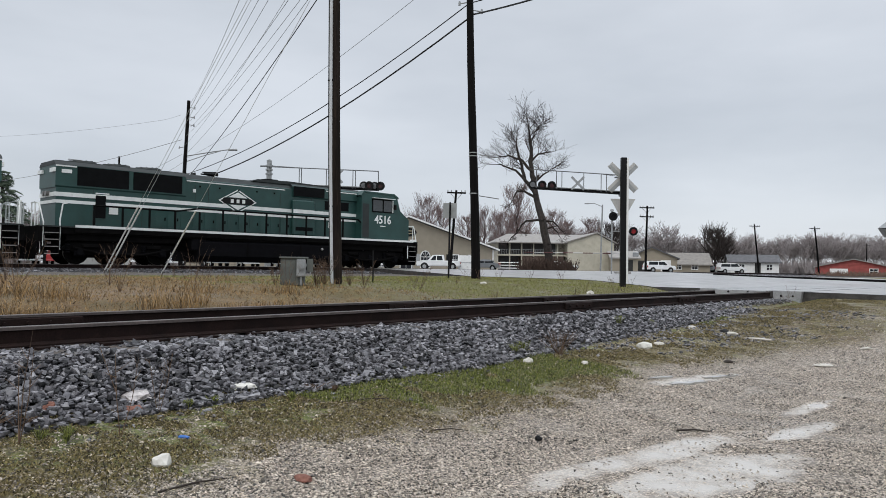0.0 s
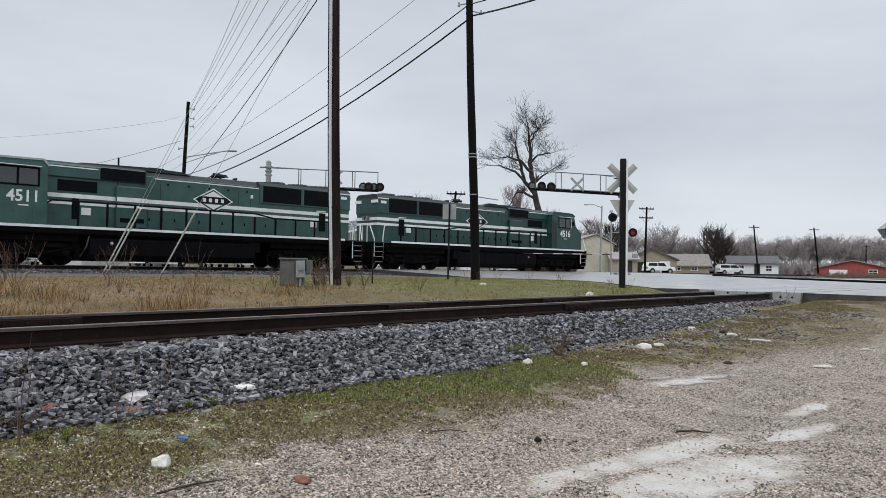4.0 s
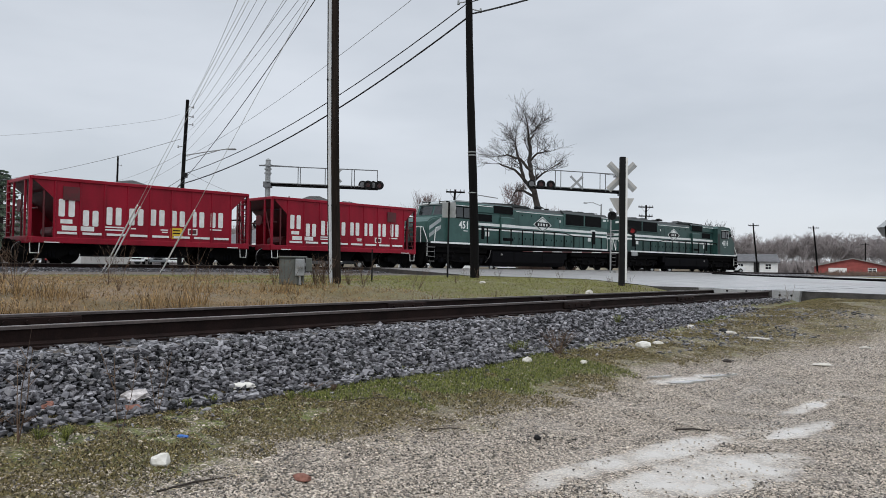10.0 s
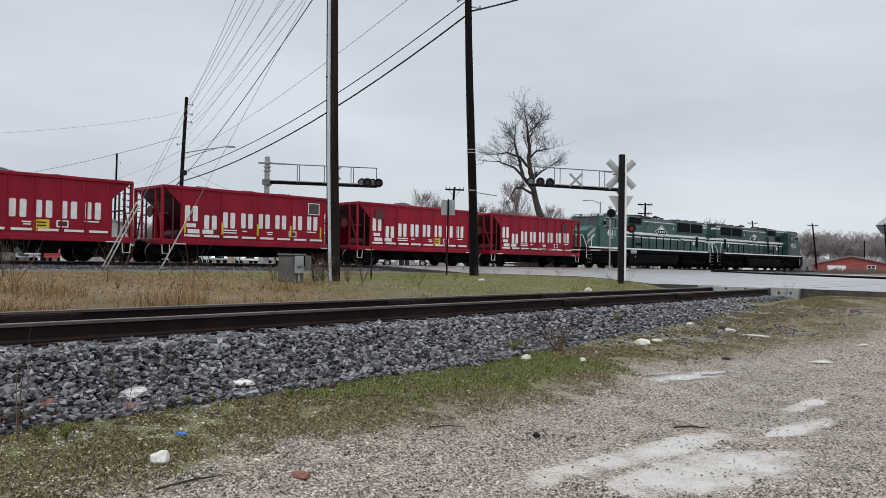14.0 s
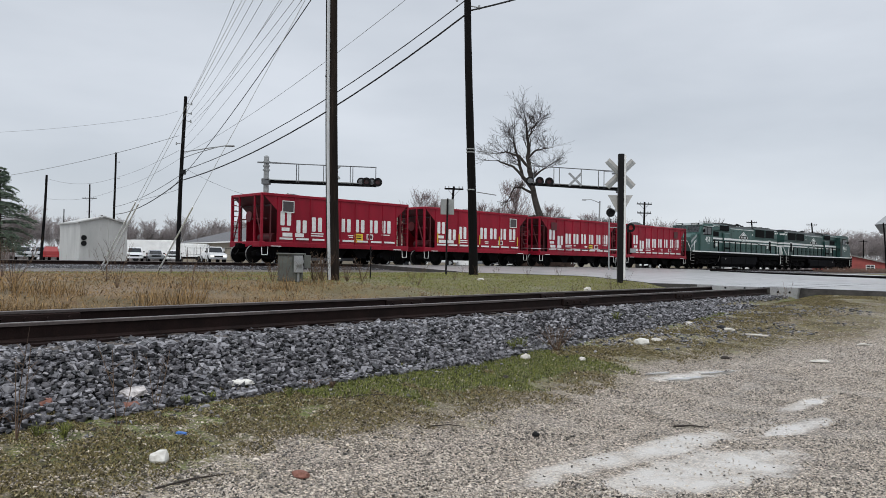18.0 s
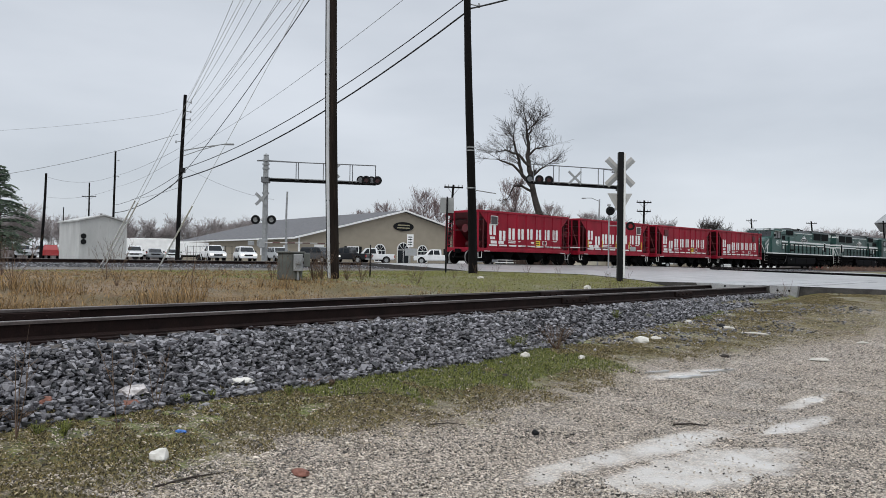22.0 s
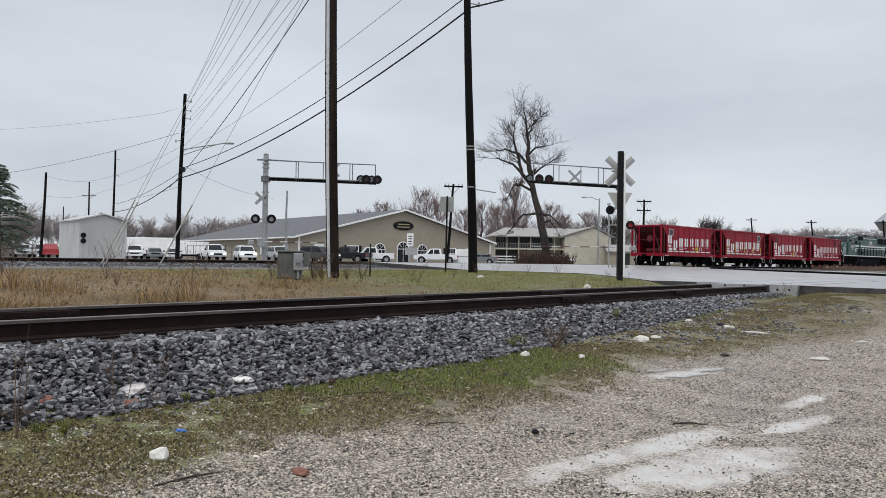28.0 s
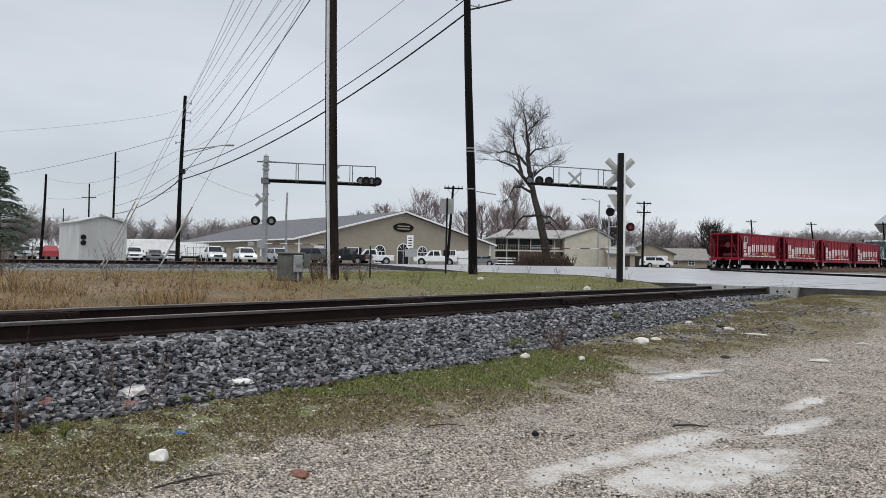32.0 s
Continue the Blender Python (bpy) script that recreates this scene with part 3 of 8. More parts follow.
for _k in range(12):
    # angular slabs: jittered blocks with a few corners knocked in
    _v = np.array([(x, y, z) for x in (-1, 1) for y in (-1, 1) for z in (-1, 1)], dtype=float)
    _v *= rng.uniform(0.45, 1.05, (8, 3))
    _v = np.concatenate([_v, rng.normal(size=(2, 3)) * 0.75])
    _bm = bmesh.new()
    for _p in _v:
        _bm.verts.new(_p)
    bmesh.ops.convex_hull(_bm, input=_bm.verts[:])
    bmesh.ops.delete(_bm, geom=[v for v in _bm.verts if not v.link_faces], context="VERTS")
    _bm.verts.index_update()
    BASE_STONES.append((np.array([v.co[:] for v in _bm.verts]), [tuple(v.index for v in f.verts) for f in _bm.faces]))
    _bm.free()


def scatter_stones(name, spots, sizes, material, label, category, tilt=0.5):
    spots, sizes = np.array(spots), np.array(sizes)
    m = len(spots)
    kind = rng.integers(len(BASE_STONES), size=m)
    yaw, lean, way = rng.uniform(0, 6.283, m), rng.normal(0, tilt, m), rng.uniform(0, 6.283, m)

    def about_z(t):
        c, d, o, i = np.cos(t), np.sin(t), np.zeros(m), np.ones(m)
        return np.stack([c, -d, o, d, c, o, o, o, i], axis=1).reshape(-1, 3, 3)
    c, d, o, i = np.cos(lean), np.sin(lean), np.zeros(m), np.ones(m)
    tip = np.stack([i, o, o, o, c, -d, o, d, c], axis=1).reshape(-1, 3, 3)
    rot = about_z(way) @ tip @ about_z(yaw)
    shape = np.stack([np.ones(m), rng.uniform(0.5, 0.85, m), rng.uniform(0.3, 0.58, m)], axis=1) * sizes[:, None]
    verts, faces, base = [], [], 0
    for k, (v, f) in enumerate(BASE_STONES):
        i = np.nonzero(kind == k)[0]
        p = np.einsum("nij,nvj->nvi", rot[i], v[None] * shape[i][:, None]) + spots[i][:, None]
        verts.append(p.reshape(-1, 3))
        faces.append((np.array(f)[None] + (base + np.arange(len(i)) * len(v))[:, None, None]).reshape(-1, 3))
        base += p.shape[0] * len(v)
    return tagged(fast_mesh(name, np.concatenate(verts), np.concatenate(faces), material), label, category, kind="stuff")


def ballast_spots(count, s0, s1, n0, n1, lift=0.0):
    out = []
    for _ in range(count):
        s, n = rng.uniform(s0, s1), rng.uniform(n0, n1)
        x, y = near_at(s, n)
        if -1.4 < n < -0.84 and abs(((s + 0.26) % 0.52) - 0.26) < 0.12 and rng.random() < 0.8:
            continue
        if s > 11 and n < -1.25 - 0.3 * rng.random() and rng.random() < (s - 11) / 4:
            continue
        top = lift - 0.008 if n > -1.42 else lift
        out.append((x, y, ground_z(x, y) + top + rng.uniform(-0.01, 0.05)))
    return out


_sp = ballast_spots(28000, -2.2, 6.0, -2.15, -0.82) + ballast_spots(18000, 6.0, 19.0, -2.1, -0.82) + ballast_spots(2600, -3, 20, -0.68, 0.68, -0.02) \
    + ballast_spots(3800, -3, 22, 0.84, 2.0, -0.02)
scatter_stones("ballast_stones", _sp, rng.uniform(0.015, 0.037, len(_sp)) * np.where(rng.random(len(_sp)) < 0.1, 1.35, 1.0), STONE,
               "wet dark grey crushed stone along the near track", "ballast")
# a ragged toe of stones on the verge
_sp = []
for _ in range(380):
    _s, _n = rng.uniform(-2.5, 14), -2.05 - abs(rng.normal(0, 0.22))
    _x, _y = near_at(_s, _n)
    _sp.append((_x, _y, ground_z(_x, _y) + 0.005))
for _ in range(2600):
    _s, _n = rng.uniform(6.5, 15), -1.9 - 3.0 * rng.random() ** 1.5
    _x, _y = near_at(_s, _n)
    if _n > lerp(VERGE, _s) + 0.5 and noise.noise((_x * 1.3, _y * 1.3, 31)) > -0.05:
        _sp.append((_x, _y, ground_z(_x, _y) + 0.03 * noise.noise((_x * 0.5, _y * 0.5, 0)) + 0.008))
scatter_stones("stray_stones", _sp, rng.uniform(0.012, 0.034, len(_sp)), STONE, "dark stones strewn on the verge", "ballast")
# small pale gravel of the lot
_sp = []
while len(_sp) < 90000:
    _y = 4.2 + 11.0 * rng.random() ** 1.5
    _x = rng.uniform(-0.62, 0.64) * _y
    _n, _s = near_n(_x, _y), near_s(_x, _y)
    if _n > -2.2:
        continue
    _w = _n - lerp(VERGE, _s) + 0.5 * noise.noise((_x * 0.6, _y * 0.6, 0)) + 0.4 * noise.noise((_x * 3, _y * 3, 6))
    if _w > 0.1 and rng.random() > (0.3 if _s < 5 else 0.4):
        continue
    _e = -9.0
    for _cx, _cy, _tn, _rx, _ry in MUD:
        _c, _d = math.cos(radians(_tn)), math.sin(radians(_tn))
        _u, _q = ((_x - _cx) * _c + (_y - _cy) * _d) / _rx, ((_y - _cy) * _c - (_x - _cx) * _d) / _ry
        _e = max(_e, 1 - _u * _u - _q * _q)
    if _e + 0.9 * noise.noise((_x * 2.2, _y * 2.2, 5)) > 0.25 and rng.random() > 0.05:
        continue
    _sp.append((_x, _y, ground_z(_x, _y) + 0.03 * noise.noise((_x * 0.5, _y * 0.5, 0)) + 0.02 * noise.noise((_x * 2.1, _y * 2.1, 3)) + 0.002))
scatter_stones("gravel", _sp, rng.uniform(0.004, 0.0105, len(_sp)) * np.where(rng.random(len(_sp)) < 0.04, 1.7, 1.0), PEBBLE, "mixed pale and brown pebbles strewn over the wet lot", "gravel")


def blades(name, spots, lengths, lean, width, material, label, category):
    """Bent blades, each a thin folded strip."""
    p, h = np.array(spots), np.array(lengths)
    m = len(p)
    a, b = rng.uniform(0, 6.283, m), rng.uniform(0, 6.283, m)
    l = lean * rng.uniform(0.2, 1.0, m) * h
    d = np.stack([np.cos(a) * l, np.sin(a) * l, np.zeros(m)], axis=1)
    w = np.stack([np.cos(b), np.sin(b), np.zeros(m)], axis=1) * (width * rng.uniform(0.6, 1.3, m))[:, None]
    up = np.stack([np.zeros(m), np.zeros(m), h], axis=1)
    v = np.stack([p - w, p + w, p + d * 0.4 + w * 0.7 + up * 0.6, p + d * 0.4 - w * 0.7 + up * 0.6, p + d + up * max(0.2, 1 - lean * 0.4)], axis=1).reshape(-1, 3)
    f = (np.array([(0, 1, 2), (0, 2, 3), (3, 2, 4)])[None] + (np.arange(m) * 5)[:, None, None]).reshape(-1, 3)
    return tagged(fast_mesh(name, v, f, material), label, category, kind="stuff")


def spot(x, y, dz=0.0):
    return (x, y, ground_z(x, y) + dz + (0.03 * noise.noise((x * 0.5, y * 0.5, 0)) + 0.02 * noise.noise((x * 2.1, y * 2.1, 3)) if near_n(x, y) < -1.9 else 0))


_g, _m = [], []
for _ in range(210000):
    _s, _n = -3 + 22 * rng.random() ** 1.25, -1.95 - abs(rng.normal(0, 1.0))
    _x, _y = near_at(_s, _n)
    _k = noise.noise((_x * 0.9, _y * 0.9, 9)) + 0.35 * noise.noise((_x * 3, _y * 3, 4)) + 0.35 - 0.5 * (-2.1 - _n) - (0.55 if _s > 6 else 0) - (0.28 if _s < 1.6 else 0) + (0.2 if 2.3 < _s < 6.3 else -0.14)
    if _y < 3.8 or _n < lerp(VERGE, _s) + 0.35 * noise.noise((_x * 3, _y * 3, 6)):
        continue
    if _k > 0.12:
        _g.append(spot(_x, _y, -0.004))
    elif noise.noise((_x * 1.4, _y * 1.4, 12)) + 0.5 * noise.noise((_x * 6, _y * 6, 14)) > (-0.35 if _s < 6 else -0.1):
        _m.append(spot(_x, _y, -0.004))
blades("verge_grass", _g, rng.uniform(0.015, 0.06, len(_g)), 1.0, 0.0035, BLADE, "short bright green grass along the ballast", "grass")
blades("verge_moss", _m, rng.uniform(0.012, 0.042, len(_m)), 2.0, 0.0045, MOSS, "low olive moss and dead grass on the verge", "moss")
# pale dead leaves and straws lying flat on the verge
_g = []
while len(_g) < 15000:
    _s, _n = -3 + 20 * rng.random() ** 1.3, -1.9 - 3.2 * rng.random() ** 1.3
    _x, _y = near_at(_s, _n)
    if _y > 3.8 and _n > lerp(VERGE, _s) - 0.4 and noise.noise((_x * 1.1, _y * 1.1, 21)) > -0.25:
        _g.append(spot(_x, _y, 0.012))
blades("leaf_litter", _g, rng.uniform(0.006, 0.016, len(_g)), 6.0, 0.005, LITTER, "pale dead leaves and straws scattered on the moss", "leaf litter")
# the field between the tracks
_g, _m = [], []
for _ in range(130000):
    _s, _n = rng.uniform(-12, 34), 1.9 + 24 * rng.random() ** 1.5
    _x, _y = near_at(_s, _n)
    if abs(_x) > 0.66 * _y or far_n(_x, _y) > -9.0 - 3 * rng.random() or _y < 6:
        continue
    if _x > 3.2 - (_y - 33.5) * 0.66 and _x > 8.5 - (_y - 23) * 0.5:
        continue
    _k = (_s - 9) / 7 + 1.1 * noise.noise((_x * 0.35, _y * 0.35, 2)) + 0.9 * noise.noise((_x * 1.3, _y * 1.3, 8))
    (_g if _k > 0.15 else _m).append(spot(_x, _y, -0.01))
blades("field_grass", _g, rng.uniform(0.025, 0.075, len(_g)), 1.8, 0.007, OLIVE, "short olive grass between the tracks", "grass")
blades("field_straw", _m, rng.uniform(0.025, 0.09, len(_m)) * np.where(rng.random(len(_m)) < 0.03, 2.5, 1.0), 1.9, 0.006, STRAW, "straw-coloured dead grass between the tracks", "grass")
_sp = []
for _ in range(15000):
    _s, _n = rng.uniform(-24, 75), rng.uniform(-4.5, -0.95)
    _x, _y, _ = far_at(_s, _n)
    _sp.append((_x, _y, lerp([(-4.3, 1.05), (-2.5, 1.2), (-1.4, 1.25), (0, 1.25)], _n) + rng.uniform(-0.02, 0.01)))
scatter_stones("far_ballast_stones", _sp, rng.uniform(0.03, 0.06, len(_sp)), STONE, "dark crushed stone along the far track", "ballast")
# taller dead stalks beside the far rail
_m = []
for _ in range(30000):
    _s, _n = rng.uniform(-5, 9), 1.7 + 3.8 * rng.random() ** 1.6
    _x, _y = near_at(_s, _n)
    if noise.noise((_x * 0.9, _y * 0.9, 7)) < 0.02 + 0.04 * max(0.0, _s):
        continue
    _m.append(spot(_x, _y, -0.02))
blades("tall_straw", _m, rng.uniform(0.1, 0.44, len(_m)), 0.8, 0.0045, STRAW, "tall dead straw stalks behind the near track", "grass")


def weed(x, y, h, count, seed, label, material=None, spread=0.5):
    r = random.Random(seed)
    bm = bmesh.new()
    for _ in range(count):
        a, l = r.uniform(0, 6.283), r.uniform(0.1, spread) * h
        tip = Vector((math.cos(a) * l, math.sin(a) * l, h * r.uniform(0.6, 1.0)))
        mid = tip * 0.5 + Vector((r.uniform(-0.05, 0.05) * h, r.uniform(-0.05, 0.05) * h, 0))
        tube(bm, (0, 0, -0.02), mid, 0.0025 * h + 0.002, 0.0025, seg=4)
        tube(bm, mid, tip, 0.003, 0.0015, seg=4)
        for k in range(3):
            p = mid + (tip - mid) * r.uniform(0.1, 0.9)
            q = p + Vector((r.uniform(-0.12, 0.12), r.uniform(-0.12, 0.12), r.uniform(0.05, 0.14))) * h
            tube(bm, p, q, 0.0025, 0.001, seg=3)
    ob = part("weed", bm, material or WEED)
    ob.location = (x, y, ground_z(x, y))
    return tagged(ob, label, "weed", "dead weeds")


for i, (x, y, h, c) in enumerate(((1.51, 10.1, 0.36, 34), (-5.6, 13.2, 0.9, 9), (-4.6, 14.0, 1.0, 8), (-7.0, 12.5, 1.0, 12), (-3.1, 15.2, 0.8, 7), (-6.4, 14.6, 0.85, 8),
                                  (-2.7, 4.9, 0.75, 3), (-2.2, 5.25, 0.7, 3), (-2.15, 5.8, 0.5, 3), (-0.6, 18.2, 0.6, 8), (-2.0, 18.9, 0.7, 14), (-3.0, 18.3, 0.5, 12),
                                  (1.0, 15.4, 0.4, 6), (4.3, 18.4, 0.55, 5), (7.6, 16.9, 0.6, 3), (7.3, 16.6, 0.55, 3), (-2.85, 18.1, 0.75, 40), (-2.95, 17.5, 0.55, 34), (-3.75, 16.9, 0.5, 20), (-2.3, 18.4, 0.5, 26), (-7.7, 13.4, 0.8, 10))):
    weed(x, y, h, c, 40 + i, "thin dry brown weed stems" if i else "low dead brown bush at the ballast toe", spread=0.5 if i else 0.9)
_r = random.Random(77)
for i in range(34):
    x, y = _r.uniform(-9.0, 6.5), _r.uniform(16.5, 27.0)
    if abs(x) < 0.55 * y and near_n(x, y) > 2.2 and x < 8.0 - (y - 23) * 0.5:
        weed(x, y, _r.uniform(0.22, 0.5), _r.randint(3, 9), 300 + i, "thin dry stems standing in the field", spread=0.6)
for i, (x, y) in enumerate(((1.0, 9.86), (2.83, 12.5), (0.9, 9.7), (-2.5, 5.12), (-2.62, 5.0), (-2.45, 5.02), (-2.0, 6.02), (-1.86, 6.22), (-1.3, 6.6), (3.55, 13.2))):
    weed(x, y, 0.16 if i < 3 else 0.09, 26, 90 + i, "fresh green tuft growing at the ballast", BLADE, 0.8)
for i, (x, y, h, c) in enumerate(((-2.98, 5.02, 0.12, 30), (-2.85, 5.15, 0.1, 26), (-2.35, 5.7, 0.08, 22), (-1.2, 6.98, 0.08, 26), (-1.0, 7.05, 0.07, 22))):
    weed(x, y, h, c, 130 + i, "matted red-brown dead stems at the ballast toe", spread=1.6)

# ---------------------------------------------------------------- ties, joint bars, crossing panels
_tie = bmesh.new()
box(_tie, -1.3, 1.3, -0.115, 0.115, -0.18, 0.0, bevel=0.015)
_tm = bpy.data.meshes.new("tie")
_tie.to_mesh(_tm)
_tie.free()
_tm.materials.append(TIE_WOOD)
_pl = bmesh.new()
box(_pl, -0.18, 0.18, -0.09, 0.09, 0.0, 0.02)
_pm = bpy.data.meshes.new("tie_plate")
_pl.to_mesh(_pm)
_pl.free()
_pm.materials.append(RAIL_RUST)
for i in range(-20, 36):
    s = i * 0.52 + rng.uniform(-0.04, 0.04)
    tie = new("tie", _tm)
    tie.parent = near_track
    turn = math.degrees(math.atan2(NN.y, NN.x)) + rng.uniform(-1.5, 1.5)
    tie.matrix_basis = pose(*near_at(s, rng.uniform(-0.08, 0.05)), RAIL_NEAR - 0.192 + rng.uniform(-0.01, 0.004), 0, 0, turn)
    for side in (-0.755, 0.755):
        plate = new("tie_plate", _pm)
        plate.parent = near_track
        plate.matrix_basis = pose(*near_at(s, side), RAIL_NEAR - 0.19, 0, 0, math.degrees(math.atan2(NN.y, NN.x)))
for s, side in ((8.9, -0.755), (10.6, 0.755), (0.6, 0.755), (13.6, -0.755), (6.2, 0.755)):
    bm = boxes((-0.45, 0.45, -0.055, 0.055, -0.14, -0.035), bevel=0.01)
    for k in range(4):
        tube(bm, (-0.33 + 0.22 * k, -0.085, -0.085), (-0.33 + 0.22 * k, 0.085, -0.085), 0.02, seg=6)
    bar = part("joint_bar", bm, RAIL_RUST, near_track)
    bar.matrix_basis = pose(*near_at(s, side), RAIL_NEAR, 0, 0, math.degrees(math.atan2(ND.y, ND.x)))
PANEL = mat("steel_edged_panel", (0.32, 0.322, 0.325), 0.6, var=0.2, scale=4, dirt=(0.15, 0.14, 0.13), dirt_at=0.55)
crossing = thing("crossing_panels", "grey concrete crossing panels set between and beside the rails", "rail crossing", kind="structure")
for s0, n0, n1, z0, z1 in ((19.45, -1.6, -0.83, 0.62, 0.995), (19.1, -0.68, 0.66, 0.8, 0.993), (20.4, 0.84, 1.6, 0.7, 0.99)):
    bm = bmesh.new()
    prism(bm, [(n0 + 0.06, z0), (n1 - 0.06, z0), (n1, z1), (n0, z1)], s0, 30.0, "x")
    for v in bm.verts:
        v.co = (*near_at(v.co.x, v.co.y), v.co.z)
    bmesh.ops.recalc_face_normals(bm, faces=bm.faces[:])
    slab = part("panel", bm, PANEL, crossing)
    for k in range(2):
        nn = n0 + (n1 - n0) * (0.3 + 0.4 * k)
        a, b = near_at(s0 - 0.012, nn), near_at(s0 + 0.02, nn)
        part("lift_hole", tube(bmesh.new(), (*a, (z0 + z1) / 2 + 0.05), (*b, (z0 + z1) / 2 + 0.05), 0.03, seg=10), BLACK, slab)
# ---------------------------------------------------------------- train


def speed_s(t):
    """How far along the far track the train has rolled at t seconds."""
    return -30.89 + 4.513007 * t - 0.00725194 * t * t - 8.7779e-5 * t ** 3


def train_pose(t, ahead, flip=False):
    x, y, a = far_at(speed_s(t) + ahead)
    return pose(x, y, RAIL_FAR, 0, 0, 90 - math.degrees(a) + (180 if flip else 0))


def wheelset(parent, x, r, name="wheelset"):
    bm = bmesh.new()
    for s in (-1, 1):
        y = 0.755 * s
        tube(bm, (0, y - 0.06, 0), (0, y + 0.06, 0), r, seg=28)
        tube(bm, (0, y - 0.075 * s, 0), (0, y - 0.1 * s, 0), r + 0.025, seg=28)
        tube(bm, (0, y + 0.055 * s, 0), (0, y + 0.1 * s, 0), r * 0.35, seg=12)
        for k in range(6):
            a = k * math.pi / 3
            tube(bm, (r * 0.62 * math.cos(a), y + 0.05 * s, r * 0.62 * math.sin(a)), (r * 0.62 * math.cos(a), y + 0.075 * s, r * 0.62 * math.sin(a)), 0.06, seg=8)
    tube(bm, (0, -0.8, 0), (0, 0.8, 0), 0.09, seg=10)
    ob = part(name, bm, UNDER, parent)
    for s in (-1, 1):
        tread = bmesh.new()
        bmesh.ops.create_cone(tread, cap_ends=False, segments=28, radius1=r + 0.004, radius2=r + 0.004, depth=0.1,
                              matrix=Matrix.Translation((0, 0.755 * s, 0)) @ Matrix.Rotation(radians(90), 4, "X"))
        part("tread", tread, STEEL, ob)
    ob.location = (x, 0, r)
    return ob


def coupler(parent, x, way):
    bm = boxes((min(x, x + 0.5 * way), max(x, x + 0.5 * way), -0.09, 0.09, 0.78, 0.98), bevel=0.02)
    box(bm, x + 0.36 * way - 0.14, x + 0.36 * way + 0.14, -0.17, 0.14, 0.72, 1.02, bevel=0.04)
    ob = part("coupler", bm, UNDER, parent)
    hose = bmesh.new()
    pts = [Vector((x + 0.05 * way, 0.45, 0.85)), Vector((x + 0.15 * way, 0.42, 0.6)), Vector((x + 0.35 * way, 0.36, 0.42)), Vector((x + 0.52 * way, 0.3, 0.5))]
    for a, b in zip(pts[:-1], pts[1:]):
        tube(hose, a, b, 0.028, seg=6)
    part("air_hose", hose, BLACK, parent)
    return ob


def side_steps(parent, x0, x1, y, zs, material):
    for z in zs:
        part("step", boxes((x0, x1, min(y, y - 0.25 * math.copysign(1, y)), max(y, y - 0.25 * math.copysign(1, y)), z, z + 0.035)), material, parent)


def loco_truck(parent, xc, front):
    bm = bmesh.new()
    for s in (-1, 1):
        y0, y1 = (1.02, 1.2) if s > 0 else (-1.2, -1.02)
        prism(bm, [(xc - 2.65, 0.62), (xc - 2.4, 0.9), (xc - 1.2, 0.98), (xc + 1.2, 0.98), (xc + 2.4, 0.9), (xc + 2.65, 0.62), (xc + 2.2, 0.58),
                   (xc + 1.6, 0.42), (xc + 0.6, 0.42), (xc, 0.55), (xc - 0.6, 0.42), (xc - 1.6, 0.42), (xc - 2.2, 0.58)], y0, y1)
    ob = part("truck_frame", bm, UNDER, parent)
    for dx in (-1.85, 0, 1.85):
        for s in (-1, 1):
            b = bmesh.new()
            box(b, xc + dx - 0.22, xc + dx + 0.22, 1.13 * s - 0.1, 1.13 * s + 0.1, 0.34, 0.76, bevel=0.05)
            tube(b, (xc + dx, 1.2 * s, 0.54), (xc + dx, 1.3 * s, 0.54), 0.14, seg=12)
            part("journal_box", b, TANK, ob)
    for dx in (-0.95, 0.95, -2.35, 2.35):
        for s in (-1, 1):
            b = bmesh.new()
            for k in range(4):
                tube(b, (xc + dx, 1.22 * s, 0.5 + 0.1 * k), (xc + dx, 1.22 * s, 0.56 + 0.1 * k), 0.1, seg=10)
            part("spring", b, TANK, ob)
    for dx in (-1.4, 1.4):
        for y0 in (-1.32, 1.2):
            part("brake_cylinder", boxes((xc + dx - 0.35, xc + dx + 0.35, y0, y0 + 0.12, 0.72, 0.88), bevel=0.03), UNDER, ob)
    return ob


def diamond(parent, x, z, y, s, w, h, inner):
    """The painted diamond badge: border, field and band, each a little proud of the last."""
    def plate(name, ww, hh, out, material, outline=None):
        bm = bmesh.new()
        o = outline or [(-ww, 0), (0, -hh), (ww, 0), (0, hh)]
        prism(bm, [(x + a, z + b) for a, b in o], y, y + s * out)
        part(name, bm, material, parent)
    plate("badge_border", w, h, 0.008, LOCO_WHITE)
    plate("badge_field", w * 0.9, h * 0.89, 0.012, LOCO_GREEN)
    plate("badge_peak", 0, 0, 0.016, LOCO_WHITE, [(-w * 0.5, h * 0.3), (w * 0.5, h * 0.3), (0, h * 0.76)])
    plate("badge_band", 0, 0, 0.016, BLACK, [(-w * 0.7, -h * 0.26), (w * 0.7, -h * 0.26), (w * 0.86, 0), (w * 0.7, h * 0.26), (-w * 0.7, h * 0.26), (-w * 0.86, 0)])
    plate("badge_foot", 0, 0, 0.016, LOCO_WHITE, [(-w * 0.45, -h * 0.32), (0, -h * 0.74), (w * 0.45, -h * 0.32)])
    for k in range(3 if not inner else 4):
        n = 3 if not inner else 4
        cx = (k - (n - 1) / 2) * w * 0.3
        plate("badge_bar", 0, 0, 0.022, LOCO_WHITE, [(cx - w * 0.075, -h * 0.15), (cx + w * 0.075, -h * 0.15), (cx + w * 0.075, h * 0.15), (cx - w * 0.075, h * 0.15)])


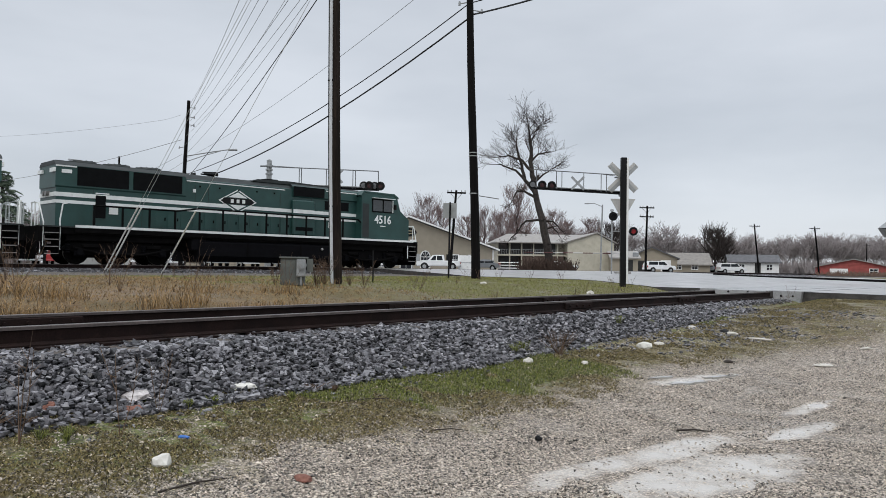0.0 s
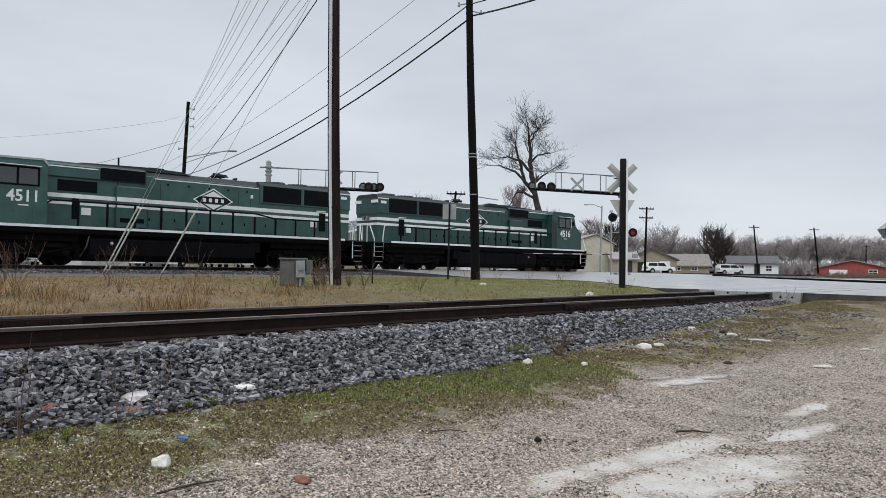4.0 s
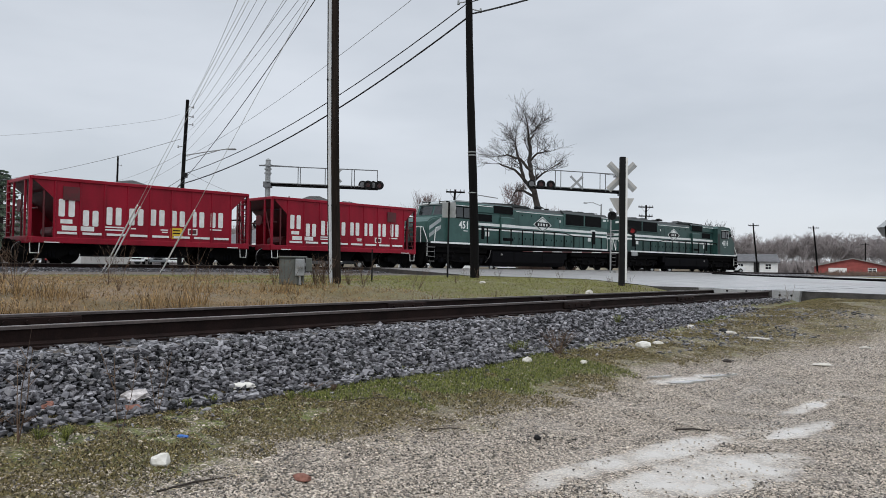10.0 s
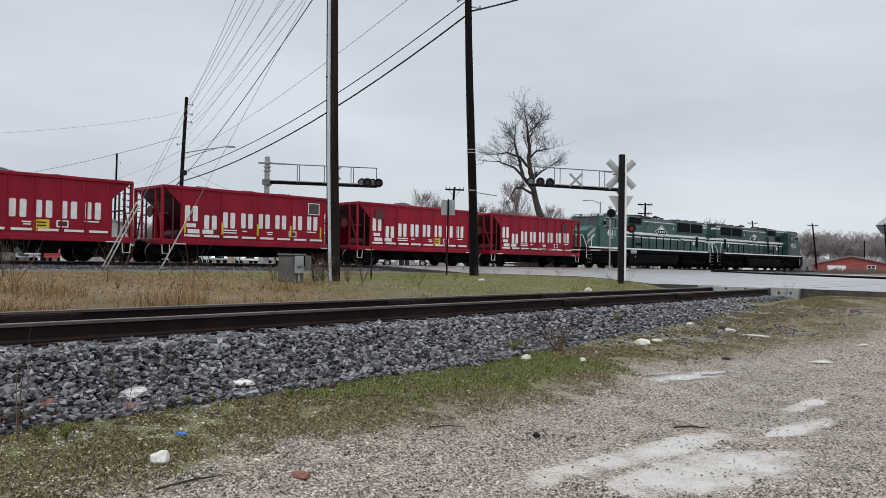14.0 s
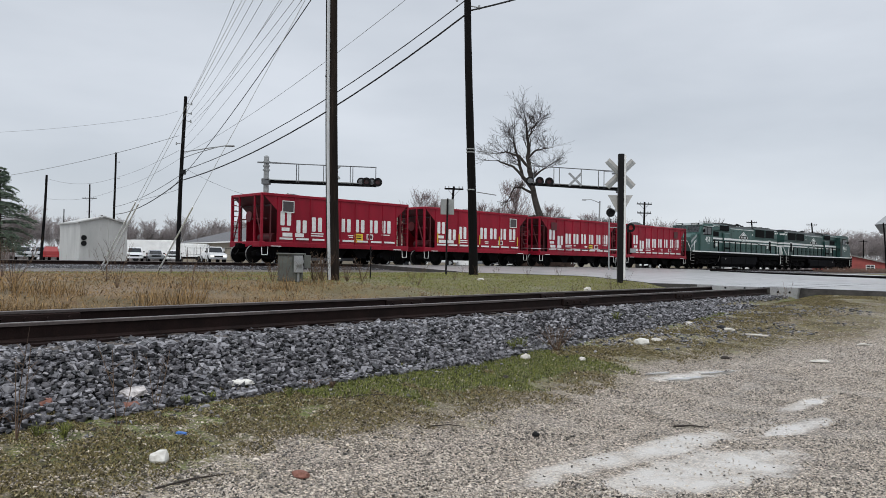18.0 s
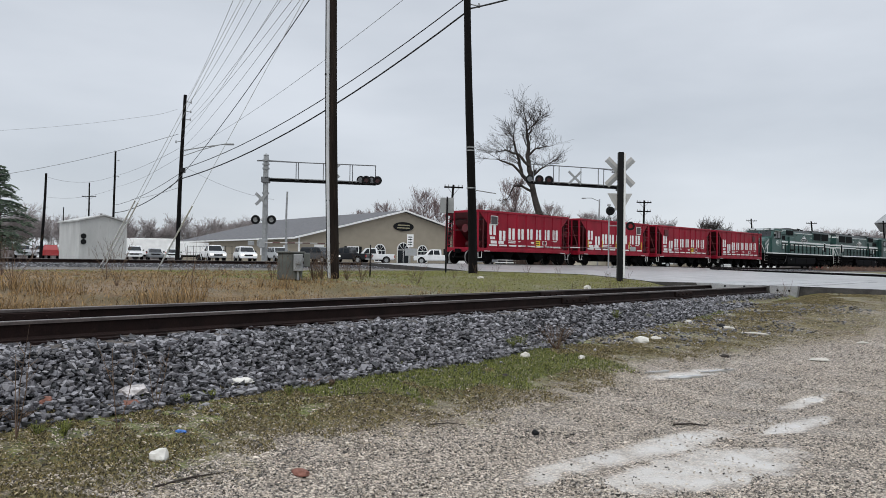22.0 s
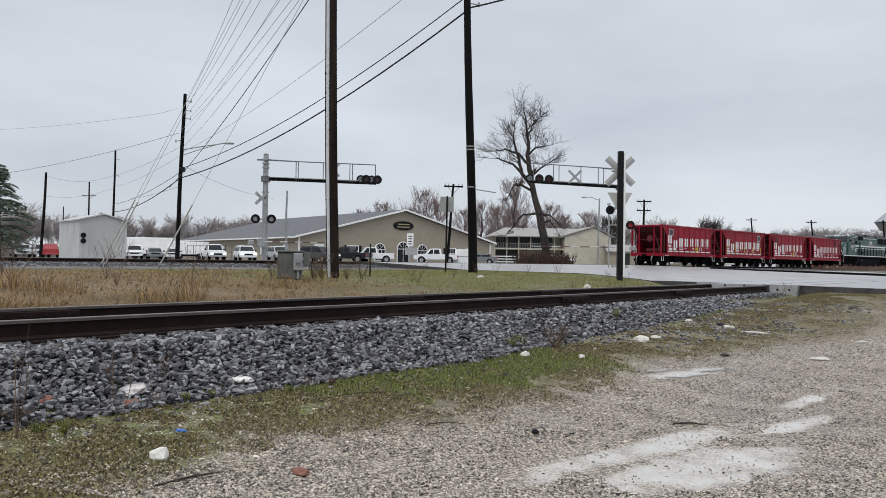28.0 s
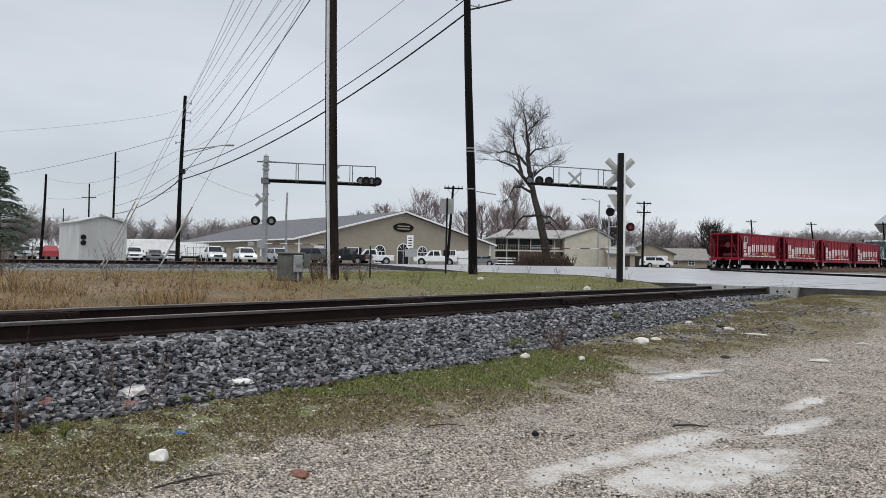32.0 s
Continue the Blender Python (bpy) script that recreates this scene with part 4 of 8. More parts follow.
def loco(number, label, green, wide_white, numeral=7.9):
    ob = thing("locomotive", label, "locomotive", group="locomotives of the train")
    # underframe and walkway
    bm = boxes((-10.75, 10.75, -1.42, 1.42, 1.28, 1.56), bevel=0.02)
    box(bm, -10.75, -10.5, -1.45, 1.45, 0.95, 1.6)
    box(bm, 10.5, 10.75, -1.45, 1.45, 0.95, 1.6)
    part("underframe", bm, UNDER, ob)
    part("walkway", boxes((-10.7, 10.7, -1.5, 1.5, 1.56, 1.62)), LOCO_ROOF, ob)
    for s in (-1, 1):
        part("sill_stripe", boxes((-9.3, 10.35, 1.5 * s - 0.012, 1.5 * s + 0.012, 1.57, 1.68)), LOCO_WHITE, ob, "white painted sill stripe")
        part("sill_skirt", boxes((-9.3, 10.35, 1.47 * s - 0.012, 1.47 * s + 0.012, 1.36, 1.57)), UNDER, ob)
    # long hood with a chamfered roof
    W = 0.98
    bm = bmesh.new()
    prism(bm, [(-W, 1.62), (W, 1.62), (W, 4.15), (W - 0.3, 4.4), (-W + 0.3, 4.4), (-W, 4.15)], -9.95, 6.6, "x")
    part("long_hood", bm, green, ob)
    bm = bmesh.new()
    prism(bm, [(-0.7, 4.405), (0.7, 4.405), (0.6, 4.45), (-0.6, 4.45)], -9.92, 6.6, "x")
    part("hood_roof", bm, LOCO_ROOF, ob)
    for name, w, x0, x1, z0, w1, z1 in (("roof_shoulder", W + 0.006, -9.96, 6.35, 4.14, W - 0.29, 4.415), ("radiator_shoulder", 1.027, -10.01, -4.08, 4.265, 0.82, 4.448),
                                        ("intake_shoulder", 1.067, 1.93, 6.5, 4.285, 0.85, 4.468)):
        part(name, prism(bmesh.new(), [(-w, z0), (w, z0), (w1, z1), (-w1, z1)], x0, x1, "x"), LOCO_ROOF, ob)
    for x in (-8.4, -6.2, -3.6, -2.9, 1.2, 3.2):
        part("door_seam", boxes((x - 0.012, x + 0.012, -W - 0.006, W + 0.006, 1.75, 3.9)), LOCO_ROOF, ob)
    for k in range(15):
        x = -5.6 + 0.62 * k
        if x > 1.8:
            break
        for s in (-1, 1):
            part("hood_door", boxes((x + 0.03, x + 0.57, (W + 0.008) * s - 0.008, (W + 0.008) * s + 0.008, 1.78, 2.58)), green, ob)
            part("door_latch", boxes((x + 0.47, x + 0.53, (W + 0.022) * s - 0.01, (W + 0.022) * s + 0.01, 2.1, 2.24)), RAIL_GREY, ob)
    for k in range(5):
        for s in (-1, 1):
            part("lifting_eye", boxes((-3.4 + 1.05 * k, -3.32 + 1.05 * k, (W + 0.01) * s - 0.014, (W + 0.01) * s + 0.014, 3.82, 3.9)), RAIL_GREY, ob)
    # flared radiator section with two dark intakes a side
    bm = bmesh.new()
    prism(bm, [(-W, 3.3), (-1.02, 3.36), (-1.02, 4.26), (-0.82, 4.44), (0.82, 4.44), (1.02, 4.26), (1.02, 3.36), (W, 3.3)], -9.99, -4.1, "x")
    part("radiator_housing", bm, green, ob)
    part("radiator_roof", boxes((-9.96, -4.15, -0.8, 0.8, 4.44, 4.47)), LOCO_ROOF, ob)
    for s in (-1, 1):
        for x0, x1 in ((-9.1, -6.85), (-6.65, -4.3)):
            part("radiator_grille", boxes((x0, x1, 1.025 * s - 0.012, 1.025 * s + 0.012, 3.42, 4.24)), GRILLE, ob, "black radiator intake grille")
        part("roof_edge_line", boxes((-9.99, -9.13, 1.028 * s - 0.01, 1.028 * s + 0.01, 4.19, 4.25)), LOCO_WHITE, ob)
        part("roof_edge_line", boxes((-4.05, 1.5, (W + 0.004) * s - 0.01, (W + 0.004) * s + 0.01, 4.06, 4.11)), LOCO_WHITE, ob)
        # the two white bands
        for z0, z1 in ((2.62, 2.76), (2.91, 3.09)):
            part("band", boxes((-9.97, 6.55, (W + 0.006) * s - 0.01, (W + 0.006) * s + 0.01, z0, z1)), LOCO_WHITE, ob, "white painted band")
        part("side_vent", boxes((-8.3, -7.85, (W + 0.02) * s - 0.02, (W + 0.02) * s + 0.02, 2.05, 3.05), bevel=0.02), GRILLE, ob)
        part("number_placard", boxes((-7.7, -7.3, (W + 0.014) * s - 0.01, (W + 0.014) * s + 0.01, 2.25, 2.6)), LOCO_WHITE, ob)
        part("placard", boxes((-8.3, -7.7, (W + 0.014) * s - 0.008, (W + 0.014) * s + 0.008, 3.12, 3.17)), LOCO_WHITE, ob)
        part("marker_plate", boxes((-3.72, -3.58, (W + 0.012) * s - 0.01, (W + 0.012) * s + 0.01, 3.55, 3.72)), LOCO_WHITE, ob)
        part("box_placard", boxes((4.35, 4.75, (W + 0.014) * s - 0.01, (W + 0.014) * s + 0.01, 2.2, 2.52)), LOCO_WHITE, ob)
        part("door_vent", boxes((4.85, 5.15, (W + 0.016) * s - 0.012, (W + 0.016) * s + 0.012, 2.0, 2.9), bevel=0.01), GRILLE, ob)
        diamond(ob, -1.5 if wide_white else -1.3, 3.28, (W + 0.015) * s, s, 1.08, 0.6, wide_white)
    # roof fans, exhaust and the central intake
    for x in (-8.55, -7.05, -5.55):
        bm = bmesh.new()
        tube(bm, (x, 0, 4.46), (x, 0, 4.58), 0.66, 0.6, seg=24)
        fan = part("radiator_fan", bm, LOCO_ROOF, ob)
        bm = bmesh.new()
        for k in range(6):
            a = k * math.pi / 6
            box(bm, -0.55, 0.55, -0.012, 0.012, 4.585, 4.61, m=Matrix.Translation((x, 0, 0)) @ Matrix.Rotation(a, 4, "Z"))
        part("fan_guard", bm, GRILLE, fan)
    bm = bmesh.new()
    prism(bm, [(-0.4, 4.42), (0.0, 4.55), (1.9, 4.6), (4.7, 4.52), (5.2, 4.42)], -0.75, 0.75)
    part("dynamic_brake_hump", bm, LOCO_ROOF, ob)
    part("exhaust_stack", boxes((0.7, 1.5, -0.3, 0.3, 4.55, 4.68), bevel=0.03), GRILLE, ob)
    bm = bmesh.new()
    prism(bm, [(-W, 3.76), (-1.06, 3.82), (-1.06, 4.3), (-0.85, 4.46), (0.85, 4.46), (1.06, 4.3), (1.06, 3.82), (W, 3.76)], 1.95, 6.5, "x")
    part("intake_housing", bm, green, ob)
    for s in (-1, 1):
        part("intake_grille", boxes((1.97, 4.0, 1.065 * s - 0.012, 1.065 * s + 0.012, 3.82, 4.34)), GRILLE, ob, "black air intake grille")
        part("roof_edge_line", boxes((4.1, 6.45, 1.066 * s - 0.01, 1.066 * s + 0.01, 4.21, 4.26)), LOCO_WHITE, ob)
        part("hood_louver", boxes((4.1, 5.75, (W + 0.012) * s - 0.012, (W + 0.012) * s + 0.012, 3.2, 3.68)), GRILLE, ob)
    bm = boxes((-2.45, -2.35, -0.05, 0.05, 4.45, 4.66))
    for y, z in ((-0.16, 4.62), (0.0, 4.7), (0.16, 4.62)):
        tube(bm, (-2.75, y, z), (-2.0, y, z), 0.03, 0.085, 10)
    part("horn", bm, BLACK, ob)
    bm = bmesh.new()
    for y in (-0.45, 0.45):
        loft(bm, [(-9.3, y, 4.45), (-9.3, y, 4.6), (-8.7, y, 4.6), (-8.7, y, 4.45)], [0.02] * 4, 5)
    part("roof_grab", bm, GALV, ob)
    part("antenna", boxes((-3.25, -3.2, -0.2, 0.2, 4.45, 4.62)), BLACK, ob)
    # blower duct bulge beside the hood
    for s in (-1, 1):
        bm = bmesh.new()
        y0, y1 = sorted((W * s, (W + 0.22) * s))
        box(bm, 1.9, 3.3, y0, y1, 1.7, 3.6, bevel=0.06)
        part("blower_duct", bm, green, ob)
        part("duct_grille", boxes((2.05, 3.15, (W + 0.225) * s - 0.008, (W + 0.225) * s + 0.008, 1.95, 2.15)), GRILLE, ob)
        part("band", boxes((1.9, 3.3, (W + 0.226) * s - 0.008, (W + 0.226) * s + 0.008, 2.62, 2.79)), LOCO_WHITE, ob)
        part("band", boxes((1.9, 3.3, (W + 0.226) * s - 0.008, (W + 0.226) * s + 0.008, 2.89, 3.09)), LOCO_WHITE, ob)
    # rear of the hood
    for y0 in (-1.05, 0.5):
        part("rear_number_board", boxes((-10.07, -9.99, y0, y0 + 0.55, 3.95, 4.12)), LOCO_WHITE, ob)
    for s in (-1, 1):
        part("side_number_board", boxes((-9.75, -9.33, 1.03 * s - 0.01, 1.03 * s + 0.01, 3.92, 4.08)), LOCO_WHITE, ob)
    bm = bmesh.new()
    for y in (-0.18, 0.18):
        tube(bm, (-9.95, y, 3.05), (-10.12, y, 3.05), 0.11, seg=12)
    part("rear_headlight", bm, STEEL, ob)
    part("rear_chevron", boxes((-9.99, -9.96, -0.97, 0.97, 2.91, 3.09), (-9.99, -9.96, -0.97, 0.97, 2.62, 2.76)), LOCO_WHITE, ob)
    # cab: full width, with a sloping windscreen and a wide nose
    C = 1.5
    back = 0.45 if wide_white else 0.0
    bm = bmesh.new()
    front = [(9.28 - back, 1.62), (9.28 - back, 3.42)] if wide_white else [(9.95, 1.62), (9.95, 2.9), (9.25, 3.42)]
    prism(bm, [(6.3, 1.62), *front, (9.0 - back, 4.15), (8.7 - back, 4.3), (6.5, 4.34), (6.3, 4.1)], -C, C)
    cab = part("cab", bm, green, ob)
    bm = bmesh.new()
    prism(bm, [(6.28, 4.1), (6.5, 4.345), (8.7 - back, 4.31), (9.08 - back, 4.12), (9.1 - back, 4.2), (8.75 - back, 4.39), (6.45, 4.42), (6.22, 4.16)], -C - 0.03, C + 0.03)
    # wide_white: the wet roof's sky highlight is put in as pale grey
    part("cab_roof", bm, NOSE_GREY if wide_white else green, cab, "cab roof, its sky highlight put in as pale grey" if wide_white else "")
    for s in (-1, 1):
        y = C * s
        part("side_window", boxes((7.15 - back, 7.85 - back, y - 0.012, y + 0.012, 3.32, 3.95)), GLASS, cab)
        part("side_window", boxes((7.95 - back, 8.6 - back, y - 0.012, y + 0.012, 3.32, 3.95)), GLASS, cab)
        for x in (7.1, 7.9, 8.65):
            part("window_post", boxes((x - back - 0.035, x - back + 0.035, y - 0.022, y + 0.022, 3.26, 4.0)), LOCO_WHITE if x == 8.65 else RAIL_GREY, cab)
        for z in (3.24, 3.96):
            part("window_frame", boxes((7.06 - back, 8.7 - back, y - 0.02, y + 0.02, z, z + 0.06)), RAIL_GREY, cab)
        bm = boxes((7.05 - back, 8.7 - back, min(y, y + 0.22 * s), max(y, y + 0.22 * s), 4.04, 4.07))
        part("sun_visor", bm, LOCO_WHITE, cab)
        part("cab_rear_door", boxes((6.38, 6.85, y - 0.01, y + 0.01, 1.75, 3.7)), green if wide_white else LOCO_ROOF, cab)
        part("mirror", boxes((8.72 - back, 8.78 - back, min(y, y + 0.2 * s), max(y, y + 0.2 * s), 3.45, 3.75)), BLACK, cab)
        turn = Matrix.Rotation(radians(90), 4, "X")
        if s > 0:
            turn = Matrix.Rotation(radians(180), 4, "Z") @ turn
        lettering("number", number, 0.67, 0.006, LOCO_WHITE, Matrix.Translation((numeral, y + 0.006 * s, 2.6)) @ turn, cab, "white cab numerals", 0.95, 1.0, "CENTER", 0.012)
        part("builder_plate", boxes((numeral - 0.2, numeral + 0.2, y - 0.01, y + 0.01, 2.42, 2.47)), LOCO_WHITE, cab)
    # windscreen panes lie on the slope
    for y0, y1 in ((-1.3, -0.08), (0.08, 1.3)):
        bm = bmesh.new()
        vs = [bm.verts.new(p) for p in ((9.27 - back, y0, 3.46), (9.27 - back, y1, 3.46), (9.07 - back, y1, 4.05), (9.07 - back, y0, 4.05))]
        bm.faces.new(vs)
        bmesh.ops.solidify(bm, geom=bm.faces[:], thickness=0.03)
        bmesh.ops.recalc_face_normals(bm, faces=bm.faces[:])
        part("windscreen", bm, GLASS, cab)
    for y0 in (-1.2, 0.45):
        part("cab_number_board", boxes((8.95 - back, 9.1 - back, y0, y0 + 0.75, 4.14, 4.34), bevel=0.02), GRILLE, cab)
        part("board_figure", boxes((9.1 - back, 9.11 - back, y0 + 0.1, y0 + 0.65, 4.19, 4.29)), LOCO_WHITE, cab)
    bm = bmesh.new()
    for y in (-0.16, 0.16):
        tube(bm, (10.4 if wide_white else 9.9, y, 2.7), (10.53 if wide_white else 10.0, y, 2.7), 0.11, seg=12)
    part("headlight", bm, STEEL, cab)
    bm = bmesh.new()
    if wide_white:
        prism(bm, [(9.28 - back, 1.62), (10.42, 1.62), (10.5, 2.5), (10.42, 2.92), (10.1, 3.16), (9.28 - back, 3.4)], -1.34, 1.34)
        bmesh.ops.bevel(bm, geom=[e for e in bm.edges if abs(abs(e.verts[0].co.y) - 1.34) < 0.01 and abs(e.verts[0].co.y - e.verts[1].co.y) < 0.01 and e.verts[0].co.x > 9.5 or min(v.co.z for v in e.verts) > 3.1], offset=0.09, segments=3, affect="EDGES")
    else:
        prism(bm, [(9.95, 1.62), (10.25, 1.62), (10.25, 2.55), (9.95, 2.85)], -1.15, 1.15)
    nose = part("nose", bm, green, ob)
    if wide_white:  # slanted white bands on the nose sides
        for s in (-1, 1):
            for k in range(2):
                bm = bmesh.new()
                x0, z0 = 9.24, 1.92 + 0.46 * k
                prism(bm, [(x0 + 0.08, z0 + 0.6), (x0 + 1.1, z0), (x0 + 1.1, z0 + 0.24), (x0 + 0.08, z0 + 0.84)], 1.34 * s, 1.352 * s)
                part("nose_band", bm, NOSE_GREY, nose, "slanted pale grey nose band")
    # trucks, wheels, tank, air gear
    wheels = []
    for xc in (-7.15, 7.3):
        loco_truck(ob, xc, xc > 0)
        wheels += [(wheelset(ob, xc + dx, 0.53), xc + dx, 0.53) for dx in (-1.85, 0, 1.85)]
    bm = bmesh.new()
    prism(bm, [(-1.45, 0.48), (-1.25, 0.2), (1.25, 0.2), (1.45, 0.48), (1.45, 1.12), (1.3, 1.26), (-1.3, 1.26), (-1.45, 1.12)], -3.6, 4.5, "x")
    tank = part("fuel_tank", bm, TANK, ob)
    part("tank_strap", boxes((-1.0, -0.92, -1.47, 1.47, 0.5, 1.15), (2.2, 2.28, -1.47, 1.47, 0.5, 1.15)), UNDER, tank)
    for s in (-1, 1):
        bm = tube(bmesh.new(), (-2.9, 1.3 * s, 1.34), (1.2, 1.3 * s, 1.34), 0.13, seg=12)
        part("air_reservoir", bm, UNDER, ob)
        part("fuel_filler", tube(bmesh.new(), (3.6, 1.4 * s, 0.95), (3.6, 1.52 * s, 1.0), 0.07, seg=10), STEEL, tank)
        part("battery_box", boxes((-3.95, -3.2, min(1.0 * s, 1.42 * s), max(1.0 * s, 1.42 * s), 0.75, 1.28), bevel=0.03), TANK, ob)
        part("sand_pipe", pipe([(4.5, 1.3 * s, 1.3), (4.6, 1.25 * s, 0.8), (4.75, 1.0 * s, 0.4)], 0.03), STEEL, ob)
    # plain dark boxes added to close the space within the trucks
    for x0, x1 in ((-9.6, -4.6), (4.9, 9.7)):
        part("truck_fill", boxes((x0, x1, -0.62, 0.62, 0.3, 1.28), bevel=0.05), UNDER, ob)
        for s in (-1, 1):
            part("truck_skirt", boxes((x0, x1, 1.22 * s - 0.1, 1.22 * s + 0.1, 1.0, 1.32), bevel=0.03), UNDER, ob)
            part("brake_rigging", pipe([(x0 + 0.3, 1.24 * s, 0.72), (x0 + 1.6, 1.28 * s, 0.46), (x1 - 1.6, 1.28 * s, 0.46), (x1 - 0.3, 1.24 * s, 0.72)], 0.05), UNDER, ob)
    # handrails
    for s in (-1, 1):
        y = 1.44 * s
        for k in range(13):
            x = -8.5 + 1.23 * k
            if x > 6.1:
                break
            part("stanchion", tube(bmesh.new(), (x, y, 1.6), (x, y, 2.58 if x < -3.5 else 2.74), 0.05, seg=6), RAIL_GREY, ob)
        part("handrail", pipe([(-8.5, y, 2.56), (-4.7, y, 2.56), (-3.6, y, 2.74), (6.1, y, 2.74), (6.3, y, 2.6)], 0.042), RAIL_GREY, ob)
        # white hand holds at both ends, and the step wells
        for x0, way in ((-10.45, -1), (10.5, 1)):
            part("grab_rail", pipe([(x0 - 0.55 * way, y, 0.6), (x0 - 0.55 * way, y, 1.9), (x0 - 0.65 * way, y, 2.55), (x0 - 0.85 * way, y, 2.6)], 0.03), LOCO_WHITE, ob, "white end grab rail")
            part("grab_rail", pipe([(x0 + 0.1 * way, y, 0.75), (x0 + 0.1 * way, y, 1.75), (x0 + 0.2 * way, y - 0.3 * s, 2.55), (x0 + 0.22 * way, 0.5 * s, 2.6)], 0.03), LOCO_WHITE, ob, "white end grab rail")
            xa, xb = sorted((x0 - 0.5 * way, x0 + 0.06 * way))
            part("step_well", boxes((xa - 0.04, xa, min(1.1 * s, 1.48 * s), max(1.1 * s, 1.48 * s), 0.4, 1.56), (xb, xb + 0.04, min(1.1 * s, 1.48 * s), max(1.1 * s, 1.48 * s), 0.4, 1.56)), UNDER, ob)
            side_steps(ob, xa, xb, 1.49 * s, (0.42, 0.72, 1.02, 1.3), STEEL)
    for x0, way in ((-10.75, -1), (10.75, 1)):
        for y in (-1.0, -0.55, 0.55, 1.0):
            part("end_post", tube(bmesh.new(), (x0, y, 1.6), (x0, y, 2.6), 0.026, seg=6), LOCO_WHITE, ob)
        part("end_rail", boxes((x0 - 0.025, x0 + 0.025, -1.05, -0.5, 2.56, 2.61), (x0 - 0.025, x0 + 0.025, 0.5, 1.05, 2.56, 2.61)), LOCO_WHITE, ob)
        bm = bmesh.new()
        prism(bm, [(-1.35, 0.95), (1.35, 0.95), (1.2, 0.2), (-1.2, 0.2)], x0, x0 + 0.06 * way, "x")
        part("pilot_plate", bm, UNDER, ob)
        coupler(ob, x0, way)
    return ob, wheels


def hopper(label, ribs, square, placard, edged=False, heaps=((-2.3, 0.6), (0.2, 0.6), (2.4, 0.6))):
    """An open-top hopper; ribs: how many panels a side; square: where the dark square plate sits."""
    ob = thing("hopper_car", label, "freight car", group="hopper cars of the train")
    W, TOP, BOT = 1.5, 3.6, 0.95
    # side sheets
    for s in (-1, 1):
        y = W * s
        part("side_sheet", boxes((-4.15, 4.15, y - 0.012, y + 0.012, BOT, TOP)), HOP_RED, ob)
        part("top_chord", boxes((-5.05, 5.05, min(y - 0.07, y + 0.07), max(y - 0.07, y + 0.07), TOP - 0.13, TOP + 0.02), bevel=0.02), HOP_RED, ob)
        part("side_sill", boxes((-5.1, 5.1, y - 0.06, y + 0.05, BOT - 0.1, BOT + 0.14), bevel=0.015), HOP_RED, ob)
        for k in range(ribs + 1):
            x = -4.1 + 8.2 * k / ribs
            bm = bmesh.new()
            prism(bm, [(x - 0.05, y), (x - 0.025, y + 0.055 * s), (x + 0.025, y + 0.055 * s), (x + 0.05, y)], BOT + 0.14, TOP - 0.13, "z")
            part("rib", bm, HOP_RED, ob)
        for k in range(8):
            x = -4.1 + 8.2 * (k + 0.5) / 8
            part("reflector_bar", boxes((x - 0.4, x + 0.4, y + 0.05 * s - 0.004, y + 0.05 * s + 0.006, 1.24, 1.34)), HOP_WHITE, ob)
        # large white lettering, kept as plain bars, two to a panel
        zs = [(1.98, 2.72), (1.62, 2.3), (1.72, 2.5), (1.75, 2.5), (1.78, 2.52), (1.8, 2.52), (1.8, 2.54), (1.82, 2.56)]
        for k, (z0, z1) in enumerate(zs):
            kk = k if s < 0 else 7 - k
            x = -3.62 + 0.995 * kk
            for xc in (x - 0.2, x + 0.2):
                bm = bmesh.new()
                w, c = 0.125, 0.04
                prism(bm, [(xc - w, z0 + c), (xc - w + c, z0), (xc + w - c, z0), (xc + w, z0 + c), (xc + w, z1 - c), (xc + w - c, z1), (xc - w + c, z1), (xc - w, z1 - c)],
                      y + 0.014 * s, y + 0.03 * s)
                part("letter_bar", bm, HOP_WHITE, ob, "white painted bar")
        way = 1 if s < 0 else -1
        for x, z, w, h in ((-3.62, 1.78, 0.24, 0.09), (-3.5, 1.5, 0.3, 0.1), (-2.75, 1.5, 0.28, 0.1), (-1.6, 1.62, 0.42, 0.03), (-1.6, 1.5, 0.4, 0.03),
                           (-0.75, 1.6, 0.12, 0.03), (0.7, 1.6, 0.18, 0.03), (0.72, 1.5, 0.14, 0.025), (3.3, 1.72, 0.3, 0.03)):
            part("stencil", boxes((x * way - w, x * way + w, y + 0.018 * s - 0.006, y + 0.018 * s + 0.006, z - h, z + h)), HOP_WHITE, ob)
        bm = boxes((2.1 * way - 0.24, 2.1 * way + 0.24, y + 0.02 * s - 0.006, y + 0.02 * s + 0.006, 1.42, 1.72))
        logo = part("data_plate", bm, HOP_WHITE, ob)
        part("plate_field", boxes((2.1 * way - 0.18, 2.1 * way + 0.18, y + 0.03 * s - 0.003, y + 0.03 * s + 0.003, 1.47, 1.67)), HOP_DARK, logo)
        if placard:
            bm = boxes((1.28 * way - 0.3, 1.28 * way + 0.3, y + 0.022 * s - 0.006, y + 0.022 * s + 0.006, 1.22, 1.72))
            card = part("placard", bm, YELLOW, ob, "yellow warning placard")
            for z in (1.32, 1.47, 1.6):
                part("placard_line", boxes((1.28 * way - 0.18, 1.28 * way + 0.18, y + 0.03 * s - 0.003, y + 0.03 * s + 0.003, z - 0.025, z + 0.025)), BLACK, card)
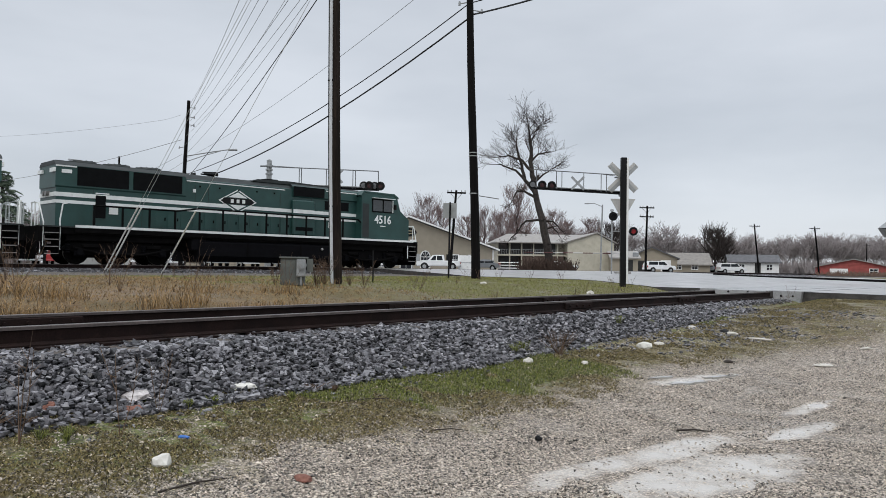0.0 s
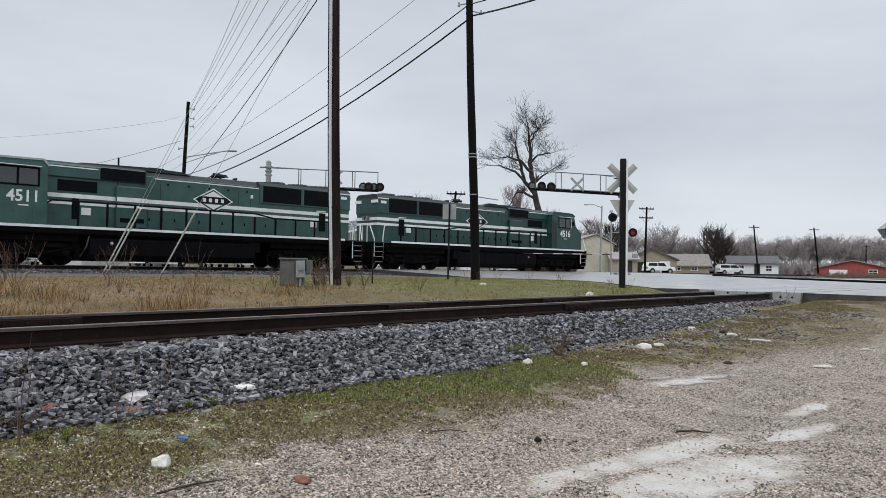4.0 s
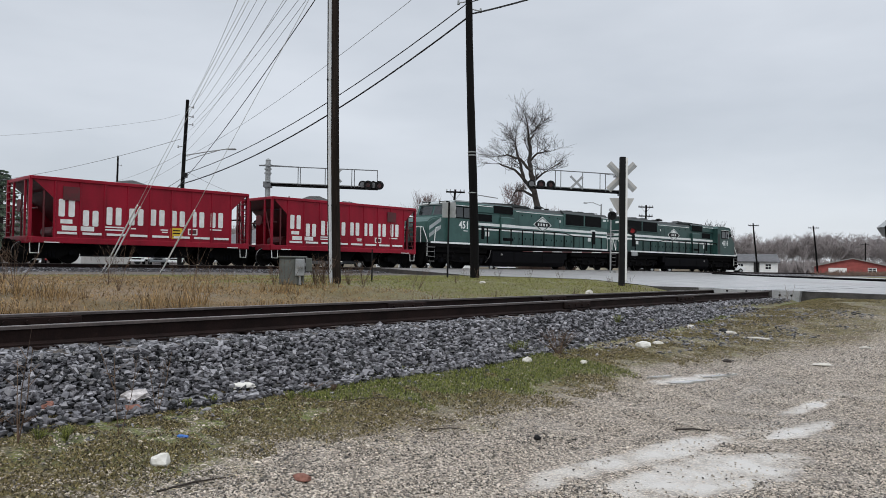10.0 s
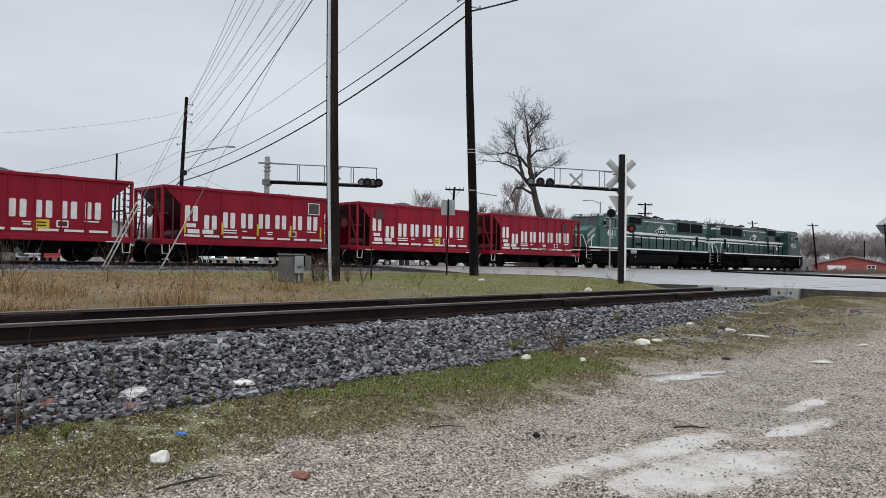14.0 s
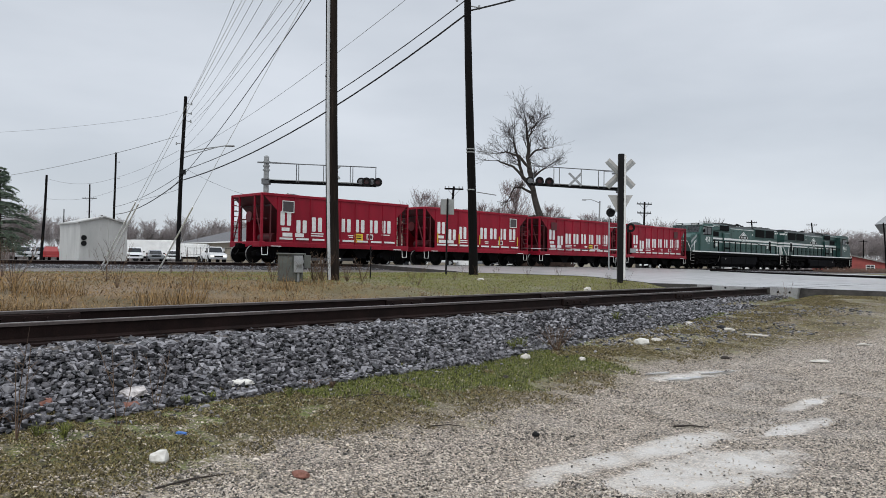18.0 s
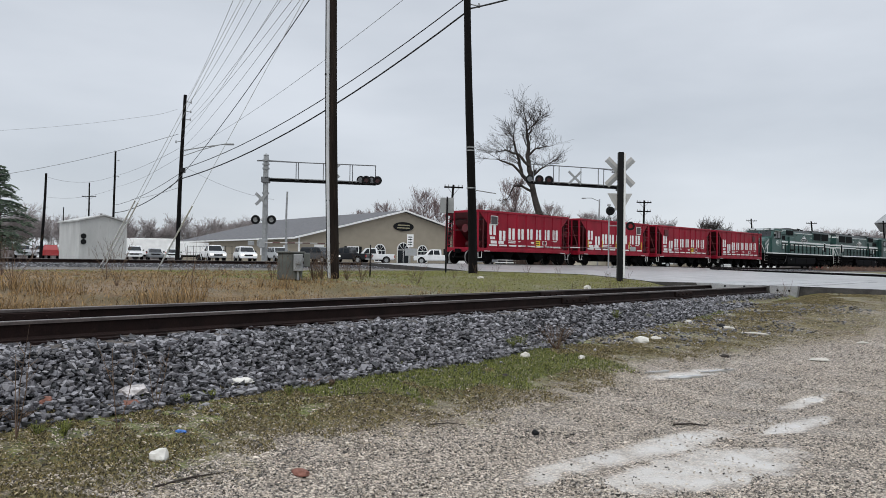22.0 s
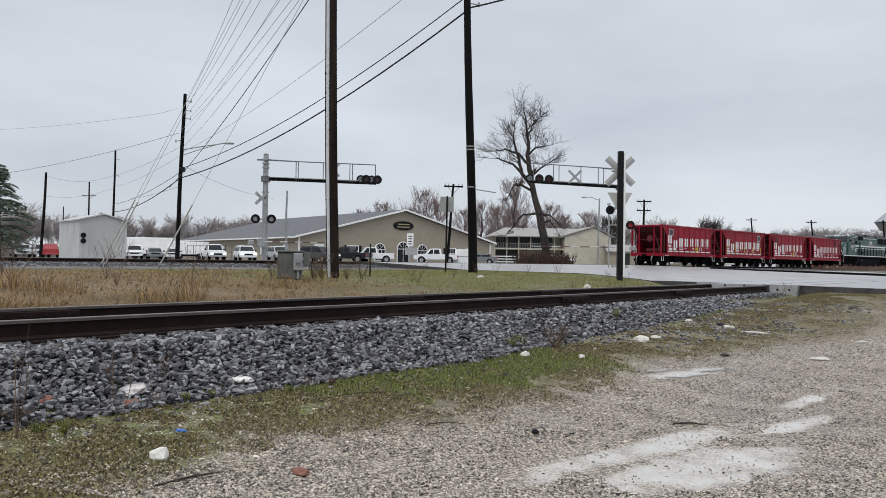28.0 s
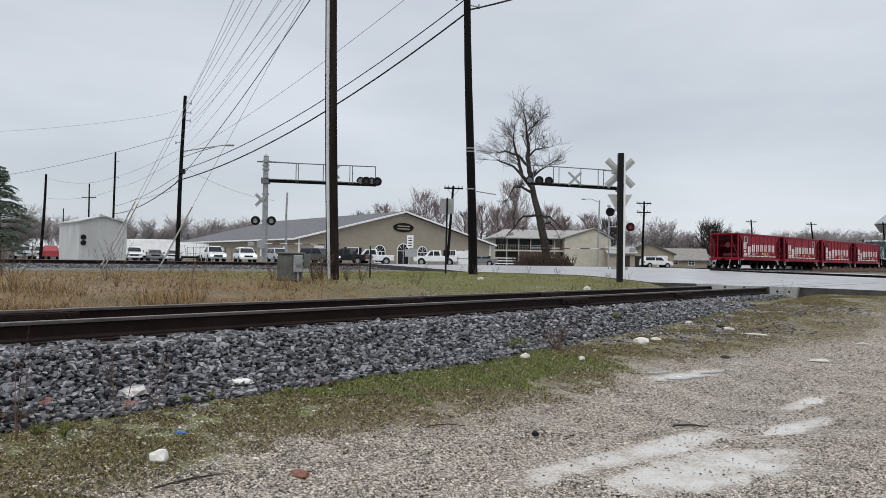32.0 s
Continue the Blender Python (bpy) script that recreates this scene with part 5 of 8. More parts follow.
        if ribs == 4:
            for x in (-3.95, -2.0, -0.03, 1.95, 3.87):
                part("reflector", boxes((x - 0.05, x + 0.05, y + 0.06 * s - 0.004, y + 0.06 * s + 0.004, 1.4, 2.0)), YELLOW, ob, "yellow upright reflector strip")
        x = square * way
        plate = part("square_plate", boxes((x - 0.34, x + 0.34, y + 0.06 * s - 0.006, y + 0.06 * s + 0.006, 2.68, 3.26)), PLATE_GREY if edged else HOP_DARK, ob)
        if edged:
            for r in ((x - 0.37, x + 0.37, 3.24, 3.28), (x - 0.37, x + 0.37, 2.66, 2.7), (x - 0.37, x - 0.33, 2.66, 3.28), (x + 0.33, x + 0.37, 2.66, 3.28)):
                part("plate_edge", boxes((r[0], r[1], y + 0.064 * s - 0.006, y + 0.064 * s + 0.006, r[2], r[3])), HOP_WHITE, plate)
    for e in (-1, 1):
        # sloping end floor, end chord, posts, platform, ladder
        bm = bmesh.new()
        prism(bm, [(4.95 * e, 3.5), (4.9 * e, 3.44), (2.2 * e, 0.92), (2.3 * e, 1.02)], -W, W)
        part("slope_sheet", bm, HOP_DARK, ob)
        part("end_chord", boxes((min(4.95 * e, 5.07 * e), max(4.95 * e, 5.07 * e), -W, W, TOP - 0.13, TOP + 0.02), bevel=0.02), HOP_RED, ob)
        part("end_sill", boxes((min(4.85 * e, 5.15 * e), max(4.85 * e, 5.15 * e), -W, W, 0.82, 1.12), bevel=0.015), HOP_RED, ob)
        part("end_platform", boxes((min(2.9 * e, 5.0 * e), max(2.9 * e, 5.0 * e), -1.35, 1.35, 0.98, 1.04)), HOP_DARK, ob)
        for y in (-1.42, -0.75, 0.75, 1.42):
            part("end_post", boxes((min(4.98 * e, 5.06 * e), max(4.98 * e, 5.06 * e), y - 0.045, y + 0.045, 1.1, TOP - 0.12)), HOP_RED, ob)
        for s in (-1, 1):
            part("corner_gusset", prism(bmesh.new(), [(4.15 * e, TOP - 0.12), (4.95 * e, TOP - 0.12), (4.15 * e, 2.75)], W * s - 0.012, W * s + 0.012), HOP_RED, ob)
            part("corner_post", boxes((min(4.98 * e, 5.1 * e), max(4.98 * e, 5.1 * e), min(1.42 * s, 1.52 * s), max(1.42 * s, 1.52 * s), 1.0, TOP)), HOP_RED, ob)
            part("brace", pipe([(4.5 * e, 1.44 * s, 1.1), (4.5 * e, 1.44 * s, 3.05)], 0.045), HOP_DARK, ob)
        side = -1 * e
        for k in range(8):
            z = 1.3 + 0.29 * k
            part("ladder_rung", boxes((min(4.6 * e, 5.0 * e), max(4.6 * e, 5.0 * e), 1.5 * side - 0.02, 1.5 * side + 0.02, z, z + 0.03)), HOP_DARK, ob)
            part("ladder_rung", boxes((5.08 * e - 0.02, 5.08 * e + 0.02, min(0.95 * side, 1.4 * side), max(0.95 * side, 1.4 * side), z, z + 0.03)), HOP_RED, ob)
        for s in (-1, 1):
            part("corner_step", pipe([(4.65 * e, 1.48 * s, 0.85), (4.68 * e, 1.48 * s, 0.42), (5.0 * e, 1.48 * s, 0.42), (5.03 * e, 1.48 * s, 0.85)], 0.022), HOP_WHITE, ob, "pale corner step")
            part("sill_mark", boxes((4.2 * e - 0.3, 4.2 * e + 0.3, 1.56 * s - 0.006, 1.56 * s + 0.006, 0.86, 0.9)), HOP_WHITE, ob)
        if e < 0:
            part("brake_wheel", tube(bmesh.new(), (5.12 * e, -0.4, 2.4), (5.16 * e, -0.4, 2.4), 0.28, seg=16), HOP_DARK, ob)
        part("air_tank", tube(bmesh.new(), (3.7 * e, -0.7, 1.35), (3.7 * e, 0.7, 1.35), 0.25, seg=14), HOP_DARK, ob)
        part("end_crossbar", pipe([(4.75 * e, -1.42, 2.3), (4.75 * e, 1.42, 2.3)], 0.04), HOP_DARK, ob)
        part("end_brace", pipe([(4.97 * e, -1.4, 1.15), (4.97 * e, -0.75, 2.9)], 0.035), HOP_DARK, ob)
        part("end_brace", pipe([(4.97 * e, 1.4, 1.15), (4.97 * e, 0.75, 2.9)], 0.035), HOP_DARK, ob)
        part("brake_cylinder", boxes((min(3.0 * e, 3.5 * e), max(3.0 * e, 3.5 * e), -0.9, -0.55, 1.04, 1.4), bevel=0.05), UNDER, ob)
        coupler(ob, 5.12 * e, e)
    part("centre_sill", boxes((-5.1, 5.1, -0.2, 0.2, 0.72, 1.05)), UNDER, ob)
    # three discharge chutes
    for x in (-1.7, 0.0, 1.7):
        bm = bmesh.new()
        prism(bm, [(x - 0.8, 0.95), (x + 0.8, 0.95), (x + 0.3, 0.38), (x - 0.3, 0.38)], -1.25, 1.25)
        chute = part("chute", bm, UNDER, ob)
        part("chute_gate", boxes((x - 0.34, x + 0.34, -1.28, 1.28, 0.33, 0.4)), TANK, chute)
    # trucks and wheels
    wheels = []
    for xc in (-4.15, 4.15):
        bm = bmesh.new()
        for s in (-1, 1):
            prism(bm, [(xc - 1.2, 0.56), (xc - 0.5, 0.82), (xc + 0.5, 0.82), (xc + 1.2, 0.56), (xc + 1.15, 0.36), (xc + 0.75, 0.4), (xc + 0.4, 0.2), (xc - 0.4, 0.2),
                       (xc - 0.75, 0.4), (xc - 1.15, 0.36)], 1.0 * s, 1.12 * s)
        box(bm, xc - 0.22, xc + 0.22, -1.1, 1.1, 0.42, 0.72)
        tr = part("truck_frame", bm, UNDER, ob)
        for s in (-1, 1):
            for dx in (-0.89, 0.89):
                part("bearing_cap", tube(bmesh.new(), (xc + dx, 1.08 * s, 0.46), (xc + dx, 1.2 * s, 0.46), 0.11, seg=10), TANK, tr)
            for dx in (-0.16, 0.0, 0.16):
                part("spring", tube(bmesh.new(), (xc + dx, 1.14 * s, 0.28), (xc + dx, 1.14 * s, 0.5), 0.06, seg=8), TANK, tr)
        wheels += [(wheelset(ob, xc + dx, 0.46), xc + dx, 0.46) for dx in (-0.89, 0.89)]
    # the heaped load inside
    bm = bmesh.new()
    nx, ny = 40, 12
    rows = []
    for i in range(nx + 1):
        row = []
        for j in range(ny + 1):
            x, y = -4.6 + 9.2 * i / nx, -1.4 + 2.8 * j / ny
            heap = 0.0
            for cx, hh in heaps:
                heap = max(heap, hh * math.exp(-((x - cx) / 1.5) ** 2 - (y / 1.1) ** 2))
            z = 3.22 + heap - 0.25 * max(0, abs(x) - 3.6) + 0.05 * noise.noise((x * 5, y * 5, square)) + 0.04 * noise.noise((x * 12, y * 12, 2))
            row.append(bm.verts.new((x, y, z)))
        rows.append(row)
    for a, b in zip(rows[:-1], rows[1:]):
        for j in range(ny):
            bm.faces.new((a[j], a[j + 1], b[j + 1], b[j]))
    bmesh.ops.recalc_face_normals(bm, faces=bm.faces[:])
    part("stone_load", bm, STONE_LOAD, ob, "heaped grey crushed stone")
    return ob, wheels


PLATE_GREY = mat("dull_plate", (0.06, 0.05, 0.052), 0.7, var=0.2)
NOSE_GREY = mat("nose_band_grey", (0.3, 0.33, 0.33), 0.5, var=0.15, bump=0.03)
LOCO_GREEN2 = mat("second_loco_green_paint", (0.039, 0.09, 0.081), 0.45, var=0.2, scale=1.3, bump=0.03, dirt=(0.045, 0.06, 0.054), dirt_at=0.6, spec=0.3)
TRAIN = []
for made, ahead, flip in (
        (loco("4516", "leading dark green diesel locomotive with white bands and diamond badge", LOCO_GREEN, False), 32.2, False),
        (loco("4511", "second green diesel locomotive coupled backwards with white nose bands", LOCO_GREEN2, True, 7.22), 10.15, True),
        (hopper("red open hopper heaped with stone behind the locomotives", 8, 3.1, False, heaps=((-1.3, 0.78), (1.0, 0.62))), -6.6, False),
        (hopper("red open hopper with yellow placard on its side", 8, -3.45, True, heaps=((-0.3, 0.7), (2.0, 0.5))), -18.12, False),
        (hopper("red open hopper with yellow reflector strips and fewer ribs", 4, 3.4, False, True), -29.64, False),
        (hopper("last red open hopper with white-edged square plate", 8, -3.5, True, True), -41.16, False)):
    TRAIN.append((made[0], made[1], ahead, flip))
# ---------------------------------------------------------------- poles, wires, signals
BLADE_BACK = mat("pale_sign_back", (0.46, 0.455, 0.44), 0.55, var=0.12, scale=3, dirt=(0.36, 0.35, 0.32), dirt_at=0.58)
MATTE_GREY = mat("grey_sign_back", (0.3, 0.31, 0.31), 0.6, var=0.12, scale=3)
BOX_GREEN = mat("grey_green_cabinet", (0.095, 0.102, 0.092), 0.6, var=0.2, scale=4, dirt=(0.07, 0.07, 0.06), dirt_at=0.56)
# backlit look against the bright sky put into a darker steel colour
BACKLIT_STEEL = mat("backlit_grey_steel", (0.13, 0.135, 0.14), 0.55, metal=0.3, var=0.2, scale=5)
# reflection off the lenses put into a pale grey base colour
PALE_LENS = mat("reflection_pale_lens", (0.42, 0.42, 0.42), 0.2, var=0.15)
LENS = mat("dark_red_lens", (0.05, 0.006, 0.006), 0.25, var=0.1)
STRIPE_RED = mat("gate_red_band", (0.07, 0.014, 0.014), 0.5, var=0.15)


def utility_pole(x, y, z0, lean, top, r, material, label, arms=(), insulators=()):
    """A tapered wooden pole; lean: how far its top stands to one side; arms: (height, half length, turn)."""
    ob = thing("utility_pole", label, "utility pole", pose(x, y, z0), "utility poles")
    h = top - z0
    bm = bmesh.new()
    ts = [k / 12 for k in range(13)]
    loft(bm, [(lean * t + 0.03 * math.sin(t * 5 + x), 0, h * t - (0.3 if t == 0 else 0)) for t in ts], [r * (1 - 0.3 * t) * (1 + 0.03 * math.sin(t * 37 + x)) for t in ts], 14)
    part("pole", bm, material, ob, smooth=False)
    for az, half, turn in arms:
        m = Matrix.Translation((lean * az / h, 0, az)) @ Matrix.Rotation(radians(turn), 4, "Z")
        bm = bmesh.new()
        box(bm, -half, half, -0.06, 0.06, -0.06, 0.06, bevel=0.01, m=m)
        arm = part("crossarm", bm, material, ob)
        for k in (-0.92, -0.55, 0.55, 0.92):
            p = m @ Vector((half * k, 0, 0.06))
            part("insulator", tube(bmesh.new(), p, p + Vector((0, 0, 0.16)), 0.05, 0.03, 8), GALV, arm)
        for sgn in (-1, 1):
            part("brace", tube(bmesh.new(), m @ Vector((half * 0.6 * sgn, 0.07, -0.05)), m @ Vector((0, 0.07, -0.6)), 0.02, seg=5), GALV, arm)
    for az, side in insulators:
        b = Vector((lean * az / h, 0, az))
        arm = part("bracket", tube(bmesh.new(), b, b + Vector((0.42 * side, 0, -0.08)), 0.025, seg=6), GALV, ob)
        part("insulator", tube(bmesh.new(), b + Vector((0.42 * side, 0, -0.14)), b + Vector((0.42 * side, 0, 0.02)), 0.05, 0.035, 8), GALV, arm)
    return ob


def band(ob, lean, h, az, r, material=None):
    part("metal_band", tube(bmesh.new(), (lean * az / h, 0, az - 0.02), (lean * az / h, 0, az + 0.02), r, seg=16), material or GALV, ob)


# the near pole with its pale cable guard
p1 = utility_pole(-2.615, 18.7, 1.08, -0.3, 12.6, 0.12, POLE_WOOD, "weathered brown wooden pole with a pale cable guard", insulators=((10.6, 1),))
bm = bmesh.new()
GUARD = mat("pale_cable_guard", (0.52, 0.54, 0.55), 0.5, var=0.1, scale=2, dirt=(0.36, 0.36, 0.35), dirt_at=0.6)
loft(bm, [(-0.3 * t + 0.03 * math.sin(t * 5 - 2.615) - 0.118 + 0.03 * t, -0.07, 11.0 * t) for t in [k / 12 for k in range(13)]], [0.042] * 13, 8)
part("cable_guard", bm, GUARD, p1, "pale galvanised cable guard")
bm = bmesh.new()
loft(bm, [(-0.3 * t + 0.03 * math.sin(t * 5 - 2.615) - 0.172 + 0.02 * t, -0.03, 11.2 * t) for t in [k / 12 for k in range(13)]], [0.016] * 13, 8)
part("conduit", bm, BLACK, p1, "thin dark conduit")
for k in (0.17, 0.45, 0.72):
    part("guard_strap", boxes((-0.3 * k - 0.19, -0.3 * k - 0.04, -0.1, 0.0, 11.0 * k, 11.0 * k + 0.03)), BLACK, p1)
# the second pole, darker, with two pale bands and short brackets
p2 = utility_pole(1.12, 29.0, 1.15, -0.36, 13.2, 0.175, POLE_DARK, "black creosoted wooden pole with two pale metal bands", insulators=((10.5, -1), (10.2, 1)))
for az in (4.72, 3.18, 4.6):
    band(p2, -0.36, 12.05, az, 0.17)
for az in (4.66, 3.1):
    part("bracket", pipe([(0.1, 0, az), (0.85, -0.1, az - 0.12)], 0.018), WIRE, p2)
p3 = utility_pole(-16.64, 48.0, 1.3, 0.3, 11.8, 0.14, POLE_DARK, "tall dark pole carrying a street lamp arm", insulators=((10.1, 1), (9.5, 1), (9.0, 1), (7.6, -1)))
part("lamp_arm", pipe([(0.25, 0, 7.0), (1.6, -0.1, 7.22), (3.0, -0.2, 7.42)], 0.035), GALV, p3)
part("lamp_arm", pipe([(0.25, 0, 6.65), (1.3, -0.1, 7.0), (2.6, -0.2, 7.36)], 0.025), GALV, p3)
part("lamp_head", boxes((2.9, 3.5, -0.3, -0.1, 7.34, 7.46), bevel=0.04), GALV, p3, "grey street lamp head")
part("cable_box", boxes((0.12, 0.4, -0.14, 0.14, 5.6, 5.9), bevel=0.03), BLACK, p3)
utility_pole(-34.44, 80.0, 1.25, 0.05, 12.7, 0.13, POLE_DARK, "dark bare pole behind the signal house", insulators=((10.5, 1), (8.8, 1)))
utility_pole(-39.3, 75.0, 1.25, 0.35, 9.7, 0.15, POLE_DARK, "leaning dark pole beside the evergreen")
utility_pole(-64.8, 140.0, 1.25, 0.0, 15.2, 0.17, POLE_DARK, "distant pole with one crossarm and transformers", arms=((11.4, 1.3, 0),), insulators=((9.0, 1), (9.0, -1)))
utility_pole(0.28, 60.0, 1.3, 0.5, 7.6, 0.12, POLE_DARK, "leaning pole with a crossarm behind the sign", arms=((6.1, 0.75, 12),))
utility_pole(22.12, 85.0, 1.28, 0.1, 8.7, 0.14, POLE_DARK, "dark pole with two crossarms and transformer cans", arms=((7.2, 0.85, 8), (6.2, 0.8, 8)), insulators=((4.4, 1), (4.4, -1)))
for x, y, l, t in ((57.0, 140, -0.8, 10.3), (68.0, 140, -0.85, 10.0), (80.9, 140, -0.6, 10.2), (104.0, 190, 0.0, 9.0)):
    utility_pole(x, y, 1.3, l, t, 0.17, POLE_DARK, "distant dark pole with a single crossarm", arms=((t - 1.7, 1.0, 5),))
utility_pole(-11.2, 54.6, 1.3, 0.05, 6.4, 0.09, GALV, "thin grey steel mast behind the signal")


def street_lamp(x, y, z, h, reach, label):
    ob = thing("street_lamp", label, "street lamp", pose(x, y, z))
    part("post", tube(bmesh.new(), (0, 0, -0.2), (0.15, 0, h), 0.09, 0.07, 10), GALV, ob)
    part("arm", pipe([(0.15, 0, h - 0.2), (0.1 + reach * 0.5, 0, h + 0.12), (0.1 + reach, 0, h + 0.1)], 0.035), GALV, ob)
    part("lamp_head", boxes((reach * 1.0 - 0.1, reach * 1.0 + 0.3, -0.1, 0.1, h + 0.03, h + 0.15), bevel=0.03), GALV, ob)
    return ob


street_lamp(15.1, 75.0, 1.3, 6.6, -1.5, "grey steel street lamp beside the crossing")


def cable(points, r, material, label, name="overhead_cable"):
    """A sagging cable through its supports."""
    bm = bmesh.new()
    for (a, b, sag) in points:
        a, b = Vector(a), Vector(b)
        n = 14
        pts = [a.lerp(b, i / n) - Vector((0, 0, sag * 4 * (i / n) * (1 - i / n))) for i in range(n + 1)]
        loft(bm, pts, [r] * len(pts), 5)
    return tagged(part(name, bm, material), label, "cable", "overhead cables")


def guy(foot, head):
    """An anchored stay with a white sleeve over its lower end."""
    foot, head = Vector(foot), Vector(head)
    foot.z = ground_z(foot.x, foot.y) - 0.02
    ob = thing("guy_wire", "steel stay with a white plastic sleeve anchored in the field", "guy wire", group="guy wires")
    ob.matrix_world = Matrix.Translation(foot)
    d = head - foot
    part("wire", tube(bmesh.new(), (0, 0, 0), d, 0.007, seg=5), GUARD, ob)
    part("sleeve", tube(bmesh.new(), d.normalized() * 0.12, d.normalized() * 4.3, 0.028, seg=8), WHITE_PAINT, ob, "white plastic sleeve")
    part("anchor", tube(bmesh.new(), (0, 0, -0.1), d.normalized() * 0.3, 0.03, seg=6), STEEL, ob)
    return ob

cable([((0.77, 29, 11.6), (-16.32, 48, 7.17), 0.76), ((0.77, 29, 11.6), (3.89, 24, 11.1), 0.1)], 0.022, CABLE, "black overhead cable running between the tall poles")
cable([((0.87, 29, 11.12), (-16.56, 48, 6.49), 0.84), ((-16.56, 48, 6.49), (-34.37, 80, 6.24), 0.5), ((0.87, 29, 11.16), (4.07, 25, 10.8), 0.05)], 0.034, CABLE, "thick black overhead cable bundle between the tall poles")
cable([((-16.57, 48, 6.85), (-34.5, 80, 7.0), 0.35)], 0.018, CABLE, "thin black cable between the far poles")
cable([((-16.55, 48, 5.99), (-28.55, 70, 6.86), 0.1)], 0.014, WIRE, "thin grey cable between the far poles")
cable([((-16.23, 48, 11.61), (-5.24, 19, 8.15), 0.25)], 0.007, WIRE, "thin grey power wire rising over the field")
cable([((-16.22, 48, 11.15), (-4.76, 19, 8.15), 0.25)], 0.007, WIRE, "thin grey power wire rising over the field")
cable([((-16.21, 48, 10.51), (-4.51, 19, 8.16), 0.25)], 0.007, WIRE, "thin grey power wire rising over the field")
cable([((-16.2, 48, 10.12), (-4.01, 19, 8.16), 0.25)], 0.007, WIRE, "thin grey power wire rising over the field")
cable([((-16.48, 48, 9.55), (-3.71, 19, 8.17), 0.25)], 0.007, WIRE, "thin grey power wire rising over the field")
cable([((-16.45, 48, 8.41), (-3.52, 19, 8.17), 0.25)], 0.007, WIRE, "thin grey power wire rising over the field")
cable([((-16.47, 48, 9.01), (-4.09, 19, 8.16), 0.25)], 0.006, WIRE, "thin grey power wire rising over the field")
cable([((-16.47, 46, 5.73), (-3.3, 19, 8.17), 0.3)], 0.014, CABLE, "dark service cable rising over the field")
cable([((-16.45, 48, 8.12), (-0.74, 22, 9.48), 0.36)], 0.008, WIRE, "thin grey power wire crossing high overhead")
cable([((-16.69, 48, 9.33), (-37.42, 60, 7.5), 0.35)], 0.016, WIRE, "grey power wire leading away from the far pole")
cable([((-16.79, 48, 10.89), (-18.66, 50, 10.93), 0.02), ((-18.66, 50, 10.93), (-34.39, 55, 10.42), 0.2)], 0.008, WIRE, "thin grey power wire leading away from the far pole")
cable([((-34.33, 80, 10.08), (-38.87, 75, 9.34), 0.6)], 0.014, WIRE, "slack grey wire between the distant poles")
cable([((-16.67, 48, 8.41), (-34.33, 80, 10.08), 0.2)], 0.012, WIRE, "slack grey wire between the distant poles")
cable([((-34.31, 80, 8.9), (-16.52, 48, 7.95), 0.3)], 0.01, WIRE, "slack grey wire between the distant poles")
cable([((-39.05, 75, 7.4), (-34.3, 80, 8.78), 0.5)], 0.012, WIRE, "slack grey wire between the distant poles")
cable([((-11.95, 54, 5.77), (-16.15, 48, 7.21), 0.3)], 0.01, WIRE, "slack grey wire behind the crossing signal")
guy((-13.42, 30, 1.12), (-2.94, 18.7, 12.07))
guy((-13.4, 30.3, 1.15), (-2.93, 18.7, 11.93))
guy((-10.77, 29, 1.21), (-2.9, 18.7, 9.05))


def crossbuck_blades(ob, x, y, z, w, l, material, edge=None):
    for a in (45, -45):
        bm = bmesh.new()
        m = Matrix.Translation((x, y, z)) @ Matrix.Rotation(radians(a), 4, "Y")
        box(bm, -l / 2, l / 2, -0.012, 0.012, -w / 2, w / 2, m=m)
        blade = part("blade", bm, material, ob)
        if edge:
            bm = bmesh.new()
            box(bm, -l / 2 + 0.02, l / 2 - 0.02, -0.02, -0.013, -w / 2 + 0.015, w / 2 - 0.1, m=m)
            part("blade_shade", bm, edge, blade)
        y += 0.03


# the near crossbuck: black post with a pale face, blades seen from behind, yield triangle
cb = thing("crossbuck_sign", "black post with a pale strip, grey crossbuck blades and yield plate", "rail sign", pose(5.91, 25.6, 1.12))
part("post", boxes((-0.1, 0.08, -0.09, 0.09, -0.3, 4.15), bevel=0.008), BLACK, cb)
part("reflective_strip", boxes((0.08, 0.15, -0.07, 0.09, 0.0, 4.12)), WHITE_PAINT, cb, "pale reflective strip")
crossbuck_blades(cb, 0.0, 0.12, 3.5, 0.22, 1.25, BLADE_BACK, MATTE_GREY)
bm = bmesh.new()
prism(bm, [(-0.42, 2.78), (0.42, 2.78), (0.04, 2.1), (-0.04, 2.1)], 0.1, 0.115)
part("yield_plate", bm, BLADE_BACK, cb)

# cabinet and marker posts in the field
cabn = thing("electric_cabinet", "grey green metal cabinet with a meter box", "electric box", pose(-3.43, 17.4, ground_z(-3.43, 17.4), 0, 0, 8))
part("body", boxes((-0.3, 0.24, -0.2, 0.2, 0.0, 0.6), bevel=0.015), BOX_GREEN, cabn)
part("lid", boxes((-0.33, 0.3, -0.24, 0.22, 0.6, 0.64), bevel=0.01), BOX_GREEN, cabn)
part("door", boxes((-0.27, 0.02, -0.215, -0.2, 0.05, 0.56)), BOX_GREEN, cabn)
m1 = part("meter_box", boxes((0.06, 0.26, -0.32, -0.2, 0.2, 0.58), bevel=0.01), GALV, cabn)
part("meter_glass", tube(bmesh.new(), (0.16, -0.32, 0.42), (0.16, -0.37, 0.42), 0.06, seg=14), GALV, m1)
part("conduit", tube(bmesh.new(), (0.16, -0.26, 0.0), (0.16, -0.26, 0.22), 0.025, seg=8), GALV, cabn)
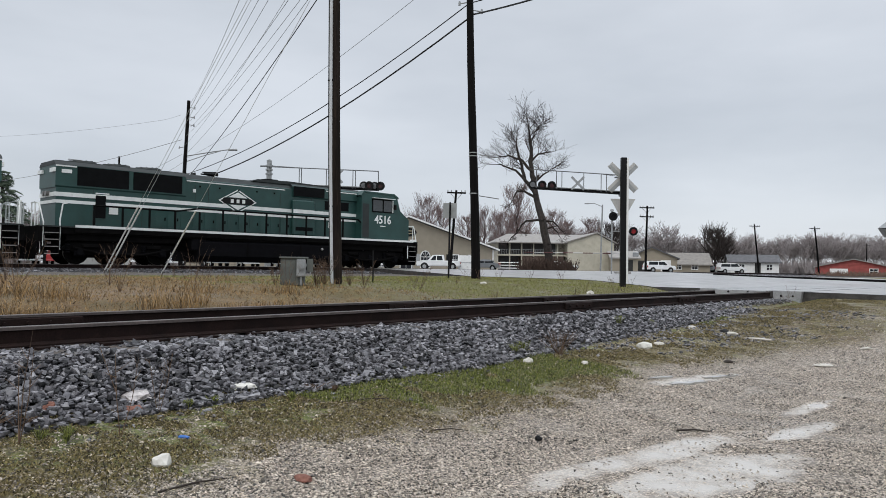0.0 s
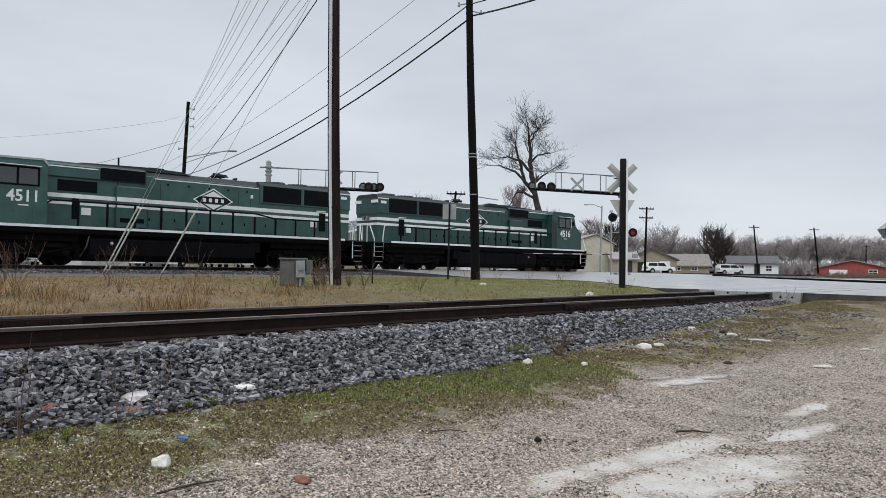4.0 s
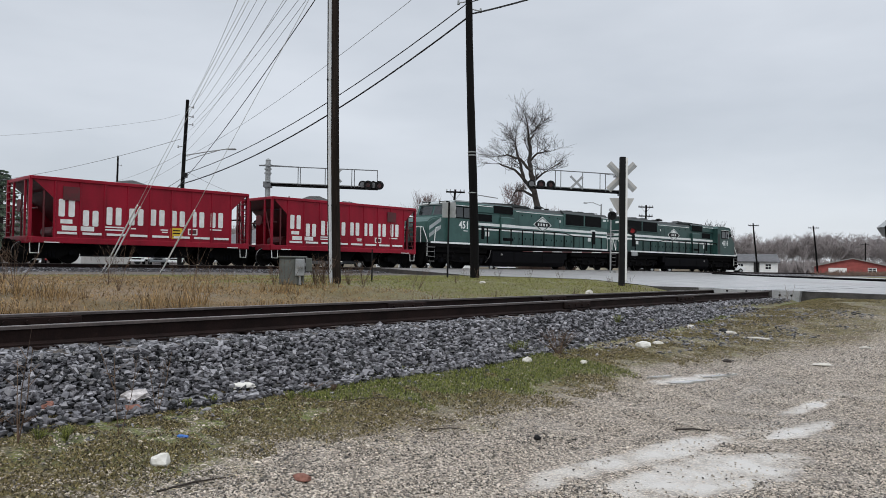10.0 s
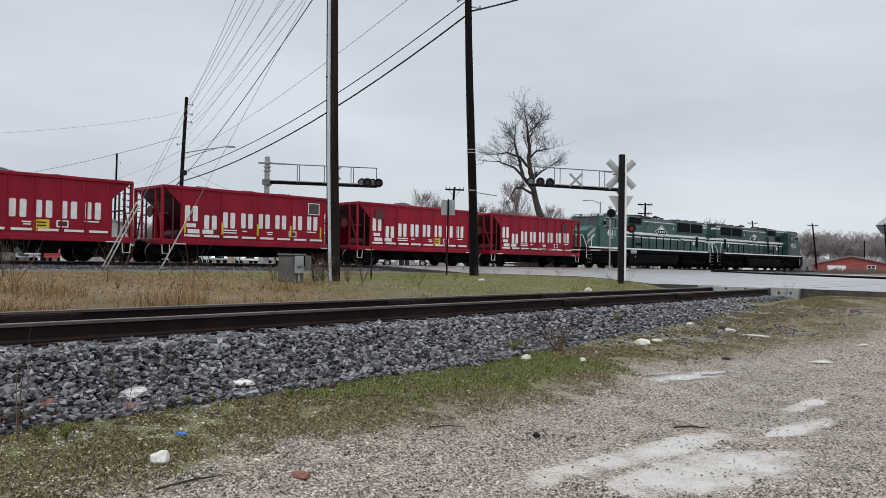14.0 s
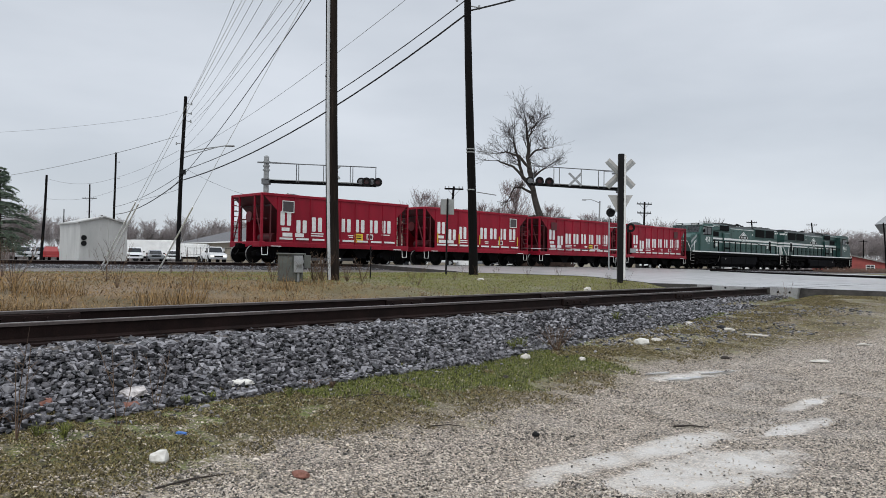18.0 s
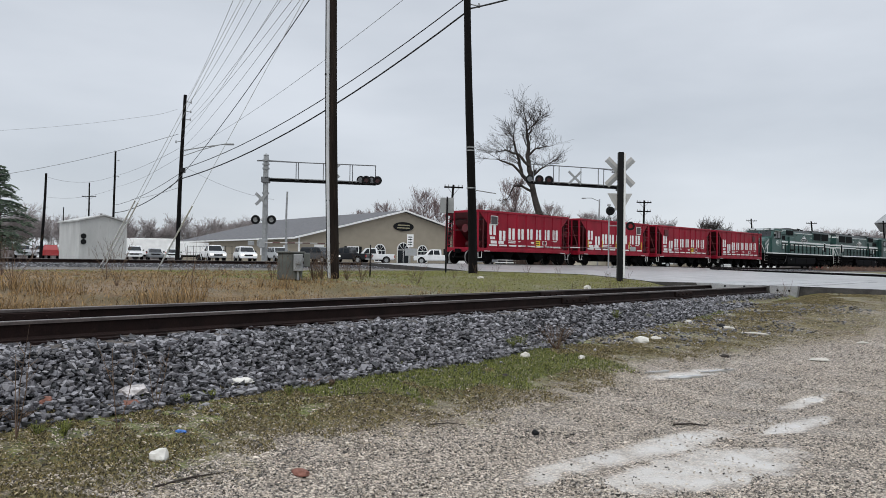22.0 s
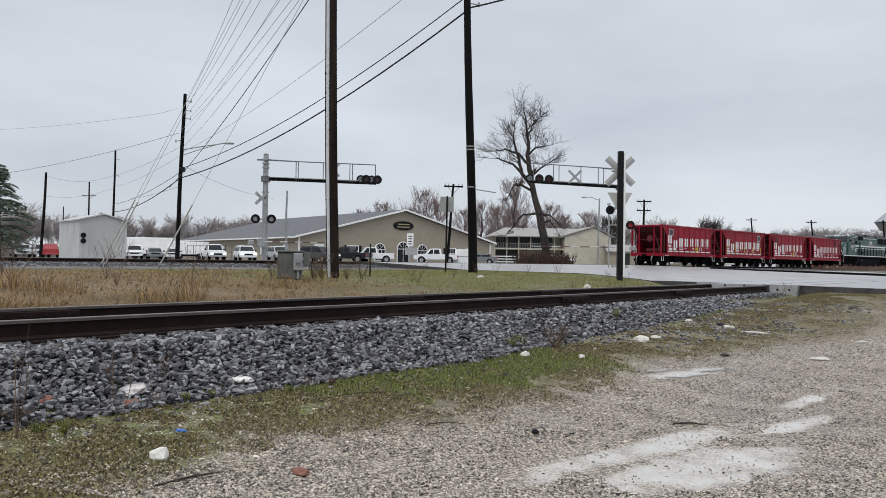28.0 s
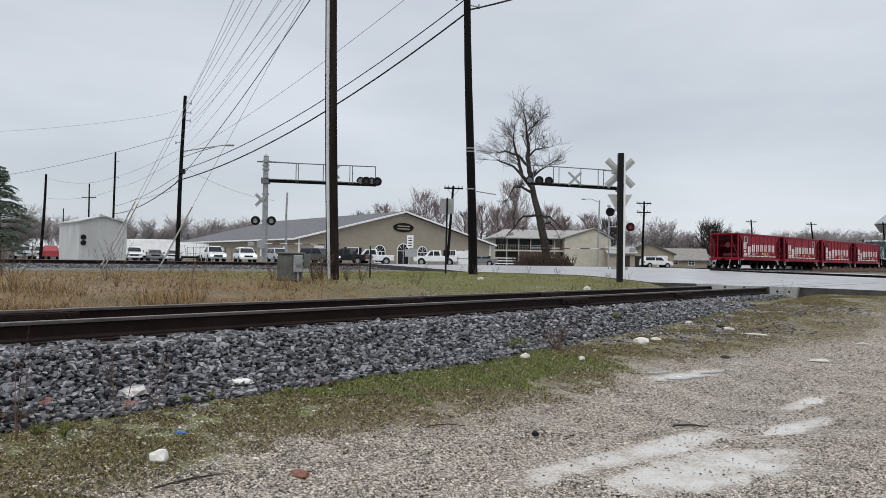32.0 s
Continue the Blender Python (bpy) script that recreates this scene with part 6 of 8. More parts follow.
part("side_box", boxes((0.28, 0.42, -0.25, -0.1, 0.3, 0.6), bevel=0.01), BOX_GREEN, cabn)
st = tagged(part("marker_post", tube(bmesh.new(), (0, 0, -0.1), (0, 0, 0.85), 0.022, 0.018, 8), BLACK), "thin dark steel marker post in the grass", "post")
st.location = (-1.95, 20.6, ground_z(-1.95, 20.6))
sg = thing("road_sign", "back of a rectangular grey sign on a dark post", "road sign", pose(0.14, 30.0, ground_z(0.14, 30.0)))
part("post", tube(bmesh.new(), (-0.03, 0, -0.2), (0.0, 0, 2.9), 0.035, seg=8), BLACK, sg)
part("panel", boxes((-0.27, 0.26, 0.04, 0.055, 2.35, 2.95), bevel=0.004), MATTE_GREY, sg)
part("rail", boxes((-0.03, 0.03, 0.0, 0.04, 2.3, 2.98)), BLACK, sg)


def lamp_unit(ob, x, y, z, face, lit=False, big=0.3, lens=None):
    """A black round backing with a hooded lens; face: -1 looks at the near side."""
    d = Vector((0, face, 0))
    c = Vector((x, y, z))
    head = part("lamp_backing", tube(bmesh.new(), c, c + d * 0.04, big, seg=24), BLACK, ob)
    part("lamp_housing", tube(bmesh.new(), c - d * 0.14, c, big * 0.6, seg=16), BACKLIT_STEEL, head)
    part("lens", tube(bmesh.new(), c + d * 0.04, c + d * 0.07, big * 0.52, seg=18), RED_LENS if lit else lens or LENS, head)
    bm = bmesh.new()
    for k in range(10):
        a, b = math.pi * k / 9 - 0.15, math.pi * (k + 0.92) / 9 - 0.15
        r = big * 0.56
        p = [c + d * 0.05 + Vector((r * math.cos(t), 0, r * math.sin(t))) for t in (a, b)]
        q = [v + d * 0.24 for v in p]
        bm.faces.new([bm.verts.new(v) for v in (p[0], p[1], q[1], q[0])])
    bmesh.ops.solidify(bm, geom=bm.faces[:], thickness=0.01)
    part("hood", bm, BLACK, head)


def gate(ob, x, y, z, reach, tilt, way):
    """A lowered crossing arm with red and white bands on a small mechanism box."""
    mech = part("gate_mechanism", boxes((x - 0.25, x + 0.25, y - 0.2, y + 0.2, z - 0.35, z + 0.25), bevel=0.03), GALV, ob)
    n = 10
    for k in range(n):
        a, b = x + way * (0.2 + reach * k / n), x + way * (0.2 + reach * (k + 1) / n)
        za, zb = z + tilt * k / n, z + tilt * (k + 1) / n
        bm = bmesh.new()
        tube(bm, (a, y - 0.22, za), (b, y - 0.22, zb), 0.04 - 0.02 * k / n, seg=6)
        part("gate_arm_band", bm, STRIPE_RED if k % 2 else BLADE_BACK, mech)
    part("counterweight", boxes((x - way * 0.75 - 0.2, x - way * 0.75 + 0.2, y - 0.3, y - 0.12, z - 0.2, z + 0.1), bevel=0.03), GALV, mech)


def cantilever(x, y, z, way, span, top, arm_z, droop, label, lights, posts, gate_reach, cross_at, lens):
    """A mast with a walkway boom; lights: (how far out, which way it looks); posts: shares of the span."""
    ob = thing("crossing_signal", label, "crossing signal", pose(x, y, z), "crossing signals")
    part("mast", tube(bmesh.new(), (0, 0, 0), (0, 0, top), 0.2, 0.17, 14), GALV, ob)
    part("mast_cap", tube(bmesh.new(), (0, 0, top), (0, 0, top + 0.12), 0.2, 0.05, 14), GALV, ob)
    part("footing", boxes((-0.5, 0.5, -0.5, 0.5, -0.3, 0.12), bevel=0.03), CONCRETE, ob)
    for zz in (arm_z, top - 0.35, top - 0.62, top - 0.9, arm_z - 0.9):
        part("collar", tube(bmesh.new(), (0, 0, zz - 0.05), (0, 0, zz + 0.05), 0.24, seg=14), GALV, ob)
    part("boom_clamp", boxes((-0.26, 0.26, -0.3, 0.3, arm_z - 0.2, arm_z + 0.2), bevel=0.03), BACKLIT_STEEL, ob)
    part("top_bracket", boxes((-0.6, 0.35, -0.06, 0.06, top - 0.42, top - 0.33)), BACKLIT_STEEL, ob)
    low = part("lower_boom", tube(bmesh.new(), (0, 0, arm_z), (way * span, 0, arm_z - droop), 0.1, 0.085, 10), BLACK, ob)
    ru = arm_z + 1.25
    part("walkway_rail", tube(bmesh.new(), (0, -0.25, ru), (way * span, -0.25, ru - droop * 1.1), 0.035, seg=6), BACKLIT_STEEL, ob)
    part("stay_cable", tube(bmesh.new(), (0, -0.1, top - 0.35), (way * span * 0.3, -0.2, ru - droop * 0.3 + 0.02), 0.02, seg=5), BACKLIT_STEEL, ob)
    for k in posts:
        part("rail_post", tube(bmesh.new(), (way * span * k, -0.25, arm_z - droop * k), (way * span * k, -0.25, ru - droop * 1.1 * k), 0.03, seg=6), BACKLIT_STEEL, ob)
    bm = bmesh.new()
    a, b = (0.0, arm_z + 0.1), (way * span, arm_z - droop + 0.1)
    prism(bm, [a, b, (b[0], b[1] + 0.04), (a[0], a[1] + 0.04)], -0.3, 0.2)
    part("walkway", bm, GALV, low)
    for lx, f in lights:
        lamp_unit(ob, way * lx, 0.1 * f - 0.3, arm_z - droop * lx / span + 0.22, f)
    crossbuck_blades(ob, way * cross_at, -0.33, arm_z + 0.65, 0.16, 1.25, GALV)
    # the lamps and the crossbuck on the mast, and the gate
    if way > 0:
        part("cross_rod", tube(bmesh.new(), (-0.6, 0, 2.9), (0.6, 0, 2.9), 0.04, seg=8), GALV, ob)
        for lx in (-0.58, 0.5):
            lamp_unit(ob, lx, -0.25, 2.9, -1, big=0.31, lens=lens)
        part("junction_box", boxes((-0.45, -0.1, -0.35, -0.15, 1.1, 1.5), bevel=0.02), GALV, ob)
    crossbuck_blades(ob, -0.2, -0.3, 4.3, 0.2, 1.1, GALV)
    gate(ob, 0.0, -0.5, 1.35, gate_reach, 0.0, way)
    return ob


cantilever(-12.1, 52.0, 1.32, 1, 7.5, 7.3, 5.62, 0.2, "galvanised cantilever crossing signal with dark lamps and lowered gate", ((6.48, 1), (6.86, -1), (7.2, 1), (7.62, -1)),
           (0.28, 0.3, 0.525, 0.557, 0.765, 0.788, 0.995), 5.0, 4.6, PALE_LENS)
cantilever(12.42, 54.0, 1.32, -1, 6.4, 7.1, 5.6, -0.3, "galvanised cantilever crossing signal beside the street", ((5.08, -1), (5.75, -1), (6.4, 1)),
           (0.19, 0.25, 0.44, 0.68, 0.74, 0.96), 6.8, 3.25, None)

# the second mast in front of the far cantilever: bell, lamp and gate gear
ms = thing("gate_mast", "grey gate mast with one lit red lamp and a bell", "crossing signal", pose(12.2, 52.0, 1.3))
part("mast", tube(bmesh.new(), (-0.98, 0, -0.2), (-0.98, 0, 4.2), 0.05, seg=10), GALV, ms)
lamp_unit(ms, -0.92, -0.1, 3.85, -1, lens=BLACK)
lamp_unit(ms, 0.45, -0.1, 2.85, -1, lit=True)
part("lamp_rod", tube(bmesh.new(), (-0.98, 0, 2.85), (0.45, 0, 2.85), 0.03, seg=8), GALV, ms)
part("bell", tube(bmesh.new(), (-0.98, 0, 4.2), (-0.98, 0, 4.34), 0.14, 0.1, 12), GALV, ms)

# the signal house: a concrete box with a shallow gabled roof
HUT = mat("weathered_steel_panels", (0.46, 0.46, 0.44), 0.5, metal=0.2, var=0.15, scale=1.5, streak=0.3, dirt=(0.26, 0.24, 0.2), dirt_at=0.58)
sh = thing("signal_house", "pale weathered metal signal house with shallow gabled roof", "equipment hut", pose(-19.62, 44.3, 1.2, 0, 0, 42))
bm = bmesh.new()
prism(bm, [(-1.32, 0.0), (1.32, 0.0), (1.32, 2.38), (0, 2.72), (-1.32, 2.38)], 0.0, 3.8)
part("wall", bm, HUT, sh)
for sgn in (-1, 1):
    bm = bmesh.new()
    prism(bm, [(1.45 * sgn, 2.36), (0, 2.735), (0, 2.8), (1.45 * sgn, 2.43)], -0.12, 3.92)
    part("roof", bm, HUT, sh)
part("door", boxes((0.25, 1.1, -0.03, 0.0, 0.05, 2.05)), HUT, sh)
for z in (1.2, 1.52):
    part("vent", tube(bmesh.new(), (-1.1, 0.0, z), (-1.1, -0.06, z), 0.15, seg=14), BLACK, sh)
part("hook", boxes((-0.05, 0.05, 0.4, 0.5, 2.75, 2.88)), STEEL, sh)
part("antenna", tube(bmesh.new(), (-1.2, 3.5, 2.4), (-1.2, 3.5, 3.3), 0.03, seg=6), BLACK, sh)
# ---------------------------------------------------------------- buildings
SIDING = mat("tan_siding", (0.3, 0.262, 0.2), 0.8, var=0.07, scale=1, fine=12, bump=0.05)
SHINGLE = mat("grey_shingles", (0.1, 0.1, 0.105), 0.85, var=0.25, scale=2, fine=25, bump=0.3)
CREAM = mat("cream_siding", (0.44, 0.41, 0.33), 0.8, var=0.1, scale=1.5, bump=0.05)
PALE_ROOF = mat("pale_metal_roof", (0.27, 0.255, 0.235), 0.6, var=0.15, scale=1.5)
BRICK_BROWN = mat("brown_brick", (0.1, 0.068, 0.052), 0.85, var=0.3, scale=4, bump=0.2)
BARN_RED = mat("barn_red", (0.3, 0.065, 0.055), 0.7, var=0.2, scale=1.5)
SHADOW_GLASS = mat("dark_window_glass", (0.015, 0.017, 0.02), 0.15, var=0.2)
SIGN_TAN = mat("tan_sign_paint", (0.3, 0.27, 0.17), 0.6, var=0.15)
DARK_DOOR = mat("dark_door_and_recess_shade", (0.02, 0.019, 0.018), 0.7, var=0.2)


def window(parent, x, z, w, h, y, cols, rows, arch=False, shutters=False, name="window"):
    """A framed window on a front wall at y, with its panes as parts."""
    bm = boxes((x - w / 2 - 0.08, x + w / 2 + 0.08, y - 0.06, y, z - 0.08, z + h + 0.08))
    if arch:
        prism(bm, [(x + (w / 2 + 0.1) * math.cos(a), z + h + (w / 2 + 0.1) * math.sin(a)) for a in [math.pi * k / 10 for k in range(11)]], y - 0.06, y)
    win = part(name, bm, WHITE_PAINT, parent)
    cw, ch = w / cols, h / rows
    for i in range(cols):
        for j in range(rows):
            part("pane", boxes((x - w / 2 + cw * i + 0.04, x - w / 2 + cw * (i + 1) - 0.04, y - 0.075, y - 0.06, z + ch * j + 0.04, z + ch * (j + 1) - 0.04)), SHADOW_GLASS, win)
    if arch:
        for k in range(4):
            a0, a1 = math.pi * (k + 0.08) / 4, math.pi * (k + 0.92) / 4
            bm = bmesh.new()
            prism(bm, [(x + 0.12 * math.cos(a0), z + h + 0.05 + 0.12 * math.sin(a0)), (x + (w / 2 - 0.04) * math.cos(a0), z + h + 0.05 + (w / 2 - 0.04) * math.sin(a0)),
                       (x + (w / 2 - 0.04) * math.cos(a1), z + h + 0.05 + (w / 2 - 0.04) * math.sin(a1)), (x + 0.12 * math.cos(a1), z + h + 0.05 + 0.12 * math.sin(a1))], y - 0.075, y - 0.06)
            part("pane", bm, SHADOW_GLASS, win)
    if shutters:
        for sgn in (-1, 1):
            xc = x + sgn * (w / 2 + 0.32)
            part("shutter", boxes((xc - 0.2, xc + 0.2, y - 0.05, y, z - 0.05, z + h + 0.05)), BLACK, win)
    return win


# the long tan hall: the gable faces the tracks
hall = thing("gabled_hall", "long tan hall with a wide gable, arched windows and grey roof", "building", pose(-18.0, 95.0, 1.24, 0, 0, 38.5))
L, D, EAVE, PEAK = 32.1, 40.0, 3.1, 7.1
bm = bmesh.new()
prism(bm, [(0, -0.2), (L, -0.2), (L, EAVE), (L / 2, PEAK), (0, EAVE)], 0.0, D)
part("wall", bm, SIDING, hall)
for sgn in (-1, 1):
    bm = bmesh.new()
    x0, x1 = (-0.7, L / 2) if sgn < 0 else (L + 0.7, L / 2)
    z0 = EAVE - 0.7 * (PEAK - EAVE) / (L / 2)
    prism(bm, [(x0, z0 + 0.06), (x1, PEAK + 0.06), (x1, PEAK + 0.24), (x0, z0 + 0.24)], -0.5, D + 0.5)
    part("roof", bm, SHINGLE, hall)
    bm = bmesh.new()
    prism(bm, [(x0, z0 + 0.03), (x1, PEAK + 0.03), (x1, PEAK + 0.26), (x0, z0 + 0.26)], -0.6, -0.5)
    part("gable_trim", bm, WHITE_PAINT, hall, "white gable trim")
    xe = -0.75 if sgn < 0 else L + 0.75
    part("gutter", boxes((xe - 0.1, xe + 0.1, -0.5, D + 0.5, z0 + 0.02, z0 + 0.2)), WHITE_PAINT, hall)
part("downpipe", boxes((0.05, 0.25, -0.1, 0.0, 0, EAVE)), WHITE_PAINT, hall)
part("downpipe", boxes((L - 0.25, L - 0.05, -0.1, 0.0, 0, EAVE)), WHITE_PAINT, hall)
window(hall, 8.0, 0.75, 1.6, 1.4, 0.0, 4, 2, shutters=True)
window(hall, 12.2, 0.3, 1.6, 1.45, 0.0, 3, 3, arch=True)
door = window(hall, 16.0, 0.0, 1.9, 1.9, 0.0, 2, 1, arch=True, name="entrance_door")
window(hall, 19.3, 0.3, 1.6, 1.45, 0.0, 3, 3, arch=True)
window(hall, 24.4, 0.75, 1.6, 1.4, 0.0, 4, 2, shutters=True)
window(hall, 28.0, 0.75, 1.5, 1.4, 0.0, 3, 2, shutters=True)
part("side_door", boxes((2.3, 3.7, -0.05, 0.0, 0.0, 2.3)), WHITE_PAINT, hall)
part("door_panel", boxes((2.5, 3.5, -0.07, -0.05, 0.2, 1.8)), CREAM, hall)
bm = bmesh.new()
prism(bm, [(16.0 + 1.7 * math.cos(a), 5.1 + 0.62 * math.sin(a)) for a in [2 * math.pi * k / 24 for k in range(24)]], -0.12, -0.02)
sign = part("oval_sign", bm, BLACK, hall, "dark oval sign with two pale lines")
part("sign_line", boxes((15.0, 17.0, -0.14, -0.12, 5.2, 5.36)), SIGN_TAN, sign)
part("sign_line", boxes((14.9, 17.0, -0.14, -0.12, 4.84, 4.98)), SIGN_TAN, sign)
for k in range(6):
    x = D * (k + 0.5) / 6
    part("side_window", boxes((-0.03, 0.0, x - 0.6, x + 0.6, 0.9, 2.2)), WHITE_PAINT, hall)
bd = thing("board_fence", "short white board fence panel beside the hall", "fence", pose(2.6, 98.0, 1.25, 0, 0, 20))
part("panel", boxes((-1.0, 1.0, -0.04, 0.04, 0.1, 1.9)), WHITE_PAINT, bd)
for x in (-1.05, 1.05):
    part("post", boxes((x - 0.06, x + 0.06, -0.06, 0.06, -0.1, 2.0)), WHITE_PAINT, bd)
part("brace", boxes((-0.9, 0.9, -0.06, -0.04, 0.9, 1.0)), MATTE_GREY, bd)
ps = thing("notice_sign", "white roadside notice sign with plain dark lines", "sign", pose(-3.6, 84.0, 1.25))
part("post", tube(bmesh.new(), (0, 0, -0.1), (0, 0, 2.9), 0.05, seg=8), GALV, ps)
part("panel", boxes((-0.35, 0.35, -0.04, 0.0, 1.9, 3.3)), WHITE_PAINT, ps)
part("lower_panel", boxes((-0.55, 0.75, -0.04, 0.0, 0.95, 1.75)), MATTE_GREY, ps)
for k in range(4):
    part("line", boxes((-0.22, 0.22, -0.055, -0.04, 2.1 + 0.28 * k, 2.2 + 0.28 * k)), BLACK, ps)

# the two-storey building with a balcony
mo = thing("balcony_building", "cream two-storey building with a dark balcony and pale roof", "building", pose(8.6, 124.0, 1.25, 0, 0, 4))
part("wall", boxes((0, 14.6, 2.2, 12, -0.2, 4.6)), CREAM, mo)
part("ground_wall", boxes((3.6, 10.6, 0.2, 2.2, 0.0, 2.5)), BRICK_BROWN, mo, "brown brick ground floor")
part("balcony_floor", boxes((-0.4, 14.6, 0.0, 2.2, 2.4, 2.65)), CREAM, mo)
# solid near-black boxes put in for the shade of balcony and entry recesses
for k in range(8):
    x = -0.2 + 1.95 * k
    part("column", boxes((x - 0.07, x + 0.07, 0.05, 0.2, 0.0, 4.6)), CREAM, mo)
    if k < 5:
        part("recess_shade", boxes((x + 0.12, x + 1.84, 1.2, 2.2, 2.68, 4.45)), DARK_DOOR, mo)
        part("balcony_rail", boxes((x + 0.1, x + 1.85, 0.08, 0.14, 3.38, 3.44)), MATTE_GREY, mo)
        for j in range(6):
            part("baluster", boxes((x + 0.3 + 0.27 * j, x + 0.33 + 0.27 * j, 0.1, 0.13, 2.65, 3.4)), MATTE_GREY, mo)
for k in range(2):
    part("entry_shade", boxes((0.05 + 1.8 * k, 1.75 + 1.8 * k, 1.4, 2.2, 0.0, 2.38)), DARK_DOOR, mo)
part("fence_rail", boxes((-0.2, 3.2, -0.2, -0.1, 0.3, 0.45)), WHITE_PAINT, mo)
part("fence_rail", boxes((-0.2, 3.2, -0.2, -0.1, 0.75, 0.9)), WHITE_PAINT, mo)
part("fence_rail", boxes((-0.2, 3.2, -0.2, -0.1, 1.2, 1.35)), WHITE_PAINT, mo)
bm = bmesh.new()
prism(bm, [(-0.9, 4.45), (0, 4.45), (12.3, 4.45), (12.3, 4.6), (-0.9, 4.6)], -0.6, 12.4)
part("eave", bm, PALE_ROOF, mo)
bm = bmesh.new()
lo = [(-0.9, -0.6), (15.0, -0.6), (15.0, 12.5), (-0.9, 12.5)]
hi = [(2.2, 6.0), (15.0, 6.0)]
v = [bm.verts.new((x, y, 4.6)) for x, y in lo] + [bm.verts.new((x, y, 6.2)) for x, y in hi]
for f in ((0, 1, 5, 4), (1, 2, 5), (2, 3, 4, 5), (3, 0, 4), (0, 3, 2, 1)):
    bm.faces.new([v[i] for i in f])
bmesh.ops.recalc_face_normals(bm, faces=bm.faces[:])
part("roof", bm, PALE_ROOF, mo)
bm = bmesh.new()
prism(bm, [(11.0, -0.2), (18.6, -0.2), (18.6, 4.6), (15.8, 6.1), (11.0, 4.6)], -0.9, 10)
part("side_wing", bm, CREAM, mo)
bm = bmesh.new()
prism(bm, [(10.6, 4.55), (15.8, 6.2), (19.1, 4.5), (19.1, 4.65), (15.8, 6.36), (10.6, 4.7)], -1.2, 10.2)
part("wing_roof", bm, PALE_ROOF, mo)


TAN_ROOF = mat("tan_grey_shingles", (0.21, 0.195, 0.175), 0.85, var=0.2, scale=2, fine=12, bump=0.3)


def house(x, y, turn, w, d, eave, peak, wall, roof, label, gable_front=True, openings=()):
    ob = thing("house", label, "house", pose(x, y, 1.25, 0, 0, turn), "houses beyond the crossing")
    bm = bmesh.new()
    if gable_front:
        prism(bm, [(-w / 2, -0.2), (w / 2, -0.2), (w / 2, eave), (0, peak), (-w / 2, eave)], 0, d)
    else:
        prism(bm, [(0, -0.2), (d, -0.2), (d, eave), (d / 2, peak), (0, eave)], -w / 2, w / 2, "x")
    part("wall", bm, wall, ob)
    for sgn in (-1, 1):
        bm = bmesh.new()
        if gable_front:
            e = sgn * (w / 2 + 0.4)
            ze = eave - 0.4 * (peak - eave) / (w / 2)
            prism(bm, [(e, ze), (0, peak), (0, peak + 0.18), (e, ze + 0.18)], -0.4, d + 0.4)
        else:
            e = d / 2 + sgn * (d / 2 + 0.4)
            ze = eave - 0.4 * (peak - eave) / (d / 2)
            prism(bm, [(e, ze), (d / 2, peak), (d / 2, peak + 0.18), (e, ze + 0.18)], -w / 2 - 0.4, w / 2 + 0.4, "x")
        part("roof", bm, roof, ob)
    for ox, oz, ow, oh, kind in openings:
        if kind == "door":
            part("door", boxes((ox - ow / 2, ox + ow / 2, -0.05, 0.0, oz, oz + oh)), DARK_DOOR, ob)
        elif kind == "white":
            part("garage_door", boxes((ox - ow / 2, ox + ow / 2, -0.05, 0.0, oz, oz + oh)), WHITE_PAINT, ob)
        else:
            window(ob, ox, oz, ow, oh, 0.0, 2, 2)
    return ob


house(33.5, 125.0, -12, 8.0, 9, 2.3, 4.0, SIDING, SHINGLE, "low pale house with a gabled porch", True, ((-1.2, 0, 2.2, 1.9, "door"), (2.2, 0.2, 1.6, 1.8, "white")))
house(42.5, 135.0, -10, 7.5, 7, 1.5, 3.4, SIDING, TAN_ROOF, "low pale house with a wide grey roof", False, ((-1.6, 0.6, 1.0, 0.9, "w"), (1.2, 0.6, 1.0, 0.9, "w")))
house(57.0, 142.0, -14, 8.5, 7, 2.1, 3.4, WHITE_PAINT, SHINGLE, "white bungalow with grey roof beside bare trees", False, ((-2.2, 0.7, 1.0, 1.0, "w"), (0.6, 0.0, 1.0, 2.0, "door"), (2.6, 0.7, 1.0, 1.0, "w")))
house(28.0, 120.0, -5, 4.0, 7, 2.2, 3.2, SIDING, PALE_ROOF, "small tan outbuilding beside the crossing", False, ((0.6, 0.0, 1.2, 1.9, "door"),))
bn = house(79.6, 150.0, -24, 13.0, 10, 1.5, 3.0, BARN_RED, PALE_ROOF, "red barn with pale doors and a low gable", True, ((-2.6, 0.0, 3.2, 1.2, "white"), (3.4, 0.3, 1.4, 0.9, "w")))
tower = thing("water_tower", "distant pale grey water tower tank on a stem", "water tower", pose(196.0, 338.0, 1.2))
bm = bmesh.new()
tube(bm, (0, 0, 16.5), (0, 0, 20.5), 3.0, 5.4, 20)
tube(bm, (0, 0, 20.5), (0, 0, 24.5), 5.4, 1.0, 20)
part("tank", bm, GALV, tower)
part("stem", tube(bmesh.new(), (0, 0, -1), (0, 0, 16.5), 1.6, 1.4, 14), GALV, tower)
